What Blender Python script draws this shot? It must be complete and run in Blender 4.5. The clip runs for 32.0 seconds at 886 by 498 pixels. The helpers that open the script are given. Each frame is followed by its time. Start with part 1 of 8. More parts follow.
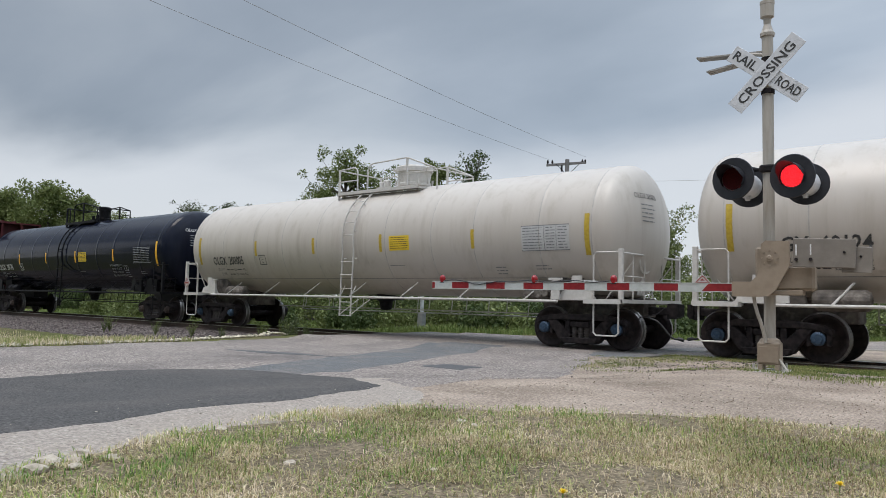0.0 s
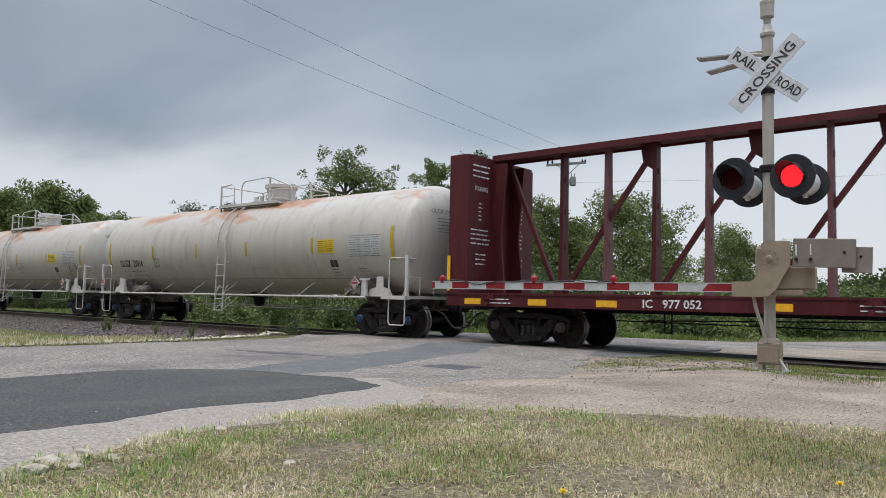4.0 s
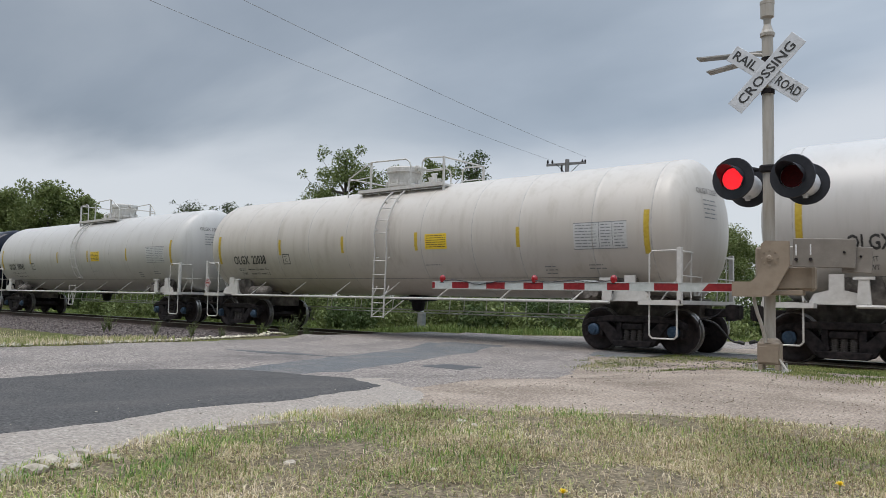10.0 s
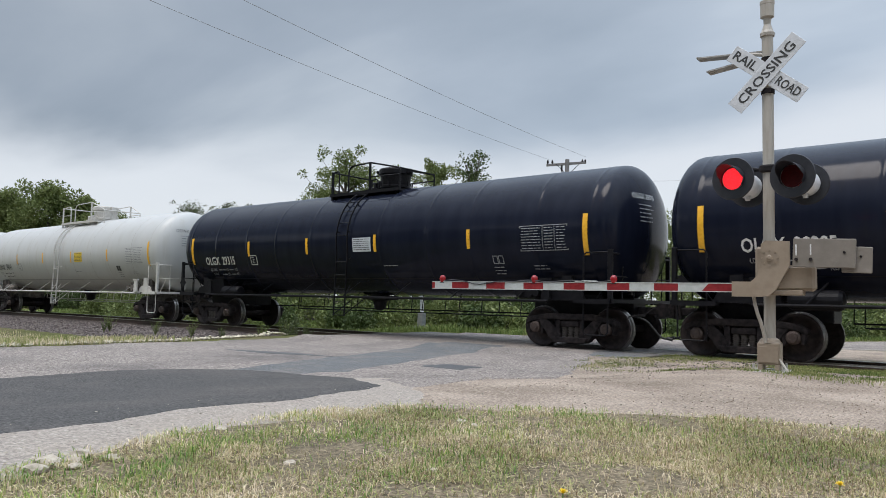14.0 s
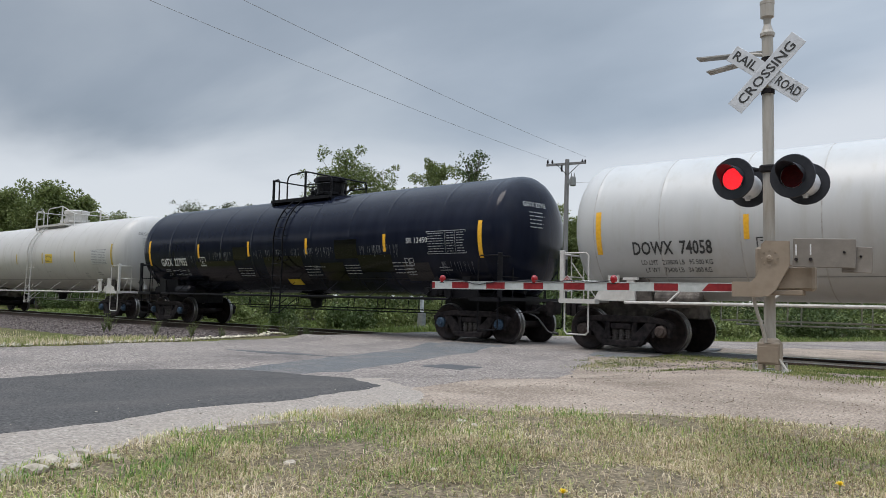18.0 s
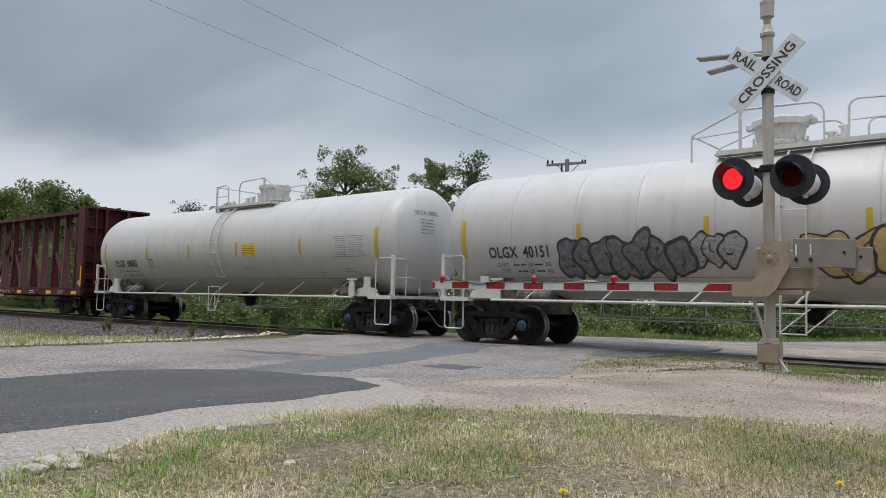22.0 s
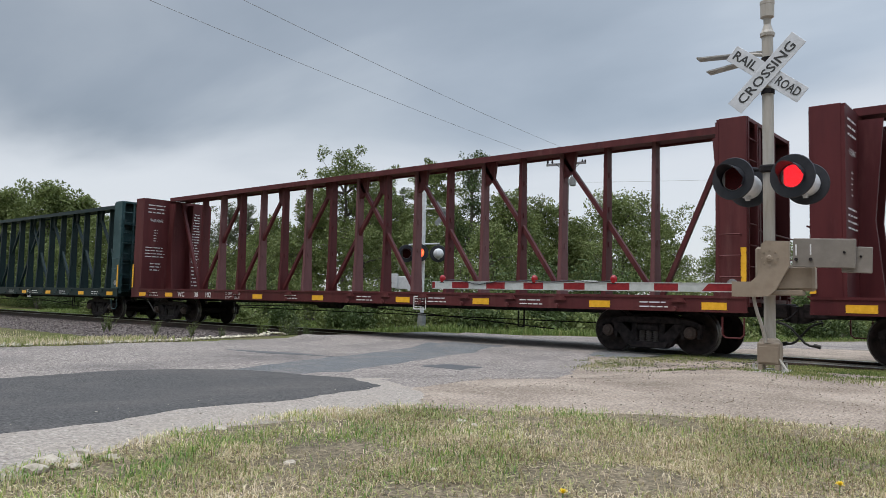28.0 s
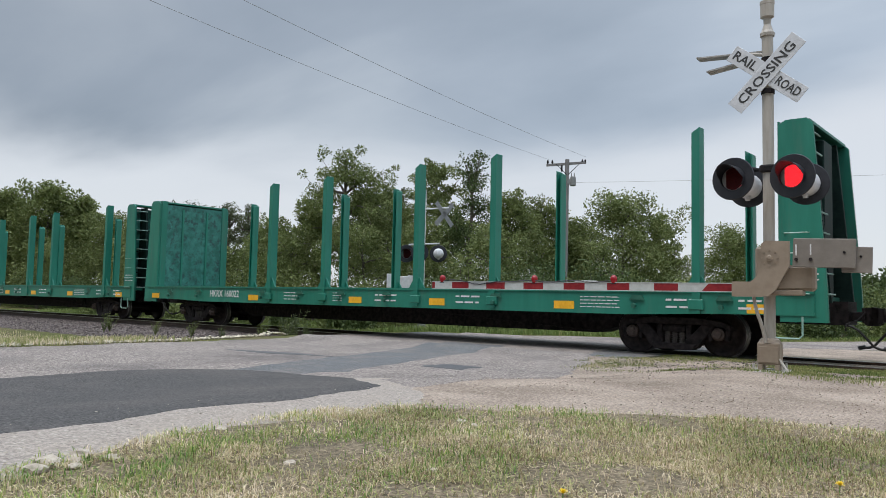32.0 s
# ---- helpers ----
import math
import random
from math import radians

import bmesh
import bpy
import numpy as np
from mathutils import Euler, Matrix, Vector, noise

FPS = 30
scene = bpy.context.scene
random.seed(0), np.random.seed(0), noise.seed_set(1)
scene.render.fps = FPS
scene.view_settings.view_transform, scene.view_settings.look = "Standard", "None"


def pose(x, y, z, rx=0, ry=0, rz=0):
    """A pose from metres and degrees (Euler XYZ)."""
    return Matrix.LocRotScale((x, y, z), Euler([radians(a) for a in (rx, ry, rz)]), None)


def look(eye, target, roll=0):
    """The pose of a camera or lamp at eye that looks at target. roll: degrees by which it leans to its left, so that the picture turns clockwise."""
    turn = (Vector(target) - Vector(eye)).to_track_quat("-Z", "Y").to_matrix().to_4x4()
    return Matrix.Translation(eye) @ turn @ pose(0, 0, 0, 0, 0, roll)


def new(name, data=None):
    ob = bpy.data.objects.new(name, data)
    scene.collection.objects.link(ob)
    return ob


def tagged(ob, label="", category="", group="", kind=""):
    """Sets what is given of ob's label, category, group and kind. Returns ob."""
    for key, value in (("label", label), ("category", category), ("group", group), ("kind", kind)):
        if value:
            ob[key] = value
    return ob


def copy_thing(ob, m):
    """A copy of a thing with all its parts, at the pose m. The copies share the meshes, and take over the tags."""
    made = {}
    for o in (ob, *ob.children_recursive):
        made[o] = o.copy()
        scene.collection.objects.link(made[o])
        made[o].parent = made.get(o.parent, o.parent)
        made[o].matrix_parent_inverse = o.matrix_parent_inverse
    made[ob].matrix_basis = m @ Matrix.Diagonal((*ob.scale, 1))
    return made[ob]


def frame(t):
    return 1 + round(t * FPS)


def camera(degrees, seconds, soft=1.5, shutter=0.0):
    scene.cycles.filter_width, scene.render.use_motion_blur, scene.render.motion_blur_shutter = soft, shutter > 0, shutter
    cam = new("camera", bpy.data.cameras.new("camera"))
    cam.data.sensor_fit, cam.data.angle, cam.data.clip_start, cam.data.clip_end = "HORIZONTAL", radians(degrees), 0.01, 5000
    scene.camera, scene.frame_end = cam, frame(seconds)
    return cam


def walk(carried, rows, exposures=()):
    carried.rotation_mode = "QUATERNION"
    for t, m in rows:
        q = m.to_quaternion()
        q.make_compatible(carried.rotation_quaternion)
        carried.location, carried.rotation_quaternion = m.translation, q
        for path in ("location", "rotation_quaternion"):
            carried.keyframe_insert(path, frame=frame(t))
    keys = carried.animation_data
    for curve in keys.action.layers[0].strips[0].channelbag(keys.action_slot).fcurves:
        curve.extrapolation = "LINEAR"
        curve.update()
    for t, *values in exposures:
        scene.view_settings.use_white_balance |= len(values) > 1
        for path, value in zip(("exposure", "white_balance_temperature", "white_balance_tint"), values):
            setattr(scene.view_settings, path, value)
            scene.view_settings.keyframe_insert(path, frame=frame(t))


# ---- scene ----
# camera: stands still beside the crossing, eye 1.0 m above the rail head
EYE = Vector((0.0, 0.0, 1.0))
YAW, PITCH, ROLL = radians(-39.78), radians(3.91), 1.22
AIM = EYE + Vector((math.cos(PITCH) * math.sin(YAW), math.cos(PITCH) * math.cos(YAW), math.sin(PITCH)))
cam = camera(60.97, 32.0, soft=0.8, shutter=0.04)
walk(cam, [(0.0, look(EYE, AIM, ROLL)), (32.0, look(EYE, AIM, ROLL))], exposures=[(t, stops, 6560, 12.0) for t, stops in (
    (0.0, -0.03), (1.8, 0.08), (3.2, 0.03), (5.5, -0.07), (10.8, -0.07), (12.2, 0.03), (13.5, 0.13), (14.6, 0.08),
    (16.6, -0.07), (17.6, -0.05), (18.8, 0.10), (20.0, -0.05), (22.5, -0.07), (24.0, 0.0), (25.0, 0.04), (32.0, 0.04))])

# ---- world and sun: an overcast sky with long grey cloud banks ----
SUN_EL, SUN_AZ = radians(52), radians(200)
world = bpy.data.worlds.new("overcast_sky")
scene.world = world
world.use_nodes = True


def build_sky(tree):
    n, ln = tree.nodes, tree.links
    n.clear()
    out = n.new("ShaderNodeOutputWorld")
    bg = n.new("ShaderNodeBackground")
    sky = n.new("ShaderNodeTexSky")
    sky.sky_type, sky.sun_disc = "NISHITA", False
    sky.sun_elevation, sky.sun_rotation = SUN_EL, SUN_AZ
    tc = n.new("ShaderNodeTexCoord")
    sep = n.new("ShaderNodeSeparateXYZ")
    ln.new(tc.outputs["Generated"], sep.inputs[0])
    # cloud deck: the direction projected on a high flat layer
    up = n.new("ShaderNodeMath"); up.operation = "MAXIMUM"; up.inputs[1].default_value = 0.0
    ln.new(sep.outputs["Z"], up.inputs[0])
    add = n.new("ShaderNodeMath"); add.operation = "ADD"; add.inputs[1].default_value = 0.16
    ln.new(up.outputs[0], add.inputs[0])
    div = n.new("ShaderNodeVectorMath"); div.operation = "DIVIDE"
    ln.new(tc.outputs["Generated"], div.inputs[0])
    ln.new(add.outputs[0], div.inputs[1])
    mp = n.new("ShaderNodeMapping"); mp.inputs["Scale"].default_value = (0.55, 0.8, 0.0)
    mp.inputs["Location"].default_value = SKY_SHIFT
    mp.inputs["Rotation"].default_value = (0, 0, radians(28))
    ln.new(div.outputs[0], mp.inputs[0])
    big = n.new("ShaderNodeTexNoise")
    big.inputs["Scale"].default_value, big.inputs["Detail"].default_value, big.inputs["Roughness"].default_value = 1.0, 7.0, 0.47
    big.inputs["Distortion"].default_value = 0.35
    ln.new(mp.outputs[0], big.inputs["Vector"])
    # cover thins towards the horizon, where the bright air shows
    ramp = n.new("ShaderNodeValToRGB")
    e = ramp.color_ramp.elements
    e[0].position, e[0].color = 0.36, (0.308, 0.371, 0.437, 1)
    e[1].position, e[1].color = 0.66, (0.56, 0.63, 0.69, 1)
    mid = ramp.color_ramp.elements.new(0.5); mid.color = (0.40, 0.468, 0.540, 1)
    ln.new(big.outputs["Fac"], ramp.inputs[0])
    hor = n.new("ShaderNodeMapRange")
    hor.inputs["From Min"].default_value, hor.inputs["From Max"].default_value = 0.115, 0.205
    hor.inputs["To Min"].default_value, hor.inputs["To Max"].default_value = 0.0, 1.0
    hor.interpolation_type = "SMOOTHSTEP"
    wob = n.new("ShaderNodeMath"); wob.operation = "MULTIPLY_ADD"; wob.inputs[1].default_value = 0.16; wob.inputs[2].default_value = -0.08
    ln.new(big.outputs["Fac"], wob.inputs[0])
    el = n.new("ShaderNodeMath"); el.operation = "SUBTRACT"
    ln.new(sep.outputs["Z"], el.inputs[0]); ln.new(wob.outputs[0], el.inputs[1])
    # the deck hangs lowest to the north-west and lifts away on both sides
    low = n.new("ShaderNodeVectorMath"); low.operation = "DOT_PRODUCT"; low.inputs[1].default_value = (-0.778, 0.628, 0.0)
    ln.new(tc.outputs["Generated"], low.inputs[0])
    lift = n.new("ShaderNodeMapRange")
    lift.inputs["From Min"].default_value, lift.inputs["From Max"].default_value = 0.70, 1.0
    lift.inputs["To Min"].default_value, lift.inputs["To Max"].default_value = 0.11, 0.0
    ln.new(low.outputs["Value"], lift.inputs["Value"])
    el2 = n.new("ShaderNodeMath"); el2.operation = "SUBTRACT"
    ln.new(el.outputs[0], el2.inputs[0]); ln.new(lift.outputs[0], el2.inputs[1])
    ln.new(el2.outputs[0], hor.inputs["Value"])
    mixh = n.new("ShaderNodeMix"); mixh.data_type = "RGBA"
    mixh.inputs["A"].default_value = (0.68, 0.725, 0.765, 1)
    ln.new(hor.outputs[0], mixh.inputs["Factor"])
    # the cover is thinner, and so brighter, towards the east
    dot = n.new("ShaderNodeVectorMath"); dot.operation = "DOT_PRODUCT"; dot.inputs[1].default_value = (0.768, 0.640, 0.0)
    ln.new(tc.outputs["Generated"], dot.inputs[0])
    thin = n.new("ShaderNodeMapRange")
    thin.inputs["From Min"].default_value, thin.inputs["From Max"].default_value = -0.5, 0.5
    thin.inputs["To Min"].default_value, thin.inputs["To Max"].default_value = 0.72, 1.16
    ln.new(dot.outputs["Value"], thin.inputs["Value"])
    east = n.new("ShaderNodeVectorMath"); east.operation = "SCALE"
    ln.new(ramp.outputs[0], east.inputs[0]); ln.new(thin.outputs[0], east.inputs["Scale"])
    ln.new(east.outputs[0], mixh.inputs["B"])
    # a little of the clear sky's light comes through
    sc = n.new("ShaderNodeVectorMath"); sc.operation = "SCALE"; sc.inputs["Scale"].default_value = 0.02
    ln.new(sky.outputs[0], sc.inputs[0])
    plus = n.new("ShaderNodeVectorMath"); plus.operation = "ADD"
    ln.new(mixh.outputs["Result"], plus.inputs[0]); ln.new(sc.outputs[0], plus.inputs[1])
    # an overcast dome is brightest overhead
    zen = n.new("ShaderNodeMapRange")
    zen.inputs["From Min"].default_value, zen.inputs["From Max"].default_value = 0.42, 0.95
    zen.inputs["To Min"].default_value, zen.inputs["To Max"].default_value = 1.0, ZENITH
    ln.new(sep.outputs["Z"], zen.inputs["Value"])
    gain = n.new("ShaderNodeVectorMath"); gain.operation = "SCALE"
    ln.new(plus.outputs[0], gain.inputs[0]); ln.new(zen.outputs[0], gain.inputs["Scale"])
    ln.new(gain.outputs[0], bg.inputs["Color"])
    bg.inputs["Strength"].default_value = SKY_STRENGTH
    ln.new(bg.outputs[0], out.inputs["Surface"])


SKY_SHIFT, SKY_STRENGTH, ZENITH = (0.9, -0.4, 0.0), 0.90, 4.6
build_sky(world.node_tree)
sun = new("sun", bpy.data.lights.new("sun", "SUN"))
sun.data.energy, sun.data.angle, sun.data.color = 1.75, radians(28), (1.0, 0.94, 0.87)
sun.matrix_world = look((0, 0, 50), (-25 * math.sin(SUN_AZ) * 0.6, -25 * math.cos(SUN_AZ) * 0.6, 10))


# ---- small helpers ----
def part(name, bm, material, parent=None, label="", smooth=False, at=None):
    """Links a bmesh as one mesh object, under a thing or a part."""
    me = bpy.data.meshes.new(name)
    if isinstance(bm, bpy.types.Mesh):
        bpy.data.meshes.remove(me)
        me = bm
    else:
        bm.to_mesh(me)
        bm.free()
        me.materials.append(material)
        if smooth:
            me.polygons.foreach_set("use_smooth", [True] * len(me.polygons))
    ob = new(name, me)
    if me.materials and me.materials[0] is not material:
        ob.material_slots[0].link = "OBJECT"
        ob.material_slots[0].material = material
    if parent is not None:
        ob.parent = parent
    if at is not None:
        ob.matrix_basis = at
    if label:
        ob["label"] = label
    return ob


MESHES = {}


def shared(key, build, smooth=False):
    """One mesh for all the pieces that look alike."""
    if key not in MESHES:
        bm = build()
        me = bpy.data.meshes.new(key)
        bm.to_mesh(me)
        bm.free()
        me.materials.append(None)
        if smooth:
            me.polygons.foreach_set("use_smooth", [True] * len(me.polygons))
        MESHES[key] = me
    return MESHES[key]


def box(bm, x0, x1, y0, y1, z0, z1, bevel=0.0, m=None):
    r = bmesh.ops.create_cube(bm, size=1.0)
    vs = r["verts"]
    for v in vs:
        v.co = Vector(((x0 + x1) / 2 + v.co.x * (x1 - x0), (y0 + y1) / 2 + v.co.y * (y1 - y0), (z0 + z1) / 2 + v.co.z * (z1 - z0)))
        if m is not None:
            v.co = m @ v.co
    if bevel:
        es = list({e for v in vs for e in v.link_edges})
        bmesh.ops.bevel(bm, geom=es, offset=bevel, segments=1, affect="EDGES")
    return bm


def sweep(bm, pts, radii, n):
    """A closed round skin through the points, with a radius at each."""
    pts = [Vector(q) for q in pts]
    rings = []
    side = None
    for i, p in enumerate(pts):
        d = (pts[min(i + 1, len(pts) - 1)] - pts[max(i - 1, 0)]).normalized()
        if side is None:
            side = d.orthogonal().normalized()
        side = (side - d * side.dot(d)).normalized()
        other = d.cross(side)
        rings.append([bm.verts.new(p + (side * math.cos(2 * math.pi * k / n) + other * math.sin(2 * math.pi * k / n)) * radii[i]) for k in range(n)])
    for p, q in zip(rings, rings[1:]):
        for k in range(n):
            bm.faces.new((p[k], p[(k + 1) % n], q[(k + 1) % n], q[k]))
    bm.faces.new(rings[0][::-1])
    bm.faces.new(rings[-1])
    return bm


def tube(bm, a, b, r, n=8, r2=None):
    """A round bar from a to b."""
    return sweep(bm, (a, b), (r, r if r2 is None else r2), n)


def pipe(bm, pts, r, n=6):
    """A bent bar through the points, its corners eased."""
    pts = [Vector(q) for q in pts]
    out = [pts[0]]
    for p, q, w in zip(pts, pts[1:], pts[2:]):
        e = min(0.06, (q - p).length * 0.3, (w - q).length * 0.3)
        out += [q + (p - q).normalized() * e, q + (w - q).normalized() * e]
    out.append(pts[-1])
    return sweep(bm, out, [r] * len(out), n)


def extrude_x(bm, profile, x0, x1):
    """A rolled section (y, z) along x."""
    a = [bm.verts.new((x0, y, z)) for y, z in profile]
    b = [bm.verts.new((x1, y, z)) for y, z in profile]
    k = len(a)
    bm.faces.new(a)
    bm.faces.new(b[::-1])
    for i in range(k):
        bm.faces.new((a[i], b[i], b[(i + 1) % k], a[(i + 1) % k]))
    bmesh.ops.recalc_face_normals(bm, faces=bm.faces[:])
    return bm


def beam(bm, a, b, w, h):
    """A flat bar of section w (level) by h from a to b."""
    a, b = Vector(a), Vector(b)
    d = b - a
    side = d.cross(Vector((0, 0, 1)))
    side = Vector((0, 1, 0)) if side.length < 1e-6 else side.normalized()
    upv = side.cross(d).normalized()
    vs = [bm.verts.new(p + side * w / 2 * i + upv * h / 2 * j) for p in (a, b) for i, j in ((-1, -1), (1, -1), (1, 1), (-1, 1))]
    for q in ((0, 1, 2, 3), (7, 6, 5, 4), (0, 4, 5, 1), (1, 5, 6, 2), (2, 6, 7, 3), (3, 7, 4, 0)):
        bm.faces.new([vs[i] for i in q])
    return bm


def prism(bm, outline, y0, y1):
    """A plate whose outline lies in x and z, from y0 to y1."""
    a = [bm.verts.new((x, y0, z)) for x, z in outline]
    b = [bm.verts.new((x, y1, z)) for x, z in outline]
    k = len(a)
    bm.faces.new(a)
    bm.faces.new(b[::-1])
    for i in range(k):
        bm.faces.new((a[i], b[i], b[(i + 1) % k], a[(i + 1) % k]))
    bmesh.ops.recalc_face_normals(bm, faces=bm.faces[:])
    return bm


def lathe(bm, prof, n=32, axis="Z", at=(0, 0, 0)):
    """Turns a profile of (radius, height) round an axis."""
    rings = []
    for r, hgt in prof:
        ring = []
        for i in range(n):
            a = 2 * math.pi * i / n
            c, s = r * math.cos(a), r * math.sin(a)
            co = (c, s, hgt) if axis == "Z" else ((hgt, c, s) if axis == "X" else (c, hgt, s))
            ring.append(bm.verts.new(Vector(co) + Vector(at)))
        rings.append(ring)
    for p, q in zip(rings, rings[1:]):
        for i in range(n):
            bm.faces.new((p[i], p[(i + 1) % n], q[(i + 1) % n], q[i]))
    bm.faces.new(rings[0][::-1])
    bm.faces.new(rings[-1])
    bmesh.ops.recalc_face_normals(bm, faces=bm.faces[:])
    return bm


def text_mesh(body, size, bold=0.0):
    """Letters as a flat mesh in x and z, facing -y, centred."""
    cu = bpy.data.curves.new("letters", "FONT")
    cu.body, cu.size, cu.align_x, cu.align_y = body, size, "CENTER", "CENTER"
    cu.offset, cu.resolution_u = bold, 2
    ob = bpy.data.objects.new("letters", cu)
    scene.collection.objects.link(ob)
    me = bpy.data.meshes.new_from_object(ob.evaluated_get(bpy.context.evaluated_depsgraph_get()))
    bpy.data.objects.remove(ob)
    bpy.data.curves.remove(cu)
    bm = bmesh.new()
    bm.from_mesh(me)
    bpy.data.meshes.remove(me)
    for v in bm.verts:
        v.co = Vector((v.co.x, 0.0, v.co.y))
    return bm


# ---- materials ----
def mat(name, c1, c2=None, scale=4.0, rough=0.6, metal=0.0, bump=0.0, bscale=40.0, stretch=(1, 1, 1), spread=(0.35, 0.65), rvar=0.1,
        c3=None, c3scale=0.7, c3at=(0.55, 0.75), per=None, emit=None, estr=0.0, coat=0.0, spec=0.5, chips=None):
    """A surface with two scales of variation, fine relief and uneven gloss."""
    m = bpy.data.materials.new(name)
    m.use_nodes = True
    n, ln = m.node_tree.nodes, m.node_tree.links
    b = n["Principled BSDF"]
    b.inputs["Roughness"].default_value, b.inputs["Metallic"].default_value = rough, metal
    b.inputs["Coat Weight"].default_value = coat
    b.inputs["Specular IOR Level"].default_value = spec
    if emit:
        b.inputs["Emission Color"].default_value, b.inputs["Emission Strength"].default_value = (*emit, 1), estr
    c2 = c2 or tuple(min(1, x * 1.25) for x in c1)
    tc = n.new("ShaderNodeTexCoord")
    mp = n.new("ShaderNodeMapping"); mp.inputs["Scale"].default_value = stretch
    ln.new(tc.outputs["Object"], mp.inputs[0])
    no = n.new("ShaderNodeTexNoise")
    no.inputs["Scale"].default_value, no.inputs["Detail"].default_value, no.inputs["Roughness"].default_value = scale, 6, 0.6
    ln.new(mp.outputs[0], no.inputs["Vector"])
    rp = n.new("ShaderNodeValToRGB")
    rp.color_ramp.elements[0].position, rp.color_ramp.elements[1].position = spread
    rp.color_ramp.elements[0].color, rp.color_ramp.elements[1].color = (*c1, 1), (*c2, 1)
    ln.new(no.outputs["Fac"], rp.inputs[0])
    col = rp.outputs[0]
    if c3:
        n3 = n.new("ShaderNodeTexNoise")
        n3.inputs["Scale"].default_value, n3.inputs["Detail"].default_value = c3scale, 8
        n3.inputs["Roughness"].default_value = 0.65
        ln.new(mp.outputs[0], n3.inputs["Vector"])
        r3 = n.new("ShaderNodeMapRange")
        r3.inputs["From Min"].default_value, r3.inputs["From Max"].default_value = c3at
        ln.new(n3.outputs["Fac"], r3.inputs["Value"])
        mx = n.new("ShaderNodeMix"); mx.data_type = "RGBA"
        mx.inputs["B"].default_value = (*c3, 1)
        ln.new(r3.outputs[0], mx.inputs["Factor"]); ln.new(col, mx.inputs["A"])
        col = mx.outputs["Result"]
    if per:
        # each piece a little lighter or darker than the next
        src = n.new("ShaderNodeObjectInfo").outputs["Random"] if per == "object" else n.new("ShaderNodeNewGeometry").outputs["Random Per Island"]
        mr = n.new("ShaderNodeMapRange"); mr.inputs["To Min"].default_value, mr.inputs["To Max"].default_value = 0.7, 1.3
        ln.new(src, mr.inputs["Value"])
        vm = n.new("ShaderNodeVectorMath"); vm.operation = "SCALE"
        ln.new(col, vm.inputs[0]); ln.new(mr.outputs[0], vm.inputs["Scale"])
        col = vm.outputs[0]
    vo = None
    if chips:
        # small stones in the surface, each of its own tone
        vo = n.new("ShaderNodeTexVoronoi"); vo.inputs["Scale"].default_value = chips[0]
        ln.new(mp.outputs[0], vo.inputs["Vector"])
        sp = n.new("ShaderNodeSeparateColor"); ln.new(vo.outputs["Color"], sp.inputs[0])
        mc = n.new("ShaderNodeMapRange"); mc.inputs["To Min"].default_value, mc.inputs["To Max"].default_value = 1 - chips[1], 1 + chips[1]
        ln.new(sp.outputs["Red"], mc.inputs["Value"])
        vc = n.new("ShaderNodeVectorMath"); vc.operation = "SCALE"
        ln.new(col, vc.inputs[0]); ln.new(mc.outputs[0], vc.inputs["Scale"])
        col = vc.outputs[0]
    ln.new(col, b.inputs["Base Color"])
    if rvar:
        mr2 = n.new("ShaderNodeMapRange")
        mr2.inputs["To Min"].default_value, mr2.inputs["To Max"].default_value = max(0.03, rough - rvar), min(1, rough + rvar)
        ln.new(no.outputs["Fac"], mr2.inputs["Value"]); ln.new(mr2.outputs[0], b.inputs["Roughness"])
    if bump:
        nb = n.new("ShaderNodeTexNoise"); nb.inputs["Scale"].default_value, nb.inputs["Detail"].default_value = bscale, 5
        ln.new(mp.outputs[0], nb.inputs["Vector"])
        bp = n.new("ShaderNodeBump"); bp.inputs["Strength"].default_value = bump; bp.inputs["Distance"].default_value = 0.02
        ln.new(nb.outputs["Fac"], bp.inputs["Height"]); ln.new(bp.outputs[0], b.inputs["Normal"])
    return m


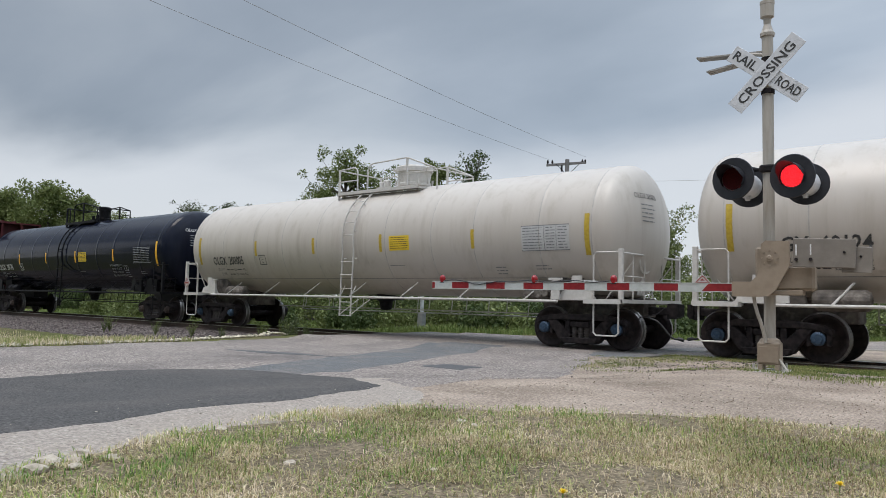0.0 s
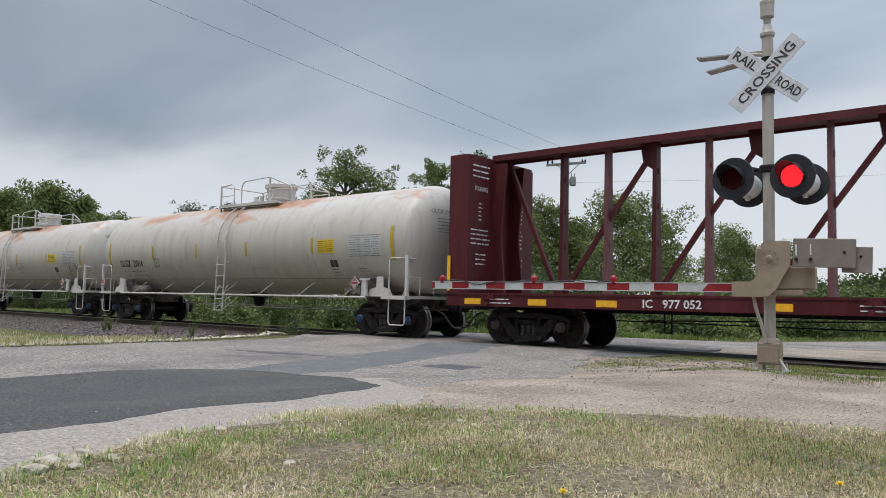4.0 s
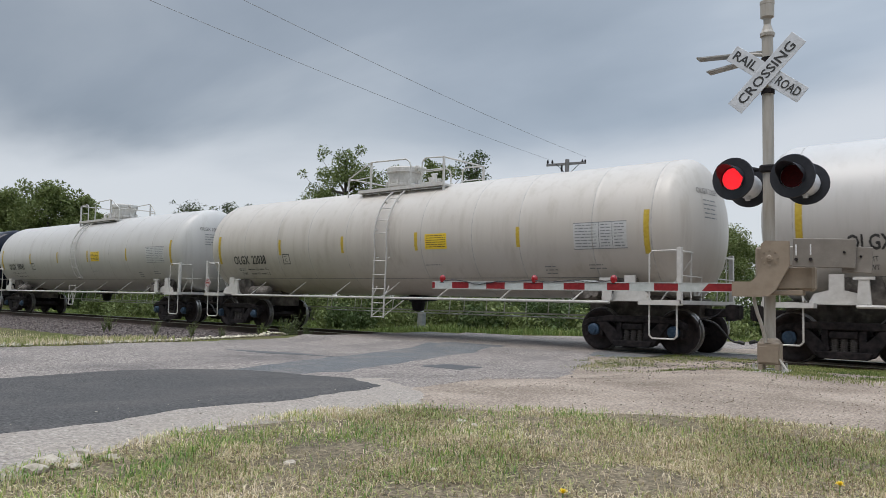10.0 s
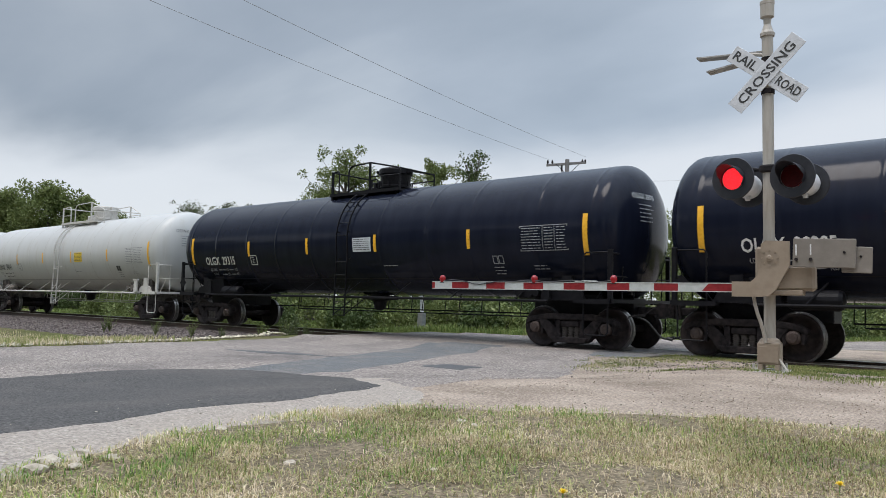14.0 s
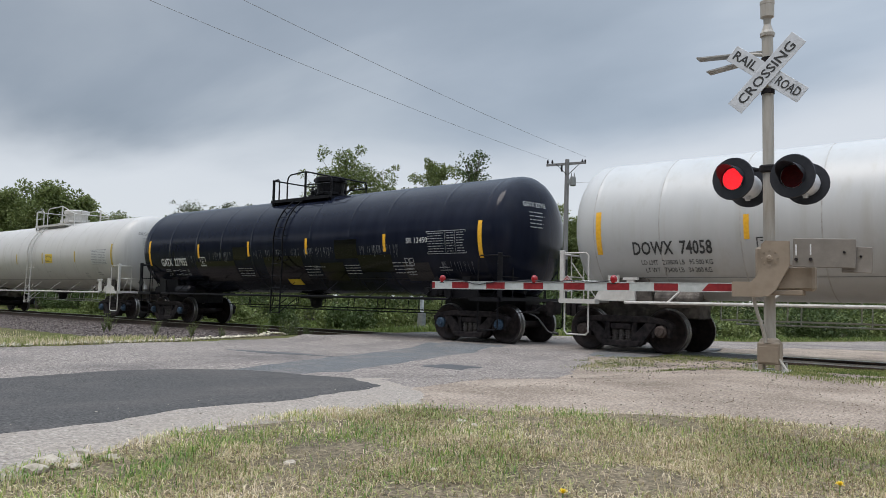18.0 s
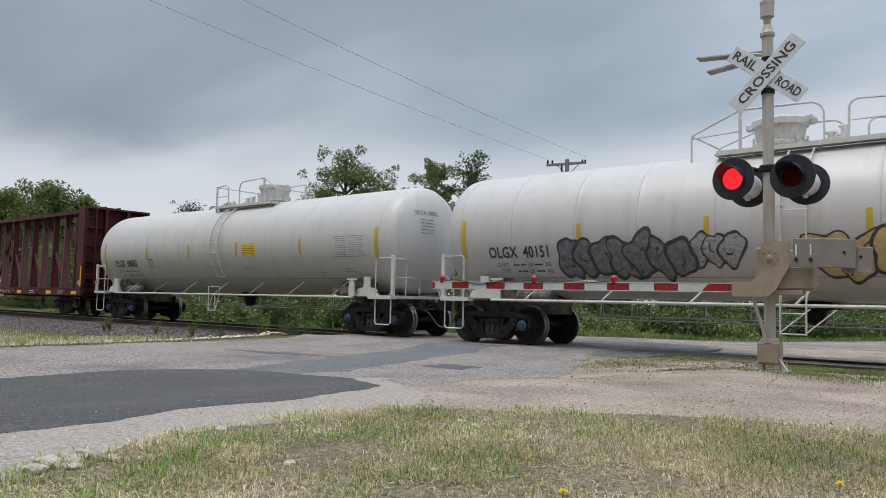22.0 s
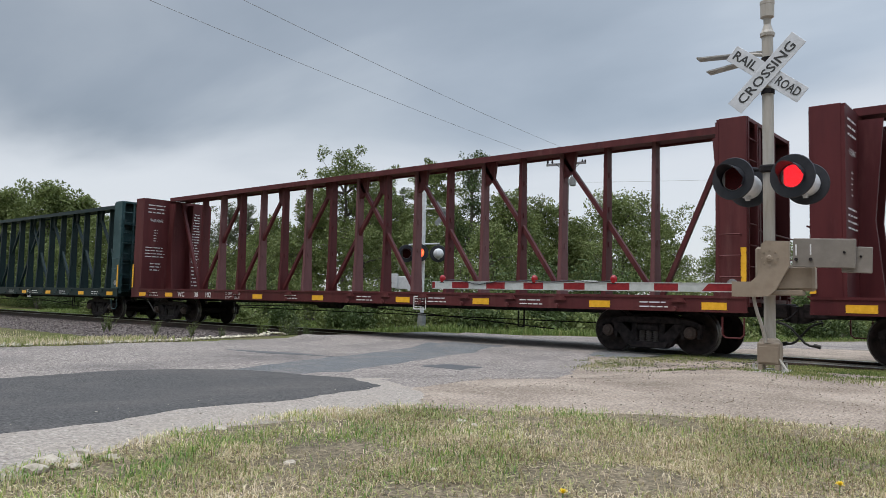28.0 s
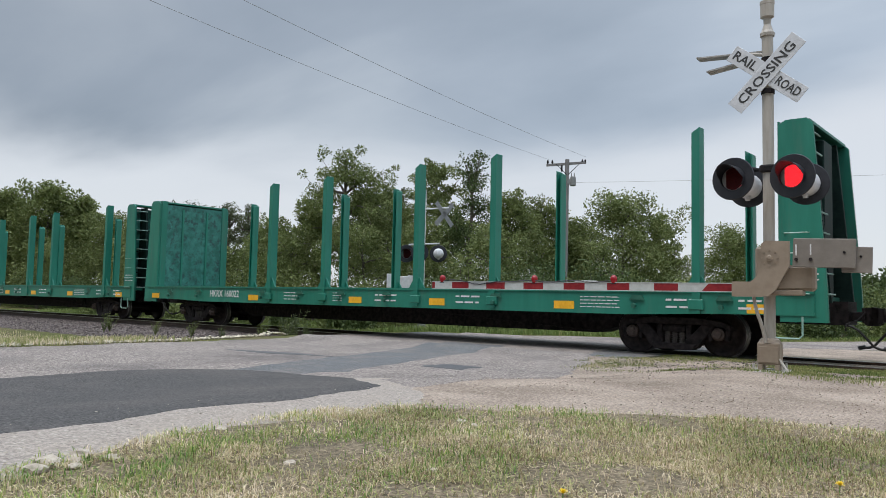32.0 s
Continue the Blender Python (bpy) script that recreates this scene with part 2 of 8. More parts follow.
def leafy(name, ramp, rough=0.6, trans=0.25):
    """Blades and leaves: each one takes its own colour from a ramp, and lets some light through."""
    m = bpy.data.materials.new(name)
    m.use_nodes = True
    n, ln = m.node_tree.nodes, m.node_tree.links
    b = n["Principled BSDF"]
    b.inputs["Roughness"].default_value = rough
    b.inputs["Specular IOR Level"].default_value = 0.25
    g = n.new("ShaderNodeNewGeometry")
    tc = n.new("ShaderNodeTexCoord")
    no = n.new("ShaderNodeTexNoise"); no.inputs["Scale"].default_value = 1.1; no.inputs["Detail"].default_value = 3
    ln.new(tc.outputs["Object"], no.inputs["Vector"])
    ad = n.new("ShaderNodeMath"); ad.operation = "MULTIPLY_ADD"; ad.inputs[1].default_value = 0.5
    mr = n.new("ShaderNodeMapRange"); mr.inputs["From Min"].default_value, mr.inputs["From Max"].default_value = 0.3, 0.7
    mr.inputs["To Min"].default_value, mr.inputs["To Max"].default_value = 0.0, 0.5
    ln.new(no.outputs["Fac"], mr.inputs["Value"])
    ln.new(g.outputs["Random Per Island"], ad.inputs[0]); ln.new(mr.outputs[0], ad.inputs[2])
    rp = n.new("ShaderNodeValToRGB")
    el = rp.color_ramp.elements
    while len(el) < len(ramp):
        el.new(0.5)
    for i, (p, c) in enumerate(ramp):
        el[i].position, el[i].color = p, (*c, 1)
    ln.new(ad.outputs[0], rp.inputs[0])
    ln.new(rp.outputs[0], b.inputs["Base Color"])
    tr = n.new("ShaderNodeBsdfTranslucent")
    ln.new(rp.outputs[0], tr.inputs["Color"])
    mx = n.new("ShaderNodeMixShader"); mx.inputs[0].default_value = trans
    ln.new(b.outputs[0], mx.inputs[1]); ln.new(tr.outputs[0], mx.inputs[2])
    ln.new(mx.outputs[0], n["Material Output"].inputs["Surface"])
    return m


M_ASPHALT = mat("old_asphalt", (0.142, 0.123, 0.109), (0.345, 0.305, 0.276), 30, 0.95, bump=0.9, bscale=60, spread=(0.36, 0.62), c3=(0.155, 0.138, 0.130), c3scale=0.4, c3at=(0.46, 0.66), spec=0.1, chips=(55, 0.42))
M_PATCH = mat("new_asphalt", (0.050, 0.049, 0.049), (0.115, 0.111, 0.107), 40, 0.92, bump=0.7, bscale=70, c3=(0.115, 0.106, 0.100), c3scale=0.7, c3at=(0.46, 0.72), spec=0.1, chips=(80, 0.4), stretch=(1, 1, 1))
M_PATCH2 = mat("worn_asphalt_strip", (0.088, 0.091, 0.094), (0.182, 0.184, 0.185), 36, 0.92, bump=0.7, bscale=70, c3=(0.185, 0.170, 0.158), c3scale=1.0, c3at=(0.48, 0.68), spec=0.1, chips=(70, 0.4))
M_SHOULDER = mat("pale_gravel", (0.245, 0.215, 0.188), (0.395, 0.352, 0.308), 34, 0.95, bump=0.8, bscale=70, c3=(0.34, 0.295, 0.25), c3scale=1.1, c3at=(0.46, 0.7), spec=0.1, chips=(75, 0.26))
M_TAR = mat("tar_seal", (0.04, 0.04, 0.042), (0.09, 0.09, 0.09), 30, 0.7, bump=0.2)
M_BALLAST = mat("ballast_stone", (0.072, 0.060, 0.056), (0.185, 0.158, 0.148), 25, 0.9, bump=0.6, bscale=30, per="island", chips=(16, 0.45), spec=0.15)
M_RAIL = mat("rail_steel_rusty", (0.045, 0.032, 0.027), (0.10, 0.07, 0.055), 20, 0.7, 0.3, bump=0.2)
M_RAILTOP = mat("rail_head_polished", (0.35, 0.34, 0.33), (0.5, 0.49, 0.48), 30, 0.3, 1.0)
M_TIE = mat("creosoted_tie", (0.05, 0.042, 0.036), (0.12, 0.10, 0.085), 12, 0.9, bump=0.5, stretch=(4, 0.5, 4))
M_STONE = mat("pale_stone", (0.24, 0.205, 0.16), (0.40, 0.355, 0.29), 20, 0.9, bump=0.5, per="island")
M_STEELTRUCK = mat("truck_steel_grimy", (0.009, 0.0085, 0.0095), (0.036, 0.030, 0.030), 9, 0.7, 0.0, bump=0.25, bscale=35, spec=0.10)
M_WHEEL = mat("wheel_steel", (0.015, 0.012, 0.013), (0.042, 0.032, 0.031), 10, 0.6, 0.2, bump=0.1, spec=0.25)
M_TREAD = mat("wheel_tread", (0.16, 0.155, 0.15), (0.34, 0.33, 0.32), 30, 0.4, 1.0)
M_SPRING = mat("spring_steel_dusty", (0.05, 0.045, 0.042), (0.11, 0.10, 0.095), 14, 0.7, 0.1, spec=0.2)
M_CAP = mat("bearing_cap_blue", (0.028, 0.055, 0.095), (0.06, 0.10, 0.15), 20, 0.5, 0.2, spec=0.3)
M_CAPBROWN = mat("bearing_cap_brown", (0.06, 0.045, 0.04), (0.10, 0.075, 0.065), 20, 0.6, 0.2, spec=0.3)
M_YELLOW = mat("reflector_yellow", (0.40, 0.27, 0.015), (0.50, 0.36, 0.04), 14, 0.5, c3=(0.22, 0.17, 0.06), c3scale=3, c3at=(0.55, 0.8))
M_AMBER = mat("reflector_amber", (0.72, 0.36, 0.01), (0.85, 0.46, 0.03), 14, 0.45)
M_SIGN = mat("sign_yellow", (0.70, 0.47, 0.02), (0.78, 0.55, 0.04), 8, 0.5)
M_INKDARK = mat("stencil_black", (0.02, 0.02, 0.02), (0.05, 0.05, 0.05), 20, 0.6)
M_INKGREY = mat("stencil_grey", (0.11, 0.115, 0.12), (0.24, 0.245, 0.25), 25, 0.6)
M_INKWHITE = mat("stencil_white", (0.55, 0.55, 0.54), (0.75, 0.75, 0.74), 25, 0.6)
M_INKFADED = mat("stencil_faded", (0.16, 0.165, 0.17), (0.42, 0.425, 0.43), 18, 0.6)
M_PANELGREY = mat("data_panel_grey", (0.45, 0.48, 0.5), (0.58, 0.6, 0.62), 10, 0.6)


# ---- the ground ----
TRACK_Y = 15.69


def sm(a, b, x):
    t = max(0.0, min(1.0, (x - a) / (b - a)))
    return t * t * (3 - 2 * t)


def ground_z(x, y):
    """Level of the ground: a low lawn rise by the mast, a ditch west of the road, flat elsewhere."""
    z = -0.06
    z += 0.27 * sm(-9.0 + 3.2 * sm(6, 8.5, y), -3.5 + 0.4 * sm(6, 8.5, y), x) * (1 - max(0.0, min(1.0, (y - 9.4) / 5.2)))
    z -= 0.42 * sm(-16.2, -22.0, x) * (1 - sm(22, 30, y)) * (1 - 0.5 * sm(-60, -140, x))
    z -= 0.25 * sm(20, 30, y)
    # made up level with the crossing beside the outer panels
    z += 0.05 * (sm(12.3, 13.0, y) - sm(13.15, 13.4, y) + sm(17.9, 18.2, y) - sm(18.4, 19.4, y)) * sm(-16.5, -15.9, x) * (1 - sm(-5.9, -5.2, x))
    # gravel made up to the rail head east of the panels
    z += 0.045 * (sm(13.15, 13.5, y) - sm(14.85, 14.9, y)) * sm(-6.6, -6.0, x) * (1 - sm(-4.6, -4.0, x))
    return z


def bare_z(x, y):
    """The soil lies a little lower under the road and the lawn."""
    z = ground_z(x, y)
    if west_edge(y) + 0.4 < x < lerp_table(EAST, y) - 0.9 and -30 < y < 90:
        z -= 0.07
    if y < 5.0 and lerp_table(LAWN, y) + 0.3 < x < 12.5 and y > -9:
        z -= 0.06
    return z


def west_edge(y):
    """The road's west side: straight by the crossing, then bending north-east."""
    return -15.4 + 1.9 * sm(16, 20, y) + 0.47 * max(0.0, y - 19.3)


def axis(fine0, fine1, step, far):
    a = list(np.arange(fine0, fine1 + 1e-6, step))
    d, x = step, fine1
    while x < far:
        d *= 1.35
        x += d
        a.append(x)
    d, x = step, fine0
    while x > -far:
        d *= 1.35
        x -= d
        a.insert(0, x)
    return a


def sheet(name, rows, z_of, material, lift, rough=0.0, tuck=0.0):
    """A sheet over the ground: rows of points (x, y), all of one length."""
    k = len(rows[0])
    vs = [(x, y, z_of(x, y) + lift + (rough * noise.noise((x * 1.7, y * 1.7, 3.1)) if rough else 0)) for r in rows for x, y in r]
    fs = [(i * k + j, i * k + j + 1, (i + 1) * k + j + 1, (i + 1) * k + j) for i in range(len(rows) - 1) for j in range(k - 1)]
    if tuck:
        # the rim goes into the ground
        vs = [(x, y, z - (tuck if i % k in (0, k - 1) or i < k or i >= len(vs) - k else 0)) for i, (x, y, z) in enumerate(vs)]
    me = bpy.data.meshes.new(name)
    me.from_pydata(vs, [], fs)
    me.materials.append(material)
    me.polygons.foreach_set("use_smooth", [True] * len(fs))
    return new(name, me)


def ground_material():
    """Short grass and soil, with tan dirt where wheels turn beside the road."""
    m = mat("ground_soil_and_grass", (0.050, 0.062, 0.018), (0.13, 0.125, 0.05), 9, 0.95, bump=0.7, bscale=60, c3=(0.15, 0.12, 0.075), c3scale=0.9, c3at=(0.5, 0.72))
    n, ln = m.node_tree.nodes, m.node_tree.links
    b = n["Principled BSDF"]
    b.inputs["Specular IOR Level"].default_value = 0.1
    old = b.inputs["Base Color"].links[0].from_socket
    tc = n.new("ShaderNodeTexCoord")
    sep = n.new("ShaderNodeSeparateXYZ"); ln.new(tc.outputs["Object"], sep.inputs[0])
    nz = n.new("ShaderNodeTexNoise"); nz.inputs["Scale"].default_value, nz.inputs["Detail"].default_value = 0.9, 8
    nz.inputs["Roughness"].default_value = 0.7
    ln.new(tc.outputs["Object"], nz.inputs["Vector"])

    def rng(sock, a, c, amp):
        w = n.new("ShaderNodeMath"); w.operation = "MULTIPLY_ADD"; w.inputs[1].default_value = amp
        ln.new(nz.outputs["Fac"], w.inputs[0]); ln.new(sock, w.inputs[2])
        r = n.new("ShaderNodeMapRange"); r.inputs["From Min"].default_value, r.inputs["From Max"].default_value = a, c
        ln.new(w.outputs[0], r.inputs["Value"])
        return r.outputs[0]

    def mul(p, q):
        w = n.new("ShaderNodeMath"); w.operation = "MULTIPLY"
        ln.new(p, w.inputs[0]); ln.new(q, w.inputs[1])
        return w.outputs[0]
    east = rng(sep.outputs["X"], -7.5, -6.6, 1.5)
    north = rng(sep.outputs["Y"], 18.6, 17.6, 1.0)
    farside = mul(rng(sep.outputs["Y"], 17.6, 18.2, 0.5), rng(sep.outputs["Y"], 25.5, 24.0, 2.0))
    farside = mul(farside, rng(sep.outputs["X"], -8.5, -6.5, 3.0))
    near = mul(east, north)
    mxm = n.new("ShaderNodeMath"); mxm.operation = "MAXIMUM"
    ln.new(near, mxm.inputs[0]); ln.new(farside, mxm.inputs[1])
    dn = n.new("ShaderNodeTexNoise"); dn.inputs["Scale"].default_value, dn.inputs["Detail"].default_value = 38, 6
    ln.new(tc.outputs["Object"], dn.inputs["Vector"])
    dn2 = n.new("ShaderNodeTexNoise"); dn2.inputs["Scale"].default_value, dn2.inputs["Detail"].default_value = 1.3, 6
    mpp = n.new("ShaderNodeMapping"); mpp.inputs["Scale"].default_value = (0.8, 1.0, 1)
    ln.new(tc.outputs["Object"], mpp.inputs[0]); ln.new(mpp.outputs[0], dn2.inputs["Vector"])
    av = n.new("ShaderNodeMath"); av.operation = "MULTIPLY_ADD"; av.inputs[1].default_value = 0.45
    hf = n.new("ShaderNodeMath"); hf.operation = "MULTIPLY"; hf.inputs[1].default_value = 0.55
    ln.new(dn2.outputs["Fac"], av.inputs[0]); ln.new(dn.outputs["Fac"], hf.inputs[0]); ln.new(hf.outputs[0], av.inputs[2])
    rp = n.new("ShaderNodeValToRGB")
    e = rp.color_ramp.elements
    e[0].position, e[0].color = 0.38, (0.178, 0.142, 0.112, 1)
    e[1].position, e[1].color = 0.62, (0.395, 0.325, 0.264, 1)
    ln.new(av.outputs[0], rp.inputs[0])
    # gravel: stones of 1 to 2 cm, some dark, some pale
    vo = n.new("ShaderNodeTexVoronoi"); vo.inputs["Scale"].default_value = 70
    ln.new(tc.outputs["Object"], vo.inputs["Vector"])
    sp = n.new("ShaderNodeSeparateColor"); ln.new(vo.outputs["Color"], sp.inputs[0])
    mc = n.new("ShaderNodeMapRange"); mc.inputs["To Min"].default_value, mc.inputs["To Max"].default_value = 0.72, 1.25
    ln.new(sp.outputs["Red"], mc.inputs["Value"])
    vc = n.new("ShaderNodeVectorMath"); vc.operation = "SCALE"
    ln.new(rp.outputs[0], vc.inputs[0]); ln.new(mc.outputs[0], vc.inputs["Scale"])
    mx = n.new("ShaderNodeMix"); mx.data_type = "RGBA"
    ln.new(mxm.outputs[0], mx.inputs["Factor"]); ln.new(old, mx.inputs["A"]); ln.new(vc.outputs[0], mx.inputs["B"])
    ln.new(mx.outputs["Result"], b.inputs["Base Color"])
    return m


M_GROUND = ground_material()


def lerp_table(tab, y):
    for (a, b), (c, d) in zip(tab, tab[1:]):
        if y <= c:
            return b + (d - b) * max(0.0, (y - a) / (c - a))
    return tab[-1][1]


EAST = [(-30, -4.4), (5, -4.7), (9, -5.5), (12, -6.6), (14.3, -7.8), (18, -7.0), (24, -4.6), (40, 2.5), (90, 26)]
LAWN = [(-9, -2.6), (-1, -3.0), (1.3, -3.5), (1.75, -3.7), (2.3, -3.92), (3.6, -3.9), (4.0, -3.75), (4.3, -3.45), (4.8, -2.75), (5.2, -2.1), (5.35, -1.4), (5.42, -0.8), (5.5, 0.6)]
ax, ay = axis(-34, 14, 0.2, 3000), axis(-6, 34, 0.2, 3000)
ground = tagged(sheet("ground", [[(x, y) for x in ax] for y in ay], bare_z, M_GROUND, 0.0, 0.012), "soil and short grass beside a railway crossing", "ground", kind="structure")


def wav(y, amp, f=1.0, s=0.0):
    return amp * (noise.noise((y * f, s, 0.5)) + 0.5 * noise.noise((y * f * 3.1, s, 4.5)) + 0.25 * noise.noise((y * f * 9.0, s, 9.5)))


def strip(name, y0, y1, step, west, east, cols, material, lift, label, category):
    rows = []
    for y in np.arange(y0, y1 + 1e-6, step):
        a, b = west(y), east(y)
        rows.append([(a - 0.07, y)] + [(a + (b - a) * j / cols, y) for j in range(cols + 1)] + [(b + 0.07, y)])
    return tagged(sheet(name, rows, road_z, material, lift, 0.0, 0.03), label, category, kind="structure")


def road_z(x, y):
    """The road climbs to the rail head at the crossing."""
    return ground_z(x, y) + 0.055 * sm(11.5, 14.2, y) * (1 - sm(17.3, 20, y))


road = strip("road", -30, 90, 0.12, lambda y: west_edge(y) + wav(y, 0.25, 0.9, 1), lambda y: lerp_table(EAST, y) + wav(y, 0.12, 1.1, 2), 48, M_ASPHALT, 0.007,
             "weathered grey asphalt road running over the tracks", "road")
# the dark patch ends in a tongue towards the crossing; a worn strip runs on from it to the rails
DARK_WEST = [(-12, -9.6), (3.6, -9.9), (5.1, -10.05), (6.05, -9.57), (6.5, -9.1), (6.85, -8.2)]
DARK_EAST = [(-12, -4.6), (2.3, -4.7), (3.0, -4.95), (3.9, -4.8), (4.6, -4.98), (5.3, -5.2), (6.0, -6.2), (6.6, -7.2), (6.85, -7.9)]
WORN_WEST = [(6.2, -9.2), (7.4, -9.6), (9.4, -10.2), (12.9, -11.2), (14.3, -11.6)]
WORN_EAST = [(6.2, -9.0), (6.8, -8.3), (7.6, -8.1), (9.3, -8.7), (11.2, -9.2), (14.3, -9.9)]
strip("road_patch_1", -12, 6.85, 0.08, lambda y: lerp_table(DARK_WEST, y) + wav(y, 0.12, 1.2, 3), lambda y: lerp_table(DARK_EAST, y) + wav(y, 0.12, 1.4, 4), 24,
      M_PATCH, 0.015, "fresh dark asphalt patch on the road", "road patch")
# pale gravel shoulder between the patch and the lawn
SHOULDER_WEST = [(-12, -4.9), (2.3, -4.95), (3.0, -5.2), (4.6, -5.2), (5.3, -5.4), (6.0, -6.2), (6.8, -7.0)]
SHOULDER_EAST = [(-12, -2.3), (1, -3.1), (3.6, -3.65), (4.2, -3.75), (5.0, -4.3), (5.8, -5.4), (6.8, -6.7)]
strip("road_shoulder", -12, 6.8, 0.08, lambda y: lerp_table(SHOULDER_WEST, y) + wav(y, 0.15, 1.3, 13), lambda y: lerp_table(SHOULDER_EAST, y) + wav(y, 0.3, 1.6, 14), 24,
      M_SHOULDER, 0.0105, "pale gravel shoulder beside the asphalt", "road shoulder")
strip("road_patch_2", 6.2, 14.3, 0.08, lambda y: lerp_table(WORN_WEST, y) + wav(y, 0.12, 1.1, 5), lambda y: lerp_table(WORN_EAST, y) + wav(y, 0.15, 1.0, 6), 16,
      M_PATCH2, 0.011, "worn blue-grey asphalt strip towards the rails", "road patch")
strip("road_patch_3", 9.05, 9.75, 0.05, lambda y: -7.95 + wav(y, 0.12, 3, 7), lambda y: -7.25 + wav(y, 0.12, 3, 8), 8, M_TAR, 0.017, "small dark tar patch on the road", "road patch")
strip("road_patch_4", 8.72, 9.28, 0.04, lambda y: -12.85 + 3.0 * (y - 8.72) + wav(y, 0.1, 3, 9), lambda y: -11.7 + 2.8 * (y - 8.72) + wav(y, 0.12, 3, 10), 8, M_TAR, 0.016, "narrow dark tar seam on the road", "road patch")


def lawn_west(y):
    return lerp_table(LAWN, y) + wav(y, 0.14, 1.5, 11)


M_LAWN = mat("lawn_soil", (0.11, 0.088, 0.058), (0.31, 0.25, 0.172), 34, 0.95, bump=1.0, bscale=60, c3=(0.15, 0.125, 0.085), c3scale=1.4, c3at=(0.45, 0.65), spec=0.1, chips=(60, 0.4))
rows = []
for y in np.arange(-9, 5.5, 0.1):
    a = lawn_west(y)
    rows.append([(a + (13 - a) * (j / 60) ** 1.6, y + 0.25 * noise.noise(((a + (13 - a) * (j / 60) ** 1.6) * 0.9, 2.0, 1.0)) * sm(3, 6, y)) for j in range(61)])
lawn = tagged(sheet("lawn", rows, lambda x, y: ground_z(x, y) + 0.03 * sm(0, 0.3, x - lerp_table(LAWN, y)) * (1 - sm(5.2, 5.45, y)), M_LAWN, 0.005, 0.02), "patchy dry lawn at the road's corner", "lawn", kind="structure")


# ---- grass: blades as one stuff object for each stand ----
def blades(name, places, length, width, material, label, seed, lean=0.6, flat=0.35):
    rng = np.random.RandomState(seed)
    k = len(places)
    P = np.array(places)
    ang = rng.uniform(0, 2 * np.pi, k)
    L = length[0] + (length[1] - length[0]) * rng.beta(1.6, 3.0, k)
    Wd = rng.uniform(*width, k)
    ln_ = rng.uniform(0.15, 1.0, k) * lean
    dx, dy = np.cos(ang), np.sin(ang)
    side = np.stack([-dy, dx, np.zeros(k)], 1)
    out = np.stack([dx, dy, np.zeros(k)], 1)
    up = np.array([0, 0, 1.0])
    b0 = P - side * Wd[:, None] / 2
    b1 = P + side * Wd[:, None] / 2
    mid = P + out * (L * ln_ * 0.35)[:, None] + up * (L * 0.6 * (1 - flat * 0.8 * ln_))[:, None]
    m0, m1 = mid - side * (Wd * 0.4)[:, None], mid + side * (Wd * 0.4)[:, None]
    tip = P + out * (L * ln_)[:, None] + up * (L * np.maximum(0.06, 1 - flat * ln_ * 1.0))[:, None]
    V = np.stack([b0, b1, m1, m0, tip], 1).reshape(-1, 3)
    base = np.arange(k)[:, None] * 5
    quads = (base + np.array([0, 1, 2, 3])).tolist()
    tris = (base + np.array([3, 2, 4])).tolist()
    me = bpy.data.meshes.new(name)
    me.from_pydata(V.tolist(), [], quads + tris)
    me.materials.append(material)
    return tagged(new(name, me), label, "grass", kind="stuff")


M_GRASS = leafy("lawn_grass", [(0.0, (0.09, 0.135, 0.035)), (0.27, (0.23, 0.28, 0.085)), (0.50, (0.42, 0.39, 0.18)), (0.72, (0.66, 0.54, 0.37)), (1.0, (0.90, 0.80, 0.64))])
M_FAR = leafy("far_grass", [(0.0, (0.055, 0.095, 0.02)), (0.45, (0.125, 0.18, 0.045)), (0.75, (0.22, 0.26, 0.08)), (1.0, (0.38, 0.34, 0.17))])
M_OLIVE = leafy("trodden_grass", [(0.0, (0.05, 0.085, 0.016)), (0.45, (0.15, 0.20, 0.05)), (0.7, (0.30, 0.29, 0.11)), (1.0, (0.52, 0.44, 0.25))])
M_STRAW = leafy("dry_thatch", [(0.0, (0.09, 0.06, 0.035)), (0.35, (0.27, 0.195, 0.11)), (0.7, (0.56, 0.45, 0.29)), (1.0, (0.82, 0.73, 0.55))])
M_GREEN = leafy("roadside_grass", [(0.0, (0.06, 0.13, 0.025)), (0.45, (0.15, 0.27, 0.055)), (0.75, (0.37, 0.41, 0.12)), (1.0, (0.64, 0.57, 0.27))])


def scatter(x0, x1, y0, y1, count, keep, seed, lift=0.015):
    """Random places, kept as often as keep(x, y) says, on the ground."""
    rng = np.random.RandomState(seed)
    step = max(0.045, (x1 - x0) / 260)
    nx, ny = int((x1 - x0) / step) + 2, int((y1 - y0) / step) + 2
    odds = np.array([[keep(x0 + i * step, y0 + j * step) for i in range(nx)] for j in range(ny)])
    level = np.array([[ground_z(x0 + i * step, y0 + j * step) for i in range(nx)] for j in range(ny)])
    x, y = rng.uniform(x0, x1, count), rng.uniform(y0, y1, count)
    fx, fy = (x - x0) / step, (y - y0) / step
    i, j = fx.astype(int), fy.astype(int)
    u, v = fx - i, fy - j

    def blend(g):
        return (g[j, i] * (1 - u) + g[j, i + 1] * u) * (1 - v) + (g[j + 1, i] * (1 - u) + g[j + 1, i + 1] * u) * v
    ok = rng.rand(count) < blend(odds)
    return np.stack([x, y, blend(level) + lift], 1)[ok]


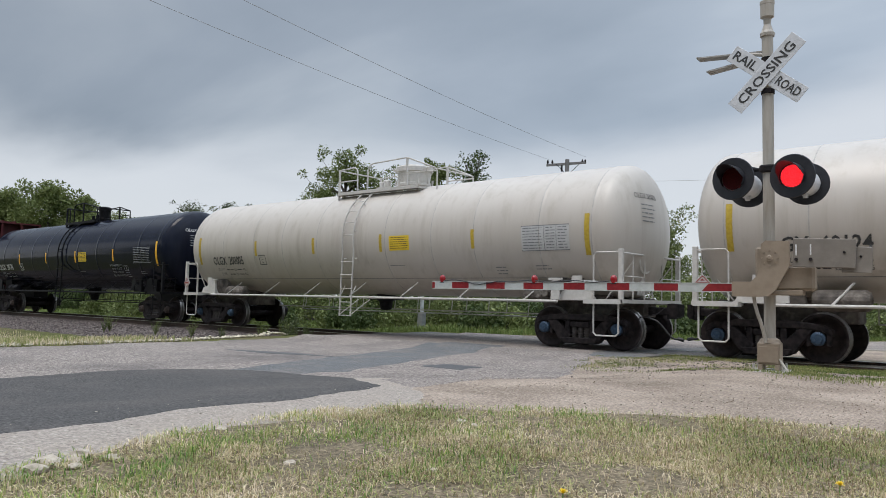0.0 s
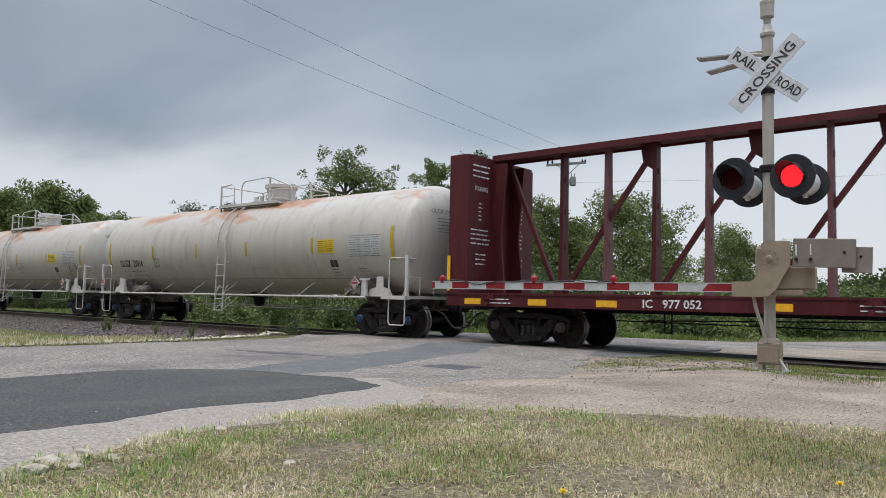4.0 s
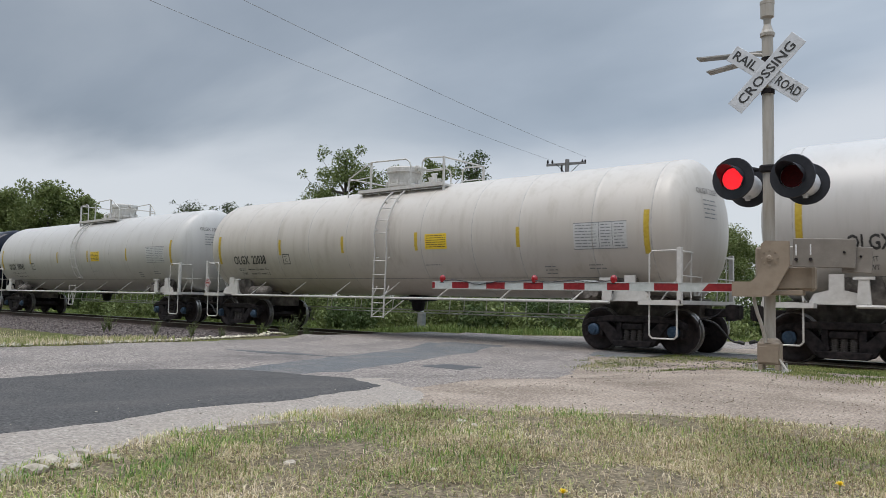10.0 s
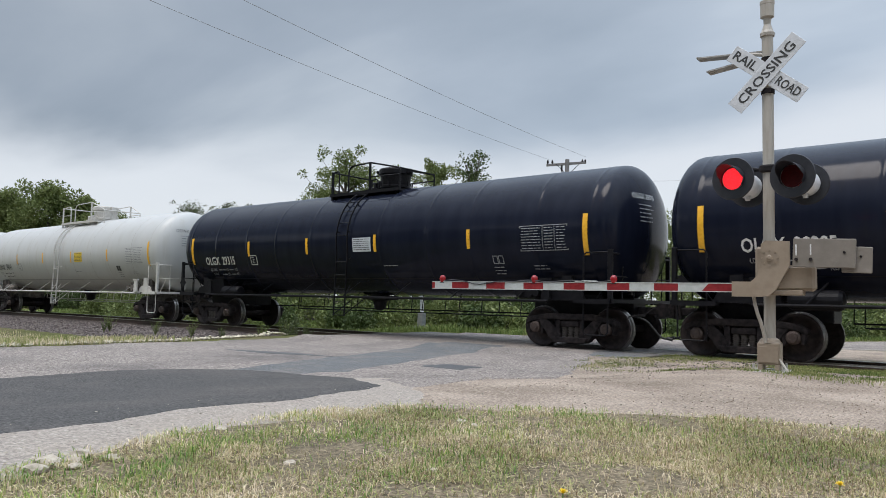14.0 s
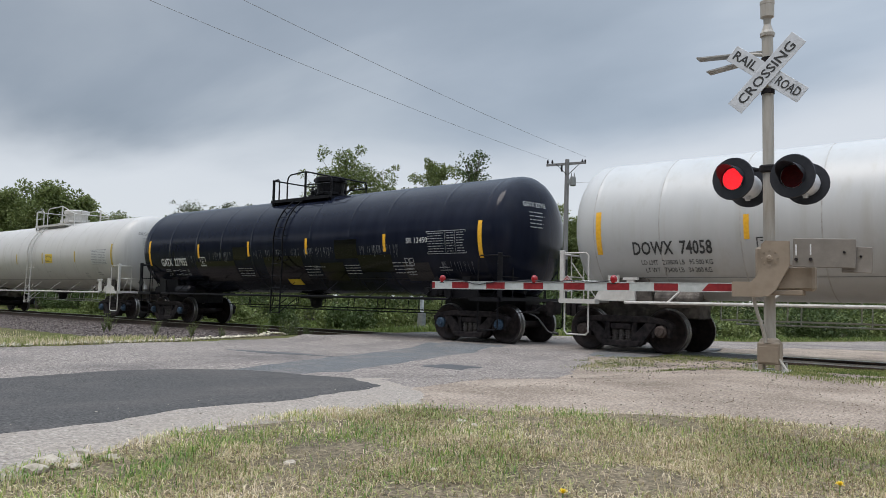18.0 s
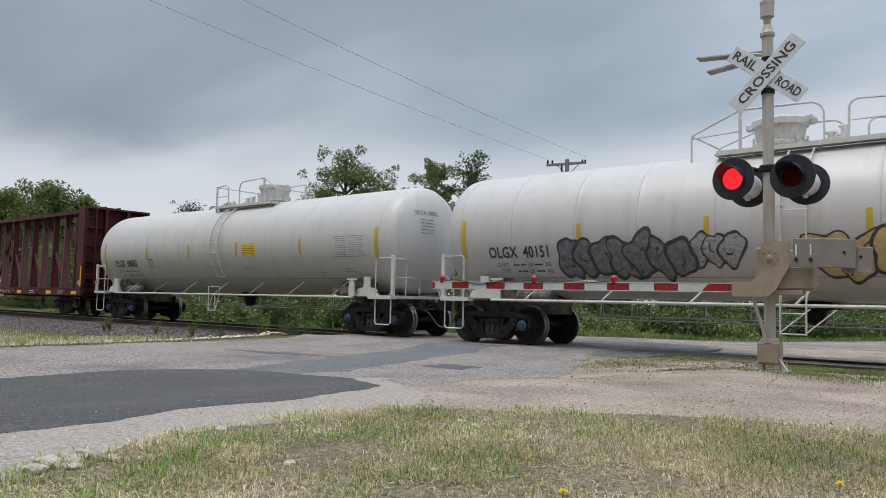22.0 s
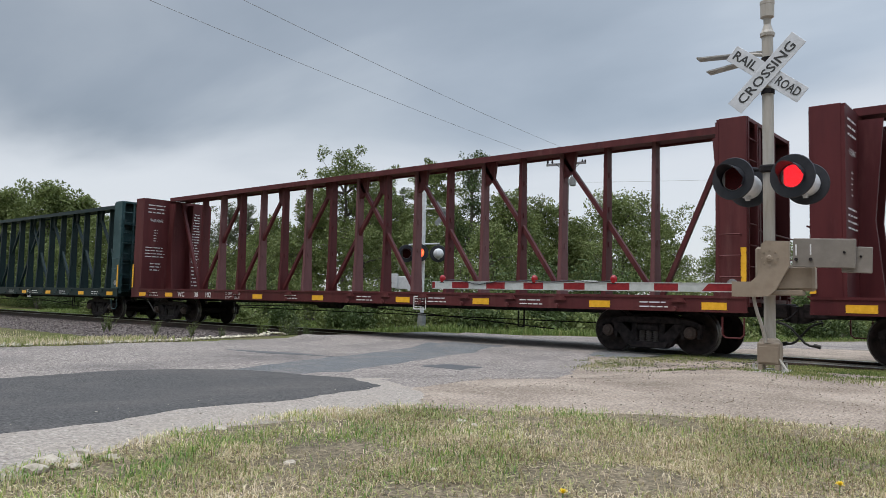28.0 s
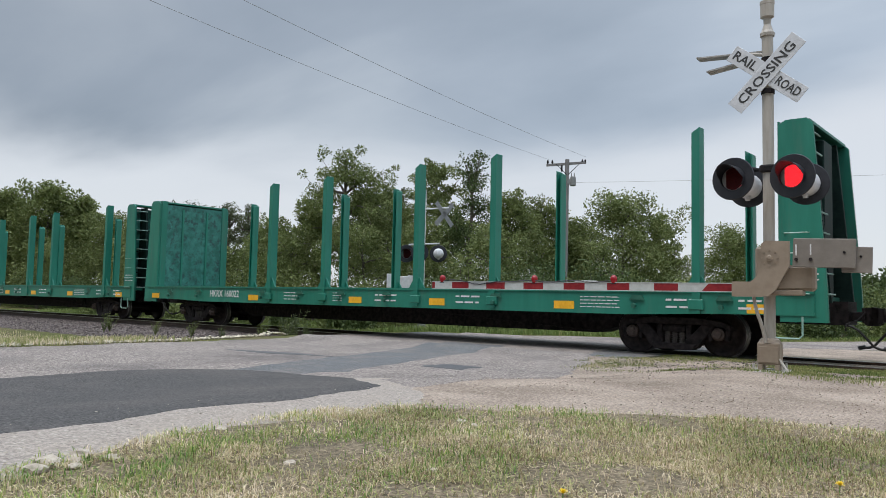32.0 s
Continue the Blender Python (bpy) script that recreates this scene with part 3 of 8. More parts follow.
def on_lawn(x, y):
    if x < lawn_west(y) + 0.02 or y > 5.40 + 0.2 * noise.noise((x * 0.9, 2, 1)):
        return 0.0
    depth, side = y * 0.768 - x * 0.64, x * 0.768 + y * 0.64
    # dense only in the camera's view wedge, thinning with depth from it
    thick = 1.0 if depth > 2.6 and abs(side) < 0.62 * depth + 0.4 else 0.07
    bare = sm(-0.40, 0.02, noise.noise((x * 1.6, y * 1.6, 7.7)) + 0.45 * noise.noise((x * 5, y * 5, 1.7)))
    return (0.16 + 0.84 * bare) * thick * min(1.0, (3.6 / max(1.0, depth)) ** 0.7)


def greenness(x, y):
    """The lawn is lush by the road and at its rim, dry in the middle."""
    straw = sm(0.12, 0.4, noise.noise((x * 0.9 + 3.0, y * 1.4, 9.3)))
    return (1 - 0.85 * straw) * max(1 - sm(-3.1, -1.3, x + 0.5 * noise.noise((x * 1.5, y * 1.5, 5.1))), 0.6 * (1 - sm(0.05, 0.55, 5.45 - y)), 0.32 * sm(0.1, 0.4, noise.noise((x * 1.6, y * 1.6, 2.2))))


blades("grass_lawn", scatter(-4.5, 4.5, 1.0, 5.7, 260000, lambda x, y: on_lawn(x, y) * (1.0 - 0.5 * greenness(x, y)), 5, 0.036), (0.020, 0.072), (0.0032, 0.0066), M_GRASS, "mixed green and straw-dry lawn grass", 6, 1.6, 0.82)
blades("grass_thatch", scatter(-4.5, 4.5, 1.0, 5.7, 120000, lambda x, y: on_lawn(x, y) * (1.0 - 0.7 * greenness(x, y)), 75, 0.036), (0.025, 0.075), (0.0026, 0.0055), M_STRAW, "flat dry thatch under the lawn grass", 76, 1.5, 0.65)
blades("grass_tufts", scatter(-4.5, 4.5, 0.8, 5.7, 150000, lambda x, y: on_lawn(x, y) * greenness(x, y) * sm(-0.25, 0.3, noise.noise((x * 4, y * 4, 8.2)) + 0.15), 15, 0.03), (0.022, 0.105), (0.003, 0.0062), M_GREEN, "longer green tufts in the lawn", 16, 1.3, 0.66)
blades("grass_mast", scatter(-7.0, 6, 8.0, 14.9, 120000, lambda x, y: sm(0.0, 0.45, noise.noise((x * 0.9, y * 0.8, 4.4)) + 0.5 * noise.noise((x * 3, y * 2.4, 1.4)) + 0.26) * sm(-0.5, 1.1, y - 8.7 - 0.8 * max(0.0, -2.9 - x) + 1.0 * noise.noise((x * 0.9, y * 0.9, 0))), 25), (0.015, 0.06), (0.004, 0.008), M_OLIVE, "sparse low grass on gravel by the signal mast", 26)
blades("grass_verge", scatter(-34, -15.2, 2.5, 12.6, 70000, lambda x, y: (1 - sm(7.6, 10.4, y + 0.8 * noise.noise((x * 0.5, y, 0)) + 0.06 * (x + 16))) * (1 if x < -15.45 + wav(y, 0.3, 0.9, 1) else 0), 35), (0.05, 0.20), (0.007, 0.016), M_GRASS, "green and dry roadside grass west of the road", 36)
blades("grass_far", scatter(-60, -8, 18.6, 27, 80000, lambda x, y: 0 if west_edge(y) - 0.15 < x else 1, 45), (0.10, 0.42), (0.012, 0.03), M_FAR, "tall green grass beyond the track", 46, 0.7)
blades("grass_far", scatter(-16, 4, 25.5, 52, 46000, lambda x, y: 1 if west_edge(y) - 5 < x < west_edge(y) - 0.15 else 0, 55), (0.06, 0.26), (0.012, 0.03), M_FAR, "tall green grass beyond the track", 56, 0.7)


# ---- the railway ----
def rail_mesh(x0, x1, head):
    bm = bmesh.new()
    if head:
        box(bm, x0, x1, -0.034, 0.034, -0.012, 0.0)
    else:
        prof = [(-0.036, -0.0125), (-0.036, -0.04), (-0.01, -0.05), (-0.01, -0.15), (-0.07, -0.165), (-0.07, -0.178), (0.07, -0.178), (0.07, -0.165), (0.01, -0.15), (0.01, -0.05), (0.036, -0.04), (0.036, -0.0125)]
        a = [bm.verts.new((x0, y, z)) for y, z in prof]
        b = [bm.verts.new((x1, y, z)) for y, z in prof]
        for i in range(len(a)):
            j = (i + 1) % len(a)
            bm.faces.new((a[i], b[i], b[j], a[j]))
        bm.faces.new(a[::-1]); bm.faces.new(b)
        bmesh.ops.recalc_face_normals(bm, faces=bm.faces[:])
    return bm


for side in (-1, 1):
    r = part("rail", rail_mesh(-620, 620, False), M_RAIL, None, "")
    r.matrix_basis = pose(0, TRACK_Y + side * 0.7525, 0)
    part("rail_head", rail_mesh(-620, 620, True), M_RAILTOP, r, "polished running surface")
    tagged(r, "long rusty steel rail with a polished head", "rail", "rails of the track", "structure")


def ballast_bed(x0, x1, name):
    """The heaped stone under the ties, with sloping shoulders."""
    prof = [(-4.2, -0.62), (-2.1, -0.235), (-1.4, -0.19), (1.4, -0.19), (2.1, -0.235), (4.0, -0.62)]
    xs = list(np.arange(x0, x1 + 0.01, 1.0 if x1 - x0 < 80 else 12.0))
    rows = [[(x, TRACK_Y + y) for y, z in prof] for x in xs]
    zz = dict((round(TRACK_Y + y, 4), z) for y, z in prof)
    ob = sheet(name, rows, lambda x, y: zz[round(y, 4)], M_BALLAST, 0.0, 0.0)
    return tagged(ob, "bed of crushed grey-brown ballast stone", "ballast", kind="structure")


ballast_bed(-620, -60, "ballast_1")
ballast_bed(-60, -15.9, "ballast_2")
ballast_bed(-4.3, 40, "ballast_3")
ballast_bed(40, 620, "ballast_4")


def stones(name, k, place, size, material, label, seed, kind="stuff", category="stones"):
    """Loose stones, each a squashed, cornered lump."""
    rng = np.random.RandomState(seed)
    base = [(1, 0, 0), (-1, 0, 0), (0, 1, 0), (0, -1, 0), (0, 0, 1), (0, 0, -1)]
    tri = [(0, 2, 4), (2, 1, 4), (1, 3, 4), (3, 0, 4), (2, 0, 5), (1, 2, 5), (3, 1, 5), (0, 3, 5)]
    V, Fc = [], []
    for i in range(k):
        x, y, z = place(rng)
        s = rng.uniform(*size)
        q = Euler(rng.uniform(0, 6.28, 3)).to_matrix()
        o = len(V)
        for b in base:
            v = q @ (Vector(b) * rng.uniform(0.6, 1.25))
            V.append((x + v.x * s, y + v.y * s, z + v.z * s * 0.7))
        Fc += [(a + o, b + o, c + o) for a, b, c in tri]
    me = bpy.data.meshes.new(name)
    me.from_pydata(V, [], Fc)
    me.materials.append(material)
    return tagged(new(name, me), label, category, kind=kind)


def ballast_z(d):
    d = abs(d)
    return -0.19 if d < 1.4 else (-0.19 - 0.045 * (d - 1.4) / 0.7 if d < 2.1 else -0.235 - 0.183 * (d - 2.1))


def on_ballast(x0, x1, lo, hi):
    def f(rng):
        y = rng.uniform(lo, hi)
        return rng.uniform(x0, x1), TRACK_Y + y, ballast_z(y) + 0.005
    return f


stones("ballast_stones", 16000, on_ballast(-48, -16.2, -4.3, 0.7), (0.025, 0.06), M_BALLAST, "loose crushed ballast stones", 3)
stones("ballast_stones", 3500, on_ballast(-4.2, 8, -2.6, 1.2), (0.02, 0.05), M_BALLAST, "loose crushed ballast stones", 4)


def tie_mesh():
    bm = bmesh.new()
    box(bm, -0.115, 0.115, -1.3, 1.3, -0.36, -0.18, 0.01)
    return bm


track_ties = tagged(new("railroad_ties"), "dark creosoted wooden ties under the rails", "tie", kind="structure")
k = 0
for i in range(150):
    x = -64 + i * 0.51
    if -15.9 < x < -4.2:
        continue
    part("tie", shared("tie", tie_mesh), M_TIE, track_ties, at=pose(x, TRACK_Y + 0.03 * math.sin(i * 2.3), 0, 0, 0, 0.6 * math.sin(i * 1.7)))

# asphalt between and beside the rails at the crossing
for y0, y1, east, nm in ((-0.66, 0.66, -4.7, "crossing_panel_1"), (-2.6, -0.83, -6.4, "crossing_panel_2"), (0.83, 2.6, -6.4, "crossing_panel_3")):
    bm = bmesh.new()
    box(bm, -15.7, east, TRACK_Y + y0, TRACK_Y + y1, -0.3, -0.008, 0.01)
    tagged(part(nm, bm, M_PATCH2), "worn asphalt panel of the level crossing", "crossing panel", kind="structure")


# ---- the crossing signal with its gate ----
M_TAN = mat("tan_paint", (0.235, 0.182, 0.13), (0.30, 0.24, 0.178), 5, 0.55, bump=0.06, bscale=30, c3=(0.22, 0.17, 0.12), c3scale=5, c3at=(0.6, 0.8))
M_PLATE = mat("plate_paint_greyed", (0.165, 0.145, 0.122), (0.215, 0.19, 0.162), 5, 0.55, bump=0.06, bscale=30, c3=(0.26, 0.235, 0.205), c3scale=3, c3at=(0.58, 0.8))
M_MASTGREY = mat("mast_paint", (0.335, 0.305, 0.262), (0.42, 0.39, 0.34), 6, 0.5, bump=0.05, stretch=(3, 3, 0.4), c3=(0.28, 0.24, 0.19), c3scale=3, c3at=(0.55, 0.8))
M_BLACKMATT = mat("matt_black", (0.008, 0.009, 0.013), (0.02, 0.021, 0.027), 8, 0.55, bump=0.05)
M_ALU = mat("weathered_aluminium", (0.55, 0.56, 0.57), (0.68, 0.69, 0.70), 10, 0.45, 0.2, bump=0.05)
M_SIGNFACE = mat("sign_sheet_silver", (0.50, 0.515, 0.53), (0.60, 0.615, 0.63), 6, 0.5, bump=0.03, c3=(0.42, 0.43, 0.43), c3scale=4, c3at=(0.55, 0.8))
M_WOODGREY = mat("weathered_board", (0.30, 0.29, 0.27), (0.46, 0.45, 0.43), 9, 0.8, bump=0.4, stretch=(0.6, 4, 4), c3=(0.16, 0.14, 0.12), c3scale=5, c3at=(0.55, 0.7))
M_ARMRED = mat("gate_red_sheeting", (0.185, 0.006, 0.010), (0.25, 0.014, 0.017), 25, 0.45, c3=(0.30, 0.03, 0.03), c3scale=6, c3at=(0.55, 0.8))
M_ARMWHITE = mat("gate_white_sheeting", (0.40, 0.425, 0.405), (0.50, 0.52, 0.50), 14, 0.5, c3=(0.40, 0.42, 0.40), c3scale=6, c3at=(0.55, 0.8))
M_REDLENS = mat("red_lens_dark", (0.022, 0.001, 0.0015), (0.06, 0.003, 0.004), 60, 0.45, spec=0.12)
M_ARMLIGHT = mat("small_red_lens", (0.15, 0.004, 0.008), (0.24, 0.009, 0.012), 30, 0.25, emit=(1.0, 0.01, 0.02), estr=0.06)
M_BACKGREY = mat("dull_sheet_back", (0.16, 0.165, 0.16), (0.24, 0.245, 0.24), 8, 0.6, bump=0.05)
M_CONCRETE = mat("concrete", (0.32, 0.30, 0.27), (0.45, 0.43, 0.39), 12, 0.9, bump=0.4)


def led_material(name, colour, strength, scale):
    """A field of small lamps: bright dots on a red ground."""
    m = mat(name, (0.4, 0.01, 0.01), (0.5, 0.02, 0.02), 20, 0.4)
    n, ln = m.node_tree.nodes, m.node_tree.links
    b = n["Principled BSDF"]
    tc = n.new("ShaderNodeTexCoord")
    vo = n.new("ShaderNodeTexVoronoi"); vo.inputs["Scale"].default_value = scale
    ln.new(tc.outputs["Object"], vo.inputs["Vector"])
    mr = n.new("ShaderNodeMapRange"); mr.inputs["From Min"].default_value, mr.inputs["From Max"].default_value = 0.15, 0.6
    mr.inputs["To Min"].default_value, mr.inputs["To Max"].default_value = strength * 2.8, strength * 0.5
    ln.new(vo.outputs["Distance"], mr.inputs["Value"])
    b.inputs["Emission Color"].default_value = (*colour, 1)
    ln.new(mr.outputs[0], b.inputs["Emission Strength"])
    return m


M_LED = led_material("lit_red_lamp", (1.0, 0.022, 0.034), 0.95, 55)
M_LEDFAR = led_material("lit_red_lamp_far", (1.0, 0.13, 0.045), 2.2, 60)
FLASHERS = []


def disc_mesh(r, t, n=28):
    bm = bmesh.new()
    lathe(bm, [(r * 0.985, -t / 2), (r, -t / 2 + 0.003), (r, t / 2 - 0.003), (r * 0.985, t / 2)], n, "Y")
    return bm


def housing_mesh():
    bm = bmesh.new()
    lathe(bm, [(0.165, 0.01), (0.165, 0.05), (0.15, 0.07), (0.14, 0.24), (0.11, 0.27), (0.03, 0.28)], 20, "Y")
    box(bm, -0.03, 0.03, 0.1, 0.16, -0.2, -0.13)
    return bm


def background_mesh():
    """Black target plate with a round opening."""
    bm = bmesh.new()
    n = 36
    rings = []
    for r, y in ((0.15, -0.012), (0.268, -0.018), (0.275, 0.0), (0.268, 0.01), (0.15, 0.01)):
        rings.append([bm.verts.new((r * math.cos(2 * math.pi * i / n), y, r * math.sin(2 * math.pi * i / n))) for i in range(n)])
    for p, q in zip(rings, rings[1:] + rings[:1]):
        for i in range(n):
            bm.faces.new((p[i], p[(i + 1) % n], q[(i + 1) % n], q[i]))
    bmesh.ops.recalc_face_normals(bm, faces=bm.faces[:])
    return bm


def visor_mesh():
    """Hood over the lens, long above and cut away below."""
    bm = bmesh.new()
    n = 22
    a0, a1 = radians(-35), radians(215)
    inner, outer = [], []
    for i in range(n + 1):
        a = a0 + (a1 - a0) * i / n
        dep = 0.06 + 0.24 * max(0.0, math.sin(a)) ** 0.7
        for r, lst in ((0.150, inner), (0.158, outer)):
            lst.append((bm.verts.new((r * math.cos(a), -0.01, r * math.sin(a))), bm.verts.new((r * math.cos(a), -dep, r * math.sin(a)))))
    for i in range(n):
        for lst in (inner, outer):
            bm.faces.new((lst[i][0], lst[i + 1][0], lst[i + 1][1], lst[i][1]))
        bm.faces.new((inner[i][1], inner[i + 1][1], outer[i + 1][1], outer[i][1]))
    for e in (0, n):
        bm.faces.new((inner[e][0], inner[e][1], outer[e][1], outer[e][0]))
    bmesh.ops.recalc_face_normals(bm, faces=bm.faces[:])
    return bm


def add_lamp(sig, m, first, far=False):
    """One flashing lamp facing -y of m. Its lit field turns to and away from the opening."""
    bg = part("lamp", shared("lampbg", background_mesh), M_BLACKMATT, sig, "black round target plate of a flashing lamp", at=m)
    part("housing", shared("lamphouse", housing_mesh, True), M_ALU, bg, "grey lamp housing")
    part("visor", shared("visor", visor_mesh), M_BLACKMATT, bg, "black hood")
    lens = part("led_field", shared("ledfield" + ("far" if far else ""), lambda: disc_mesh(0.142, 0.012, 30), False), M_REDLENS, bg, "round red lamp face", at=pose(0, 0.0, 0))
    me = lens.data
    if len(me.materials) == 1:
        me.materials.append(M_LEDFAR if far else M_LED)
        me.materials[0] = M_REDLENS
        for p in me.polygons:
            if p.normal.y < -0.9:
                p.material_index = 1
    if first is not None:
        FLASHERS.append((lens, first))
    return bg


def blade_mesh(length, width):
    bm = bmesh.new()
    box(bm, -length / 2, length / 2, -0.006, 0.006, -width / 2, width / 2, 0.003)
    return bm


def crossing_signal():
    sig = new("crossing_signal")
    sig.matrix_basis = pose(-2.96, 10.13, 0.19, 0, 0, 8)
    Z0 = -0.19
    bm = bmesh.new()
    tube(bm, (0, 0, 0.30), (0, 0, 4.40), 0.070, 20)
    part("mast", bm, M_MASTGREY, sig, smooth=False)
    bm = bmesh.new()
    lathe(bm, [(0.088, 4.36), (0.092, 4.40), (0.07, 4.44), (0.045, 4.52), (0.05, 4.60), (0.085, 4.62), (0.088, 4.78), (0.092, 4.79), (0.092, 4.83), (0.05, 4.85)], 20, "Z")
    part("bell", bm, M_MASTGREY, sig, "crossing bell on top of the mast")
    # crossbuck
    for ang, ln_, words in ((47, 1.15, (("CROSSING", 0.0),)), (-38.5, 1.09, (("RAIL", -0.33), ("ROAD", 0.33)))):
        off = -0.085 if ang > 0 else -0.100
        m = pose(0.0, off - (0.015 if ang > 0 else 0.0), 3.84, 0, -ang, 0)
        if ang > 0:
            m = pose(0.0, -0.115, 3.84, 0, -ang, 0)
        bl = part("crossbuck_blade", blade_mesh(ln_, 0.225), M_SIGNFACE, sig, "silver sign blade of the crossbuck", at=m)
        for wd, cx in words:
            t = text_mesh(wd, 0.165, bold=0.003)
            w = max(v.co.x for v in t.verts) - min(v.co.x for v in t.verts)
            want = 0.95 if wd == "CROSSING" else 0.34
            for v in t.verts:
                v.co = Vector((cx + v.co.x * want / w, -0.009, v.co.z - 0.005))
            part("lettering", t, M_INKDARK, bl, "black letters")
    for z in (3.62, 4.04):
        bm = bmesh.new()
        lathe(bm, [(0.072, z - 0.03), (0.084, z - 0.03), (0.084, z + 0.03), (0.072, z + 0.03)], 18, "Z")
        box(bm, -0.05, 0.05, -0.10, -0.06, z - 0.03, z + 0.03)
        part("bracket", bm, M_STEELTRUCK, sig, "dark clamp")
    bm = bmesh.new()
    tube(bm, (0, 0.02, 4.12), (-0.30, 0.10, 4.20), 0.025, 8)
    tube(bm, (0, 0.02, 4.02), (-0.2, 0.10, 4.08), 0.02, 8)
    part("arm", bm, M_MASTGREY, sig)
    for a, b in (((-0.05, 0.14, 4.19), (-0.93, 0.20, 4.25)), ((-0.15, 0.16, 4.12), (-0.80, 0.24, 4.05))):
        bm = bmesh.new()
        beam(bm, a, b, 0.18, 0.018)
        part("rear_blade", bm, M_WOODGREY, sig, "weathered grey blade seen on its edge")
    # flashing lamps, two to each side
    bm = bmesh.new()
    tube(bm, (-0.42, 0.0, 2.60), (0.46, 0.0, 2.60), 0.024, 10)
    for x in (-0.36, 0.34):
        pipe(bm, [(x, 0.0, 2.60), (x, 0.0, 2.50), (x, -0.12, 2.44)], 0.022, 8)
    box(bm, -0.1, 0.1, -0.1, 0.1, 2.55, 2.65, 0.02)
    part("crossarm", bm, M_STEELTRUCK, sig, "dark lamp crossarm")
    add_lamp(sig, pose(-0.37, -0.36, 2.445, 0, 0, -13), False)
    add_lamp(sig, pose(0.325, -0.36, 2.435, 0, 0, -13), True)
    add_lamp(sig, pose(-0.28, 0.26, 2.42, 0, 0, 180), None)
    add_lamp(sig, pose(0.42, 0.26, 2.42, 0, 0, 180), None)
    # gate mechanism
    bm = bmesh.new()
    prism(bm, [(-0.40, 0.94), (-0.40, 1.13), (-0.17, 1.13), (-0.10, 1.20), (-0.05, 1.36), (-0.05, 1.60), (0.0, 1.645), (0.28, 1.63), (0.28, 1.33), (0.12, 1.03), (0.04, 0.955), (-0.06, 0.94)], -0.33, -0.27)
    part("gate_lever", bm, M_TAN, sig, "tan steel gate lever")
    bm = bmesh.new()
    lathe(bm, [(0.045, -0.36), (0.045, -0.345), (0.02, -0.37)], 14, "Y", (0.05, 0, 1.43))
    for i in range(8):
        a = radians(45 * i)
        tube(bm, (0.05 + 0.095 * math.cos(a), -0.35, 1.43 + 0.095 * math.sin(a)), (0.05 + 0.095 * math.cos(a), -0.32, 1.43 + 0.095 * math.sin(a)), 0.012, 6)
    part("hub", bm, M_TAN, sig)
    for x0, x1, z0, z1, y, r in ((0.27, 0.95, 1.30, 1.65, -0.36, 2.0), (0.80, 1.12, 1.25, 1.56, -0.31, 2.0)):
        bm = bmesh.new()
        box(bm, x0, x1, y - 0.02, y + 0.02, z0, z1, 0.008, Matrix.Rotation(radians(r), 4, "Y") @ Matrix.Translation((0, 0, 0.022)))
        cw = part("counterweight", bm, M_PLATE, sig, "flat tan counterweight plate")
        if x0 < 0.5:
            for xx in (0.36, 0.52):
                bm = bmesh.new()
                box(bm, xx - 0.008, xx + 0.008, -0.386, -0.379, 1.45, 1.585)
                part("slot", bm, M_INKWHITE, cw)
                bm = bmesh.new()
                tube(bm, (xx, -0.41, 1.40), (xx, -0.37, 1.40), 0.022, 6)
                part("bolt", bm, M_STEELTRUCK, cw)
        bm = bmesh.new()
        tube(bm, (x1 - 0.07, y - 0.035, z0 + 0.18), (x1 - 0.07, y, z0 + 0.18), 0.016, 6)
        part("bolt", bm, M_STEELTRUCK, cw)
    bm = bmesh.new()
    box(bm, -0.02, 0.55, -0.24, 0.06, 1.02, 1.34, 0.035)
    box(bm, -0.14, 0.20, -0.2, 0.12, 0.99, 1.58, 0.03)
    box(bm, 0.02, 0.42, -0.25, 0.0, 0.965, 1.03, 0.01)
    part("gate_motor_box", bm, M_TAN, sig, "tan motor housing behind the lever")
    bm = bmesh.new()
    pipe(bm, [(-0.16, -0.22, 0.98), (-0.13, -0.22, 0.78), (-0.06, -0.17, 0.56), (-0.03, -0.13, 0.36)], 0.022, 8)
    part("conduit", bm, M_MASTGREY, sig, "bent cable conduit")
    bm = bmesh.new()
    box(bm, -0.135, 0.135, -0.135, 0.135, 0.085, 0.37, 0.02)
    box(bm, -0.12, 0.12, -0.145, -0.13, 0.11, 0.32, 0.01)
    lathe(bm, [(0.14, 0.36), (0.12, 0.40), (0.09, 0.42)], 18, "Z")
    for x, y in ((-0.1, -0.1), (0.1, -0.1), (-0.1, 0.1), (0.1, 0.1)):
        box(bm, x - 0.03, x + 0.03, y - 0.03, y + 0.03, 0.01, 0.09, 0.008)
    part("junction_base", bm, M_TAN, sig, "tan cast junction box at the mast's foot")
    bm = bmesh.new()
    for x, y in ((-0.17, -0.17), (0.17, -0.17), (-0.17, 0.17), (0.17, 0.17)):
        tube(bm, (x, y, -0.04), (x, y, 0.10), 0.014, 6)
    box(bm, -0.24, 0.24, -0.24, 0.24, -0.2, 0.018, 0.02)
    part("foundation", bm, M_CONCRETE, sig, "concrete footing")
    bm = bmesh.new()
    pipe(bm, [(0.13, -0.12, 0.16), (0.2, -0.2, 0.07), (0.25, -0.3, 0.02)], 0.014, 6)
    part("ground_cable", bm, M_MASTGREY, sig)
    # striped arm
    arm = new("gate_arm")
    arm.parent = sig
    edges = (-4.97, -4.92, -4.60, -4.30, -3.99, -3.67, -3.36, -3.04, -2.72, -2.40, -2.07, -1.75, -1.41, -1.09, -0.74, -0.40)
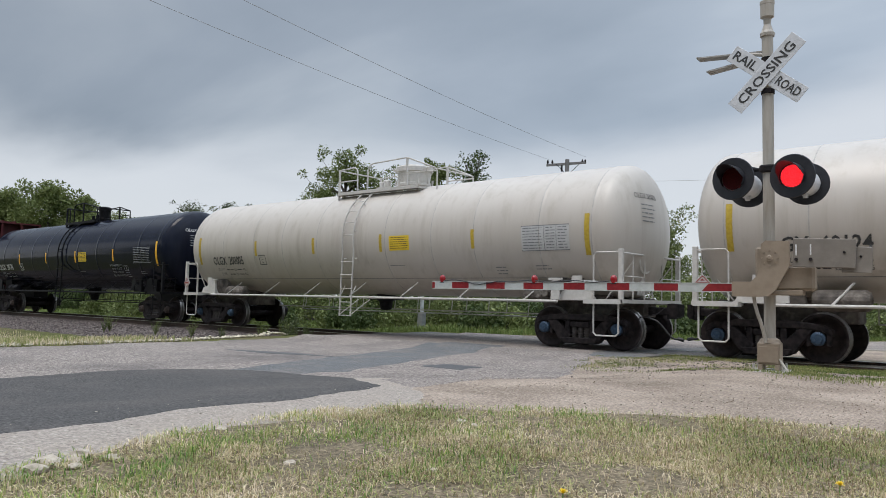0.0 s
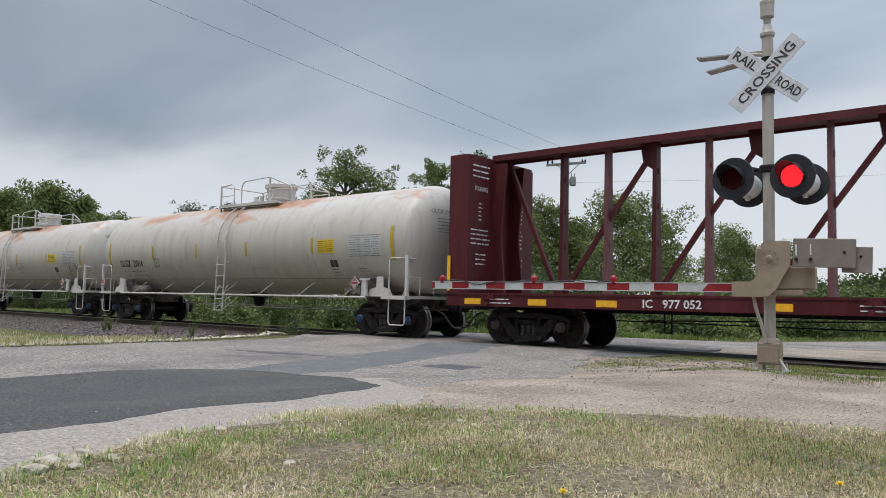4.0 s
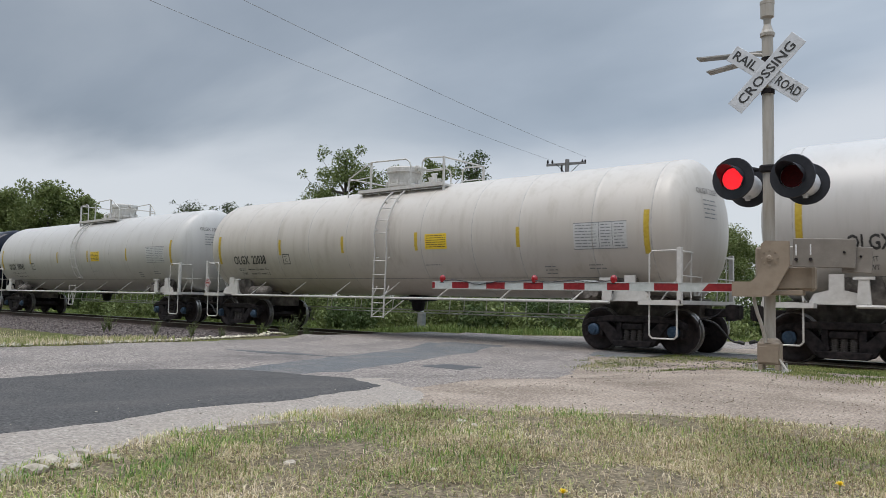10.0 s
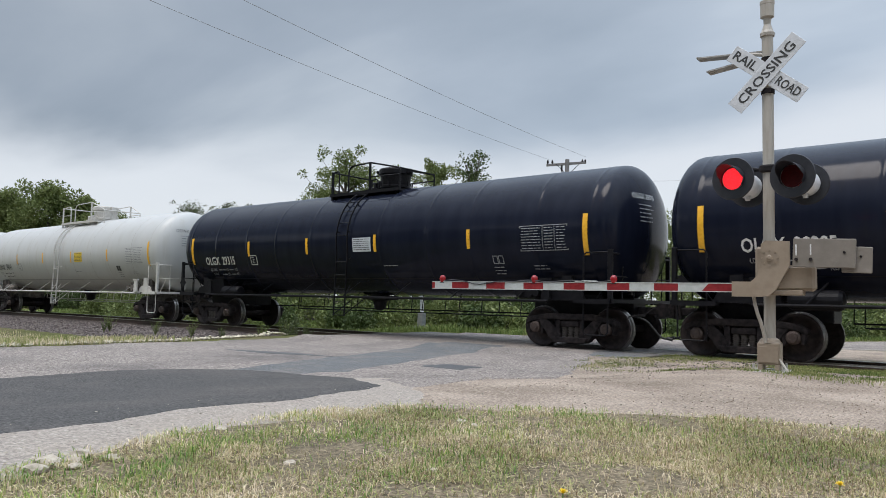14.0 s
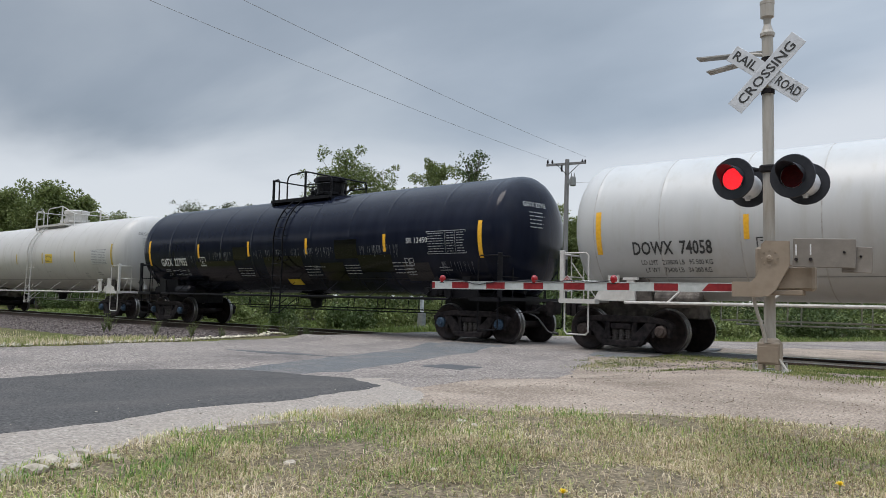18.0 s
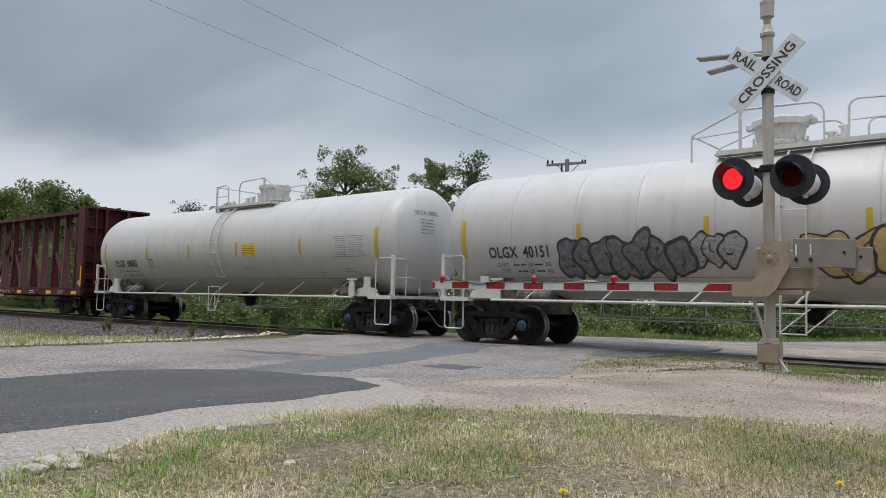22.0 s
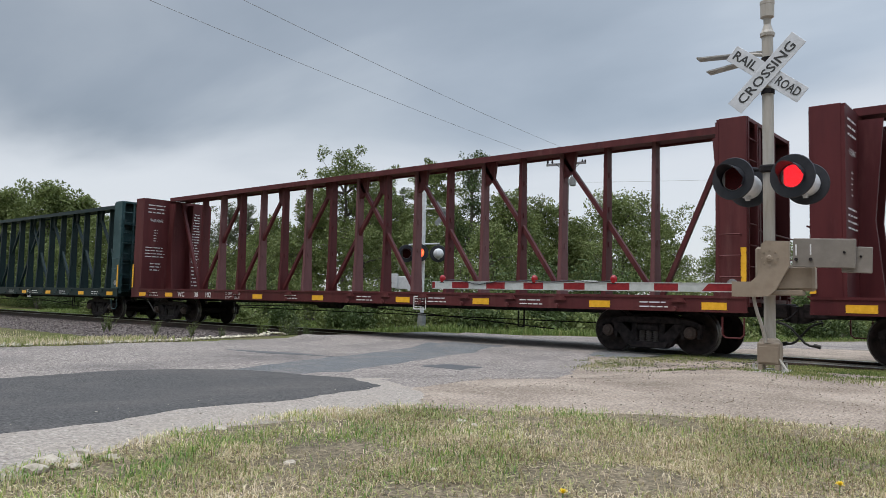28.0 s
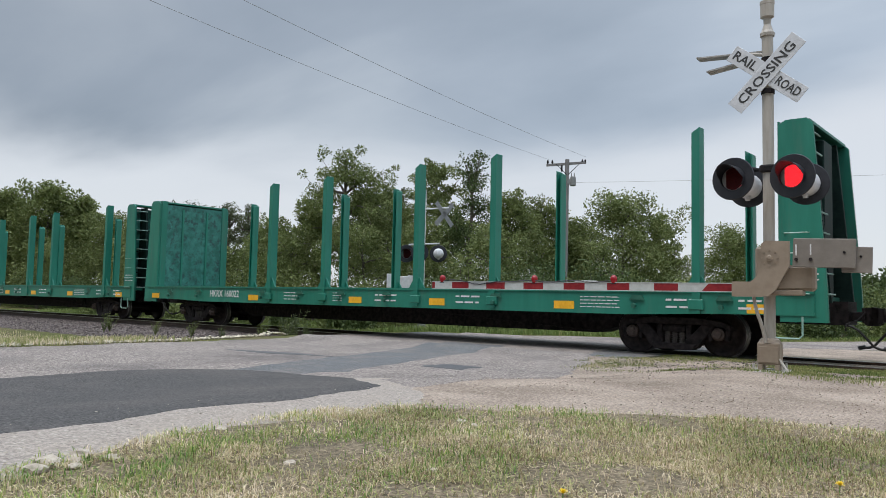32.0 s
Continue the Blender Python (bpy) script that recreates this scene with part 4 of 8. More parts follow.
    for i, (a, b) in enumerate(zip(edges, edges[1:])):
        h2 = 0.047 + 0.012 * i / 15
        bm = bmesh.new()
        box(bm, a, b, -0.268, -0.232, 1.055 - h2, 1.055 + h2)
        for v in bm.verts:
            # the last stripe starts on a slant
            if (i == 14 and v.co.x < (a + b) / 2) or (i == 13 and v.co.x > (a + b) / 2):
                v.co.x += 0.05 if v.co.z > 1.055 else -0.05
        red = i % 2 == 0
        part("stripe", bm, M_ARMRED if red else M_ARMWHITE, arm, "red stripe of the gate arm" if red else "white stripe of the gate arm")
    bm = bmesh.new()
    for z in (1.055 - 0.056, 1.055 + 0.054):
        box(bm, -4.97, -0.40, -0.273, -0.227, z - 0.005, z + 0.005)
    part("edging", bm, M_ARMWHITE, arm)
    for x in (-4.79, -3.19, -1.98):
        bm = bmesh.new()
        lathe(bm, [(0.028, 1.10), (0.040, 1.12), (0.050, 1.155), (0.044, 1.19), (0.018, 1.212)], 14, "Z", (x, -0.25, 0))
        lt = part("arm_light", bm, M_ARMLIGHT, arm, "small red arm light", smooth=True)
        bm = bmesh.new()
        box(bm, x - 0.04, x + 0.04, -0.27, -0.23, 1.09, 1.115)
        part("mount", bm, M_BLACKMATT, lt)
    bm = bmesh.new()
    pts = [(-4.75 + 0.2 * i, -0.275, 1.125 + 0.018 * math.sin(i * 1.9) - (0.05 if i in (3, 4) else 0.0)) for i in range(15)]
    pipe(bm, pts, 0.008, 5)
    part("cable", bm, M_BLACKMATT, arm, "black cable along the arm")
    bm = bmesh.new()
    box(bm, -2.55, -2.22, -0.28, -0.22, 1.11, 1.135, 0.008)
    part("splice_plate", bm, M_ARMWHITE, arm)
    return tagged(sig, "railroad crossing signal with lowered striped gate arm and red flashing lamps", "crossing signal")


def far_signal():
    sig = new("crossing_signal")
    sig.matrix_basis = pose(-19.1, 21.75, -0.05, 0, 0, 4)
    bm = bmesh.new()
    tube(bm, (0, 0, 0.3), (0, 0, 5.3), 0.075, 16)
    part("mast", bm, M_ALU, sig)
    bm = bmesh.new()
    box(bm, -0.12, 0.12, -0.12, 0.12, 0.05, 0.55, 0.02)
    box(bm, -0.22, 0.22, -0.2, 0.2, -0.1, 0.06)
    part("junction_base", bm, M_BACKGREY, sig, "grey junction box at the mast's foot")
    bm = bmesh.new()
    tube(bm, (-0.7, 0, 3.2), (0.75, 0, 3.2), 0.03, 8)
    part("crossarm", bm, M_ALU, sig)
    tilt = 38
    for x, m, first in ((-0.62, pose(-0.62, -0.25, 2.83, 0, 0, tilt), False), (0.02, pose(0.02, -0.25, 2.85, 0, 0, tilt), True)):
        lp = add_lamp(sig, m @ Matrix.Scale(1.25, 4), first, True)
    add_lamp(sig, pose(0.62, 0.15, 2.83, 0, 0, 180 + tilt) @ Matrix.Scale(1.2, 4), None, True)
    for ang in (45, -45):
        part("crossbuck_blade", blade_mesh(1.2, 0.20), M_BACKGREY, sig, "grey back of a sign blade", at=pose(0.75, 0.3, 4.35, 0, -ang, 78))
    bm = bmesh.new()
    tube(bm, (0, 0, 4.55), (0.95, 0.3, 4.6), 0.03, 8)
    part("arm", bm, M_ALU, sig)
    bm = bmesh.new()
    box(bm, -1.05, -0.35, -0.3, 0.1, 1.45, 1.95, 0.02)
    prism(bm, [(-0.45, 1.4), (-0.45, 2.0), (-0.15, 1.95), (0.1, 1.55), (0.15, 1.35)], -0.35, -0.28)
    box(bm, -1.5, -0.95, -0.36, -0.3, 1.5, 2.05, 0.01)
    part("gate_mechanism", bm, M_ALU, sig, "pale gate mechanism with counterweight")
    return tagged(sig, "grey crossing signal across the tracks with flashing red lamp", "crossing signal")


crossing_signal()
far_signal()

# ---- utility poles and wires ----
M_POLE = mat("grey_pole_wood", (0.15, 0.145, 0.14), (0.26, 0.25, 0.245), 6, 0.9, bump=0.4, stretch=(5, 5, 0.3))


def utility_pole():
    pole = new("utility_pole")
    bm = bmesh.new()
    tube(bm, (0, 0, 0), (0.12, 0, 9.2), 0.16, 14, 0.115)
    part("shaft", bm, M_POLE, pole)
    bm = bmesh.new()
    beam(bm, (-1.02, 0, 8.85), (1.15, 0, 9.05), 0.10, 0.13)
    part("crossarm", bm, M_POLE, pole)
    bm = bmesh.new()
    for s in (-1, 1):
        tube(bm, (0.12 + s * 0.62, -0.05, 8.92), (0.12, -0.1, 8.3), 0.02, 6)
    part("brace", bm, M_STEELTRUCK, pole)
    for x in (-0.95, -0.7, 0.95, 1.1):
        bm = bmesh.new()
        lathe(bm, [(0.02, 0.0), (0.05, 0.05), (0.065, 0.09), (0.04, 0.14), (0.05, 0.18), (0.02, 0.22)], 10, "Z", (x, 0, 8.93 + 0.08 * (x > 0)))
        part("insulator", bm, M_STEELTRUCK, pole)
    bm = bmesh.new()
    lathe(bm, [(0.14, 7.72), (0.165, 7.75), (0.165, 8.18), (0.13, 8.22), (0.04, 8.25)], 18, "Z", (0.42, -0.1, 0))
    box(bm, 0.1, 0.3, -0.14, -0.06, 7.8, 8.1)
    for x in (0.34, 0.5):
        tube(bm, (x, -0.1, 8.18), (x, -0.1, 8.42), 0.03, 8)
    part("transformer", bm, M_BACKGREY, pole, "grey can transformer")
    bm = bmesh.new()
    tube(bm, (-0.2, -0.12, 8.5), (-0.2, -0.12, 8.85), 0.05, 8)
    part("cutout", bm, M_STEELTRUCK, pole)
    return tagged(pole, "grey wooden utility pole with crossarm and transformer", "utility pole")


pole = utility_pole()
pole.matrix_basis = pose(-21.15, 35.75, -0.31, 0, 0, 39)
copy_thing(pole, pose(-11.0, -20.5, 0.1, 0, 0, 12))


M_WIRE = mat("grey_wire", (0.24, 0.245, 0.25), (0.32, 0.325, 0.33), 5, 0.6)


def wire(a, b, sag, r, label):
    bm = bmesh.new()
    a, b = Vector(a), Vector(b)
    pts = []
    for i in range(25):
        t = i / 24
        q = a.lerp(b, t)
        q.z -= sag * 4 * t * (1 - t)
        pts.append(q)
    sweep(bm, pts, [r] * len(pts), 5)
    return tagged(part("overhead_wire", bm, M_WIRE), label, "wire", "overhead wires")


wire((-21.8, 35.1, 8.85), (-12.2, -20.6, 8.95), 0.62, 0.0075, "thin dark overhead power wire")
wire((-20.25, 36.45, 9.05), (-10.0, -20.3, 9.1), 0.72, 0.0075, "thin dark overhead power wire")
wire((-20.75, 35.95, 7.6), (30.0, 45.0, 7.2), 0.5, 0.007, "thin dark service wire to the east")

# ---- trees ----
LEAF = [(0.0, (0.068, 0.090, 0.026)), (0.4, (0.125, 0.158, 0.050)), (0.75, (0.195, 0.232, 0.082)), (1.0, (0.30, 0.325, 0.145))]
LEAFPALE = [(0.0, (0.05, 0.065, 0.032)), (0.4, (0.085, 0.105, 0.052)), (0.75, (0.13, 0.15, 0.08)), (1.0, (0.20, 0.22, 0.13))]
LEAFDARK = [(0.0, (0.034, 0.055, 0.018)), (0.5, (0.068, 0.100, 0.032)), (1.0, (0.13, 0.17, 0.062))]
M_LEAF, M_LEAFPALE, M_LEAFDARK = leafy("leaves_green", LEAF), leafy("leaves_pale", LEAFPALE), leafy("leaves_dark", LEAFDARK)
M_BARK = mat("bark", (0.06, 0.05, 0.042), (0.13, 0.112, 0.095), 8, 0.95, bump=0.6, stretch=(3, 3, 0.6))


def leaf_cloud(centres, count, size, rng, flat=0.6):
    """Leaves round the centres (x, y, z, radius), as separate small blades."""
    C = np.array(centres)
    wgt = C[:, 3] ** 2
    idx = rng.choice(len(C), count, p=wgt / wgt.sum())
    d = rng.normal(size=(count, 3))
    d /= np.linalg.norm(d, axis=1)[:, None]
    rad = C[idx, 3] * rng.uniform(0.45, 1.08, count)
    P = C[idx, :3] + d * rad[:, None] * np.array([1, 1, flat + 0.25])
    u = rng.normal(size=(count, 3)); u /= np.linalg.norm(u, axis=1)[:, None]
    v = np.cross(u, rng.normal(size=(count, 3))); v /= np.linalg.norm(v, axis=1)[:, None]
    L = rng.uniform(size[0], size[1], count)[:, None]
    a, b = P - u * L, P + u * L
    c, e = P + v * L * 0.5, P - v * L * 0.5
    V = np.stack([a, c, b, e], 1).reshape(-1, 3)
    Fq = (np.arange(count)[:, None] * 4 + np.arange(4)).tolist()
    return V, Fq


def tree(x, y, height, half, kind, seed):
    rng = np.random.RandomState(seed)
    ob = new("tree")
    ob.matrix_basis = pose(x, y, ground_z(x, y) - 0.05)
    thin = kind in ("airy", "wispy")
    bm = bmesh.new()
    lean = rng.uniform(-0.4, 0.4, 2)
    knots = [Vector((0, 0, 0))]
    for i in range(1, 7):
        z = height * 0.82 * i / 6
        knots.append(Vector((lean[0] * i / 6 + rng.uniform(-0.12, 0.12), lean[1] * i / 6 + rng.uniform(-0.12, 0.12), z)))
    r0 = 0.022 * height + 0.04
    for i, (a, b) in enumerate(zip(knots, knots[1:])):
        tube(bm, a, b, r0 * (1 - i / 7), 8, r0 * (1 - (i + 1) / 7))
    centres = []
    limbs = 11 if thin else 14
    low = {"dense": 0.1, "low": 0.08, "far": 0.1, "full": 0.12}.get(kind, 0.22)
    for i in range(limbs):
        f = low + (0.98 - low) * (i + rng.uniform(0, 0.8)) / limbs
        k = min(5, int(f * 6 / 0.84))
        base = knots[min(k, 5)].lerp(knots[min(k, 5) + 1], 0.5)
        ang = i * 2.4 + rng.uniform(-0.5, 0.5)
        prof = math.sin(math.pi * min(1.0, (f * 0.82 + 0.18))) ** 0.6 if kind != "dense" else (1.15 - f)
        reach = half * max(0.3, prof) * rng.uniform(0.6, 1.05)
        tip = Vector((base.x + reach * math.cos(ang), base.y + reach * math.sin(ang), min(height * 0.97, height * f + rng.uniform(0, 0.6))))
        mid = base.lerp(tip, 0.5) + Vector((0, 0, 0.15 * reach))
        tube(bm, base, mid, r0 * 0.35, 6, r0 * 0.2)
        tube(bm, mid, tip, r0 * 0.2, 5, r0 * 0.06)
        cr = half * (0.19 if thin else 0.44) * rng.uniform(0.75, 1.2)
        centres.append((tip.x, tip.y, tip.z - cr * 0.3, cr))
        centres.append((mid.x, mid.y, mid.z + 0.2, cr * 0.8))
        for _ in range(3):
            q = tip + Vector(rng.uniform(-1, 1, 3)) * half * 0.4
            q.z = min(q.z, height * 0.98)
            tube(bm, mid.lerp(tip, 0.6), q, r0 * 0.07, 4, r0 * 0.03)
            centres.append((q.x, q.y, q.z, cr * rng.uniform(0.35, 0.6)))
    top = knots[-1]
    centres.append((top.x, top.y, height - half * 0.3, half * 0.3))
    for _ in range(110 if thin else 30):
        d = Vector(rng.normal(size=3)).normalized() * (rng.uniform(0.35, 1.0) if thin else rng.uniform(0.3, 0.95))
        centres.append((d.x * half, d.y * half, min(height - half * 0.25, height * (low + 0.98) / 2 + d.z * height * (0.98 - low) / 2), half * (0.18 if thin else 0.34) * rng.uniform(0.7, 1.2)))
    part("trunk", bm, M_BARK, ob)
    mt = {"airy": M_LEAF, "wispy": M_LEAFPALE, "dense": M_LEAFDARK, "mid": M_LEAF, "low": M_LEAF, "far": M_LEAFDARK, "full": M_LEAF}[kind]
    n = int({"airy": 25000, "wispy": 9000, "dense": 14000, "mid": 17000, "low": 9500, "far": 3000, "full": 13000}[kind] * max(0.6, min(1.6, half / 2.0)))
    s = {"far": (0.22, 0.45), "full": (0.09, 0.20)}.get(kind, (0.04, 0.10))
    if kind == "mid":
        s = (0.045, 0.12)
    V, Fq = leaf_cloud(centres, n, s, rng)
    V[:, 2] = np.maximum(V[:, 2], 0.15)
    me = bpy.data.meshes.new("crown")
    me.from_pydata(V.tolist(), [], Fq)
    me.materials.append(mt)
    cr = new("crown", me)
    cr.parent = ob
    lab = {"airy": "airy green broadleaf tree beyond the tracks", "wispy": "thin pale tree with sparse leaves", "dense": "dark dense evergreen tree", "mid": "full green broadleaf tree beyond the tracks",
           "low": "low bushy green tree", "far": "distant dark green tree", "full": "full round green tree beyond the tracks"}[kind]
    return tagged(ob, lab, "tree", "trees beyond the tracks")


TREES = (
    (-33.6, 31.2, 10.2, 3.4, "airy"), (-30.7, 36.2, 10.2, 2.4, "airy"), (-27.3, 35.2, 10.3, 1.7, "dense"), (-24.9, 36.1, 7.9, 1.7, "mid"), (-25.1, 39.8, 7.9, 1.9, "mid"),
    (-22.4, 45.9, 8.4, 3.2, "mid"), (-21.5, 49.4, 7.7, 1.2, "mid"), (-21.4, 52.3, 4.8, 1.5, "low"), (-20.5, 60.6, 7.6, 2.6, "mid"), (-19.2, 69.6, 7.0, 2.4, "low"),
    (-23.1, 104.4, 3.6, 4.5, "far"), (-18.7, 111.9, 4.9, 5.5, "far"), (-12.6, 112.9, 7.1, 6.0, "far"), (-28.0, 108.0, 3.8, 4.5, "far"),
    (-77.4, 28.6, 11.0, 3.1, "full"), (-72.7, 29.9, 11.5, 3.1, "full"), (-71.3, 32.9, 10.2, 2.8, "full"), (-82.7, 26.7, 11.6, 3.6, "full"),
    (-53.8, 32.8, 9.1, 2.8, "wispy"), (-53.0, 36.0, 9.2, 2.0, "wispy"), (-50.1, 35.9, 8.7, 1.6, "wispy"), (-41.7, 32.6, 6.8, 2.0, "mid"), (-38.3, 32.7, 7.9, 1.7, "airy"),
    (-34.5, 35.8, 8.8, 2.2, "airy"), (-34.9, 38.0, 9.2, 1.6, "wispy"), (-60.5, 32.5, 7.4, 2.5, "mid"), (-64.3, 31.9, 8.3, 2.2, "mid"), (-30.0, 29.4, 5.4, 2.0, "low"),
    (-23.5, 32.2, 5.4, 1.7, "low"), (-24.0, 42.1, 6.6, 1.8, "mid"), (-45.5, 34.0, 6.2, 2.2, "mid"), (-36.5, 29.0, 5.0, 2.0, "low"), (-27.2, 31.0, 5.6, 1.9, "low"),
    (-49.0, 31.0, 5.2, 2.2, "low"), (-56.5, 30.0, 5.4, 2.4, "low"), (-67.5, 28.5, 5.6, 2.5, "low"), (-42.0, 29.0, 4.6, 2.0, "low"), (-22.0, 41.0, 5.0, 1.8, "low"),
)
grown = [tree(x, y, hgt, half, kind, 100 + i) for i, (x, y, hgt, half, kind) in enumerate(TREES)]
# the wood goes on behind the camera, where it mirrors in the tanks
for i in range(22):
    x = -95 + i * 7.5 + 2.0 * math.sin(i * 1.9)
    y = -27 - 4.0 * math.cos(i * 2.3)
    k = 1.25 + 0.3 * math.sin(i * 1.3)
    back = copy_thing(grown[(14, 15, 5, 0, 3)[i % 5]], pose(x, y, -0.1, 0, 0, i * 67) @ Matrix.Diagonal((k * 1.5, k * 1.5, k, 1)))
    tagged(back, "tall green tree on the near side of the road", "tree", "trees on the near side")


def bush(x, y, hgt, half, seed, material=None, n=2200, size=(0.04, 0.11)):
    rng = np.random.RandomState(seed)
    ob = new("bush")
    ob.matrix_basis = pose(x, y, ground_z(x, y))
    bm = bmesh.new()
    cs = []
    for i in range(9):
        a = rng.uniform(0, 6.28)
        q = Vector((half * rng.uniform(0.1, 0.8) * math.cos(a), half * rng.uniform(0.1, 0.8) * math.sin(a), hgt * rng.uniform(0.35, 0.9)))
        tube(bm, (0, 0, -0.05), q, 0.03, 5, 0.008)
        cs.append((q.x, q.y, q.z, half * rng.uniform(0.25, 0.5)))
        cs.append((q.x * 1.1, q.y * 1.1, q.z * 0.45, half * 0.4))
    part("stem", bm, M_BARK, ob)
    V, Fq = leaf_cloud(cs, n, size, rng)
    V[:, 2] = np.maximum(V[:, 2], 0.03)
    me = bpy.data.meshes.new("foliage")
    me.from_pydata(V.tolist(), [], Fq)
    me.materials.append(material or M_LEAF)
    cr = new("foliage", me)
    cr.parent = ob
    return tagged(ob, "dense green undergrowth bush beneath the trees", "bush", "bushes beyond the tracks")


rb = random.Random(4)
for i in range(26):
    x = -46 + i * 1.15 + rb.uniform(-0.4, 0.4)
    bush(x, 22.6 + rb.uniform(-0.6, 1.2) + (1.6 if -21 < x < -17 else 0), rb.uniform(0.9, 1.5), rb.uniform(0.8, 1.3), 700 + i, rb.choice((M_LEAF, M_LEAFDARK, M_LEAF)), 1500)
for i in range(22):
    y = 20.6 + i * 1.0
    bush(west_edge(y) - 2.3 - rb.uniform(0, 1.2), y, rb.uniform(0.6, 1.25), rb.uniform(0.9, 1.4), 760 + i, rb.choice((M_LEAF, M_LEAFDARK)), 1700)
for i in range(14):
    y = 24 + i * 1.7
    bush(west_edge(y) - 6.2 - rb.uniform(0, 1.5), y, rb.uniform(2.2, 3.2), rb.uniform(1.6, 2.2), 800 + i, rb.choice((M_LEAF, M_LEAFDARK, M_LEAFDARK)), 2200)
for i in range(46):
    u = i / 45
    x = -84 + 66 * u + rb.uniform(-0.6, 0.6)
    bush(x, 27.2 + rb.uniform(-1.0, 2.4) + (2.5 if x > -26 else 0), rb.uniform(1.6, 3.0), rb.uniform(1.3, 2.0), 300 + i, rb.choice((M_LEAF, M_LEAFDARK, M_LEAFDARK, M_LEAF)))


def weed(x, y, hgt, seed, z=None):
    rng = np.random.RandomState(seed)
    ob = new("weed")
    ob.matrix_basis = pose(x, y, ground_z(x, y) if z is None else z)
    bm = bmesh.new()
    V, Fq = [], []
    for i in range(16):
        a, l = rng.uniform(0, 6.28), hgt * rng.uniform(0.5, 1.0)
        sp = rng.uniform(0.1, 0.55)
        tip = Vector((l * sp * math.cos(a), l * sp * math.sin(a), l * 0.95))
        tube(bm, (0, 0, 0), tip, 0.006, 4, 0.002)
        for k in range(22):
            q = tip * rng.uniform(0.25, 1.0)
            d = Vector(rng.normal(size=3)).normalized() * hgt * 0.09
            s = d.cross(Vector(rng.normal(size=3))).normalized() * hgt * 0.013
            o = len(V)
            V += [tuple(q), tuple(q + d * 0.5 + s), tuple(q + d), tuple(q + d * 0.5 - s)]
            Fq.append((o, o + 1, o + 2, o + 3))
    part("stem", bm, M_LEAF, ob)
    me = bpy.data.meshes.new("leaves")
    me.from_pydata(V, [], Fq)
    me.materials.append(M_LEAFPALE if seed % 2 else M_LEAF)
    lv = new("leaves", me)
    lv.parent = ob
    return tagged(ob, "leafy green weed growing beside the rail", "weed", "weeds by the track")


for i, (x, y, hgt) in enumerate(((-21.0, 13.1, 0.55), (-19.2, 13.0, 0.45), (-22.6, 12.8, 0.5), (-16.9, 13.6, 1.0), (-17.4, 13.9, 0.8), (-16.5, 13.4, 0.6), (-25.2, 12.6, 0.75), (-24.8, 12.2, 0.5), (-17.9, 13.4, 0.6), (-16.2, 13.7, 0.7))):
    weed(x, y, hgt, 500 + i, -0.30)

# ---- stones and flowers ----
M_CHALK = mat("chalky_stone", (0.40, 0.36, 0.27), (0.58, 0.53, 0.42), 12, 0.95, bump=0.3, per="island", spec=0.1)
M_CLOD = mat("brown_gravel", (0.19, 0.145, 0.112), (0.40, 0.32, 0.255), 3, 0.95, per="island", spread=(0.4, 0.6), spec=0.1)
stones("gravel_clods", 5000, lambda r: (lambda x, y: (x, y, ground_z(x, y) + 0.003))(r.uniform(-6.5, 5.0), r.uniform(5.6, 12.5)), (0.003, 0.010), M_CLOD, "small brown gravel and clods on the dirt", 9)
stones("ballast_stones", 3600, lambda r: (lambda x, y: (x, y, ground_z(x, y) + 0.003))(r.uniform(-6.5, 6.0), 14.6 - abs(r.normal(0, 1.6))), (0.008, 0.024), M_BALLAST, "grey gravel scattered by the signal mast", 10)
stones("gravel_stones", 1300, lambda r: (lambda x, y: (x, y, road_z(x, y) + 0.012))(r.uniform(-5.5, 4.0), r.uniform(1.0, 12.5)), (0.005, 0.014), M_STONE, "small loose gravel on the dirt", 7)
stones("verge_stones", 460, lambda r: (lambda y: (-15.58 - 0.28 * max(0.0, y - 9.3) - abs(r.normal(0, 0.22)), y, ground_z(-15.8, y) + 0.03))(r.uniform(4, 13.5)), (0.02, 0.07), M_CHALK, "pale stones along the road's edge", 8)
for i, (x, y, s) in enumerate(((-3.75, 2.55, 0.03), (-3.52, 1.50, 0.055), (-3.42, 1.42, 0.04), (-3.58, 1.68, 0.045), (-3.46, 1.60, 0.032), (-3.40, 1.74, 0.034), (-3.36, 1.55, 0.03), (-2.8, 3.7, 0.025), (-2.95, 3.75, 0.03), (-2.2, 2.6, 0.022), (-0.6, 3.9, 0.018), (-2.75, 2.25, 0.03), (-3.9, 3.4, 0.03))):
    bm = bmesh.new()
    bmesh.ops.create_icosphere(bm, subdivisions=2, radius=s)
    for v in bm.verts:
        v.co *= 1 + 0.55 * noise.noise(v.co * 26 + Vector((i * 3.0, 0, 0)))
        v.co.z *= 0.55
        v.co.x *= 1.35
    tagged(part("stone", bm, M_STONE, None, at=pose(x, y, ground_z(x, y) + 0.035, 0, 0, i * 47)), "pale flat stone lying in the lawn", "stone", "stones in the lawn")
M_PETAL = mat("yellow_petal", (0.75, 0.52, 0.01), (0.85, 0.65, 0.03), 30, 0.6)
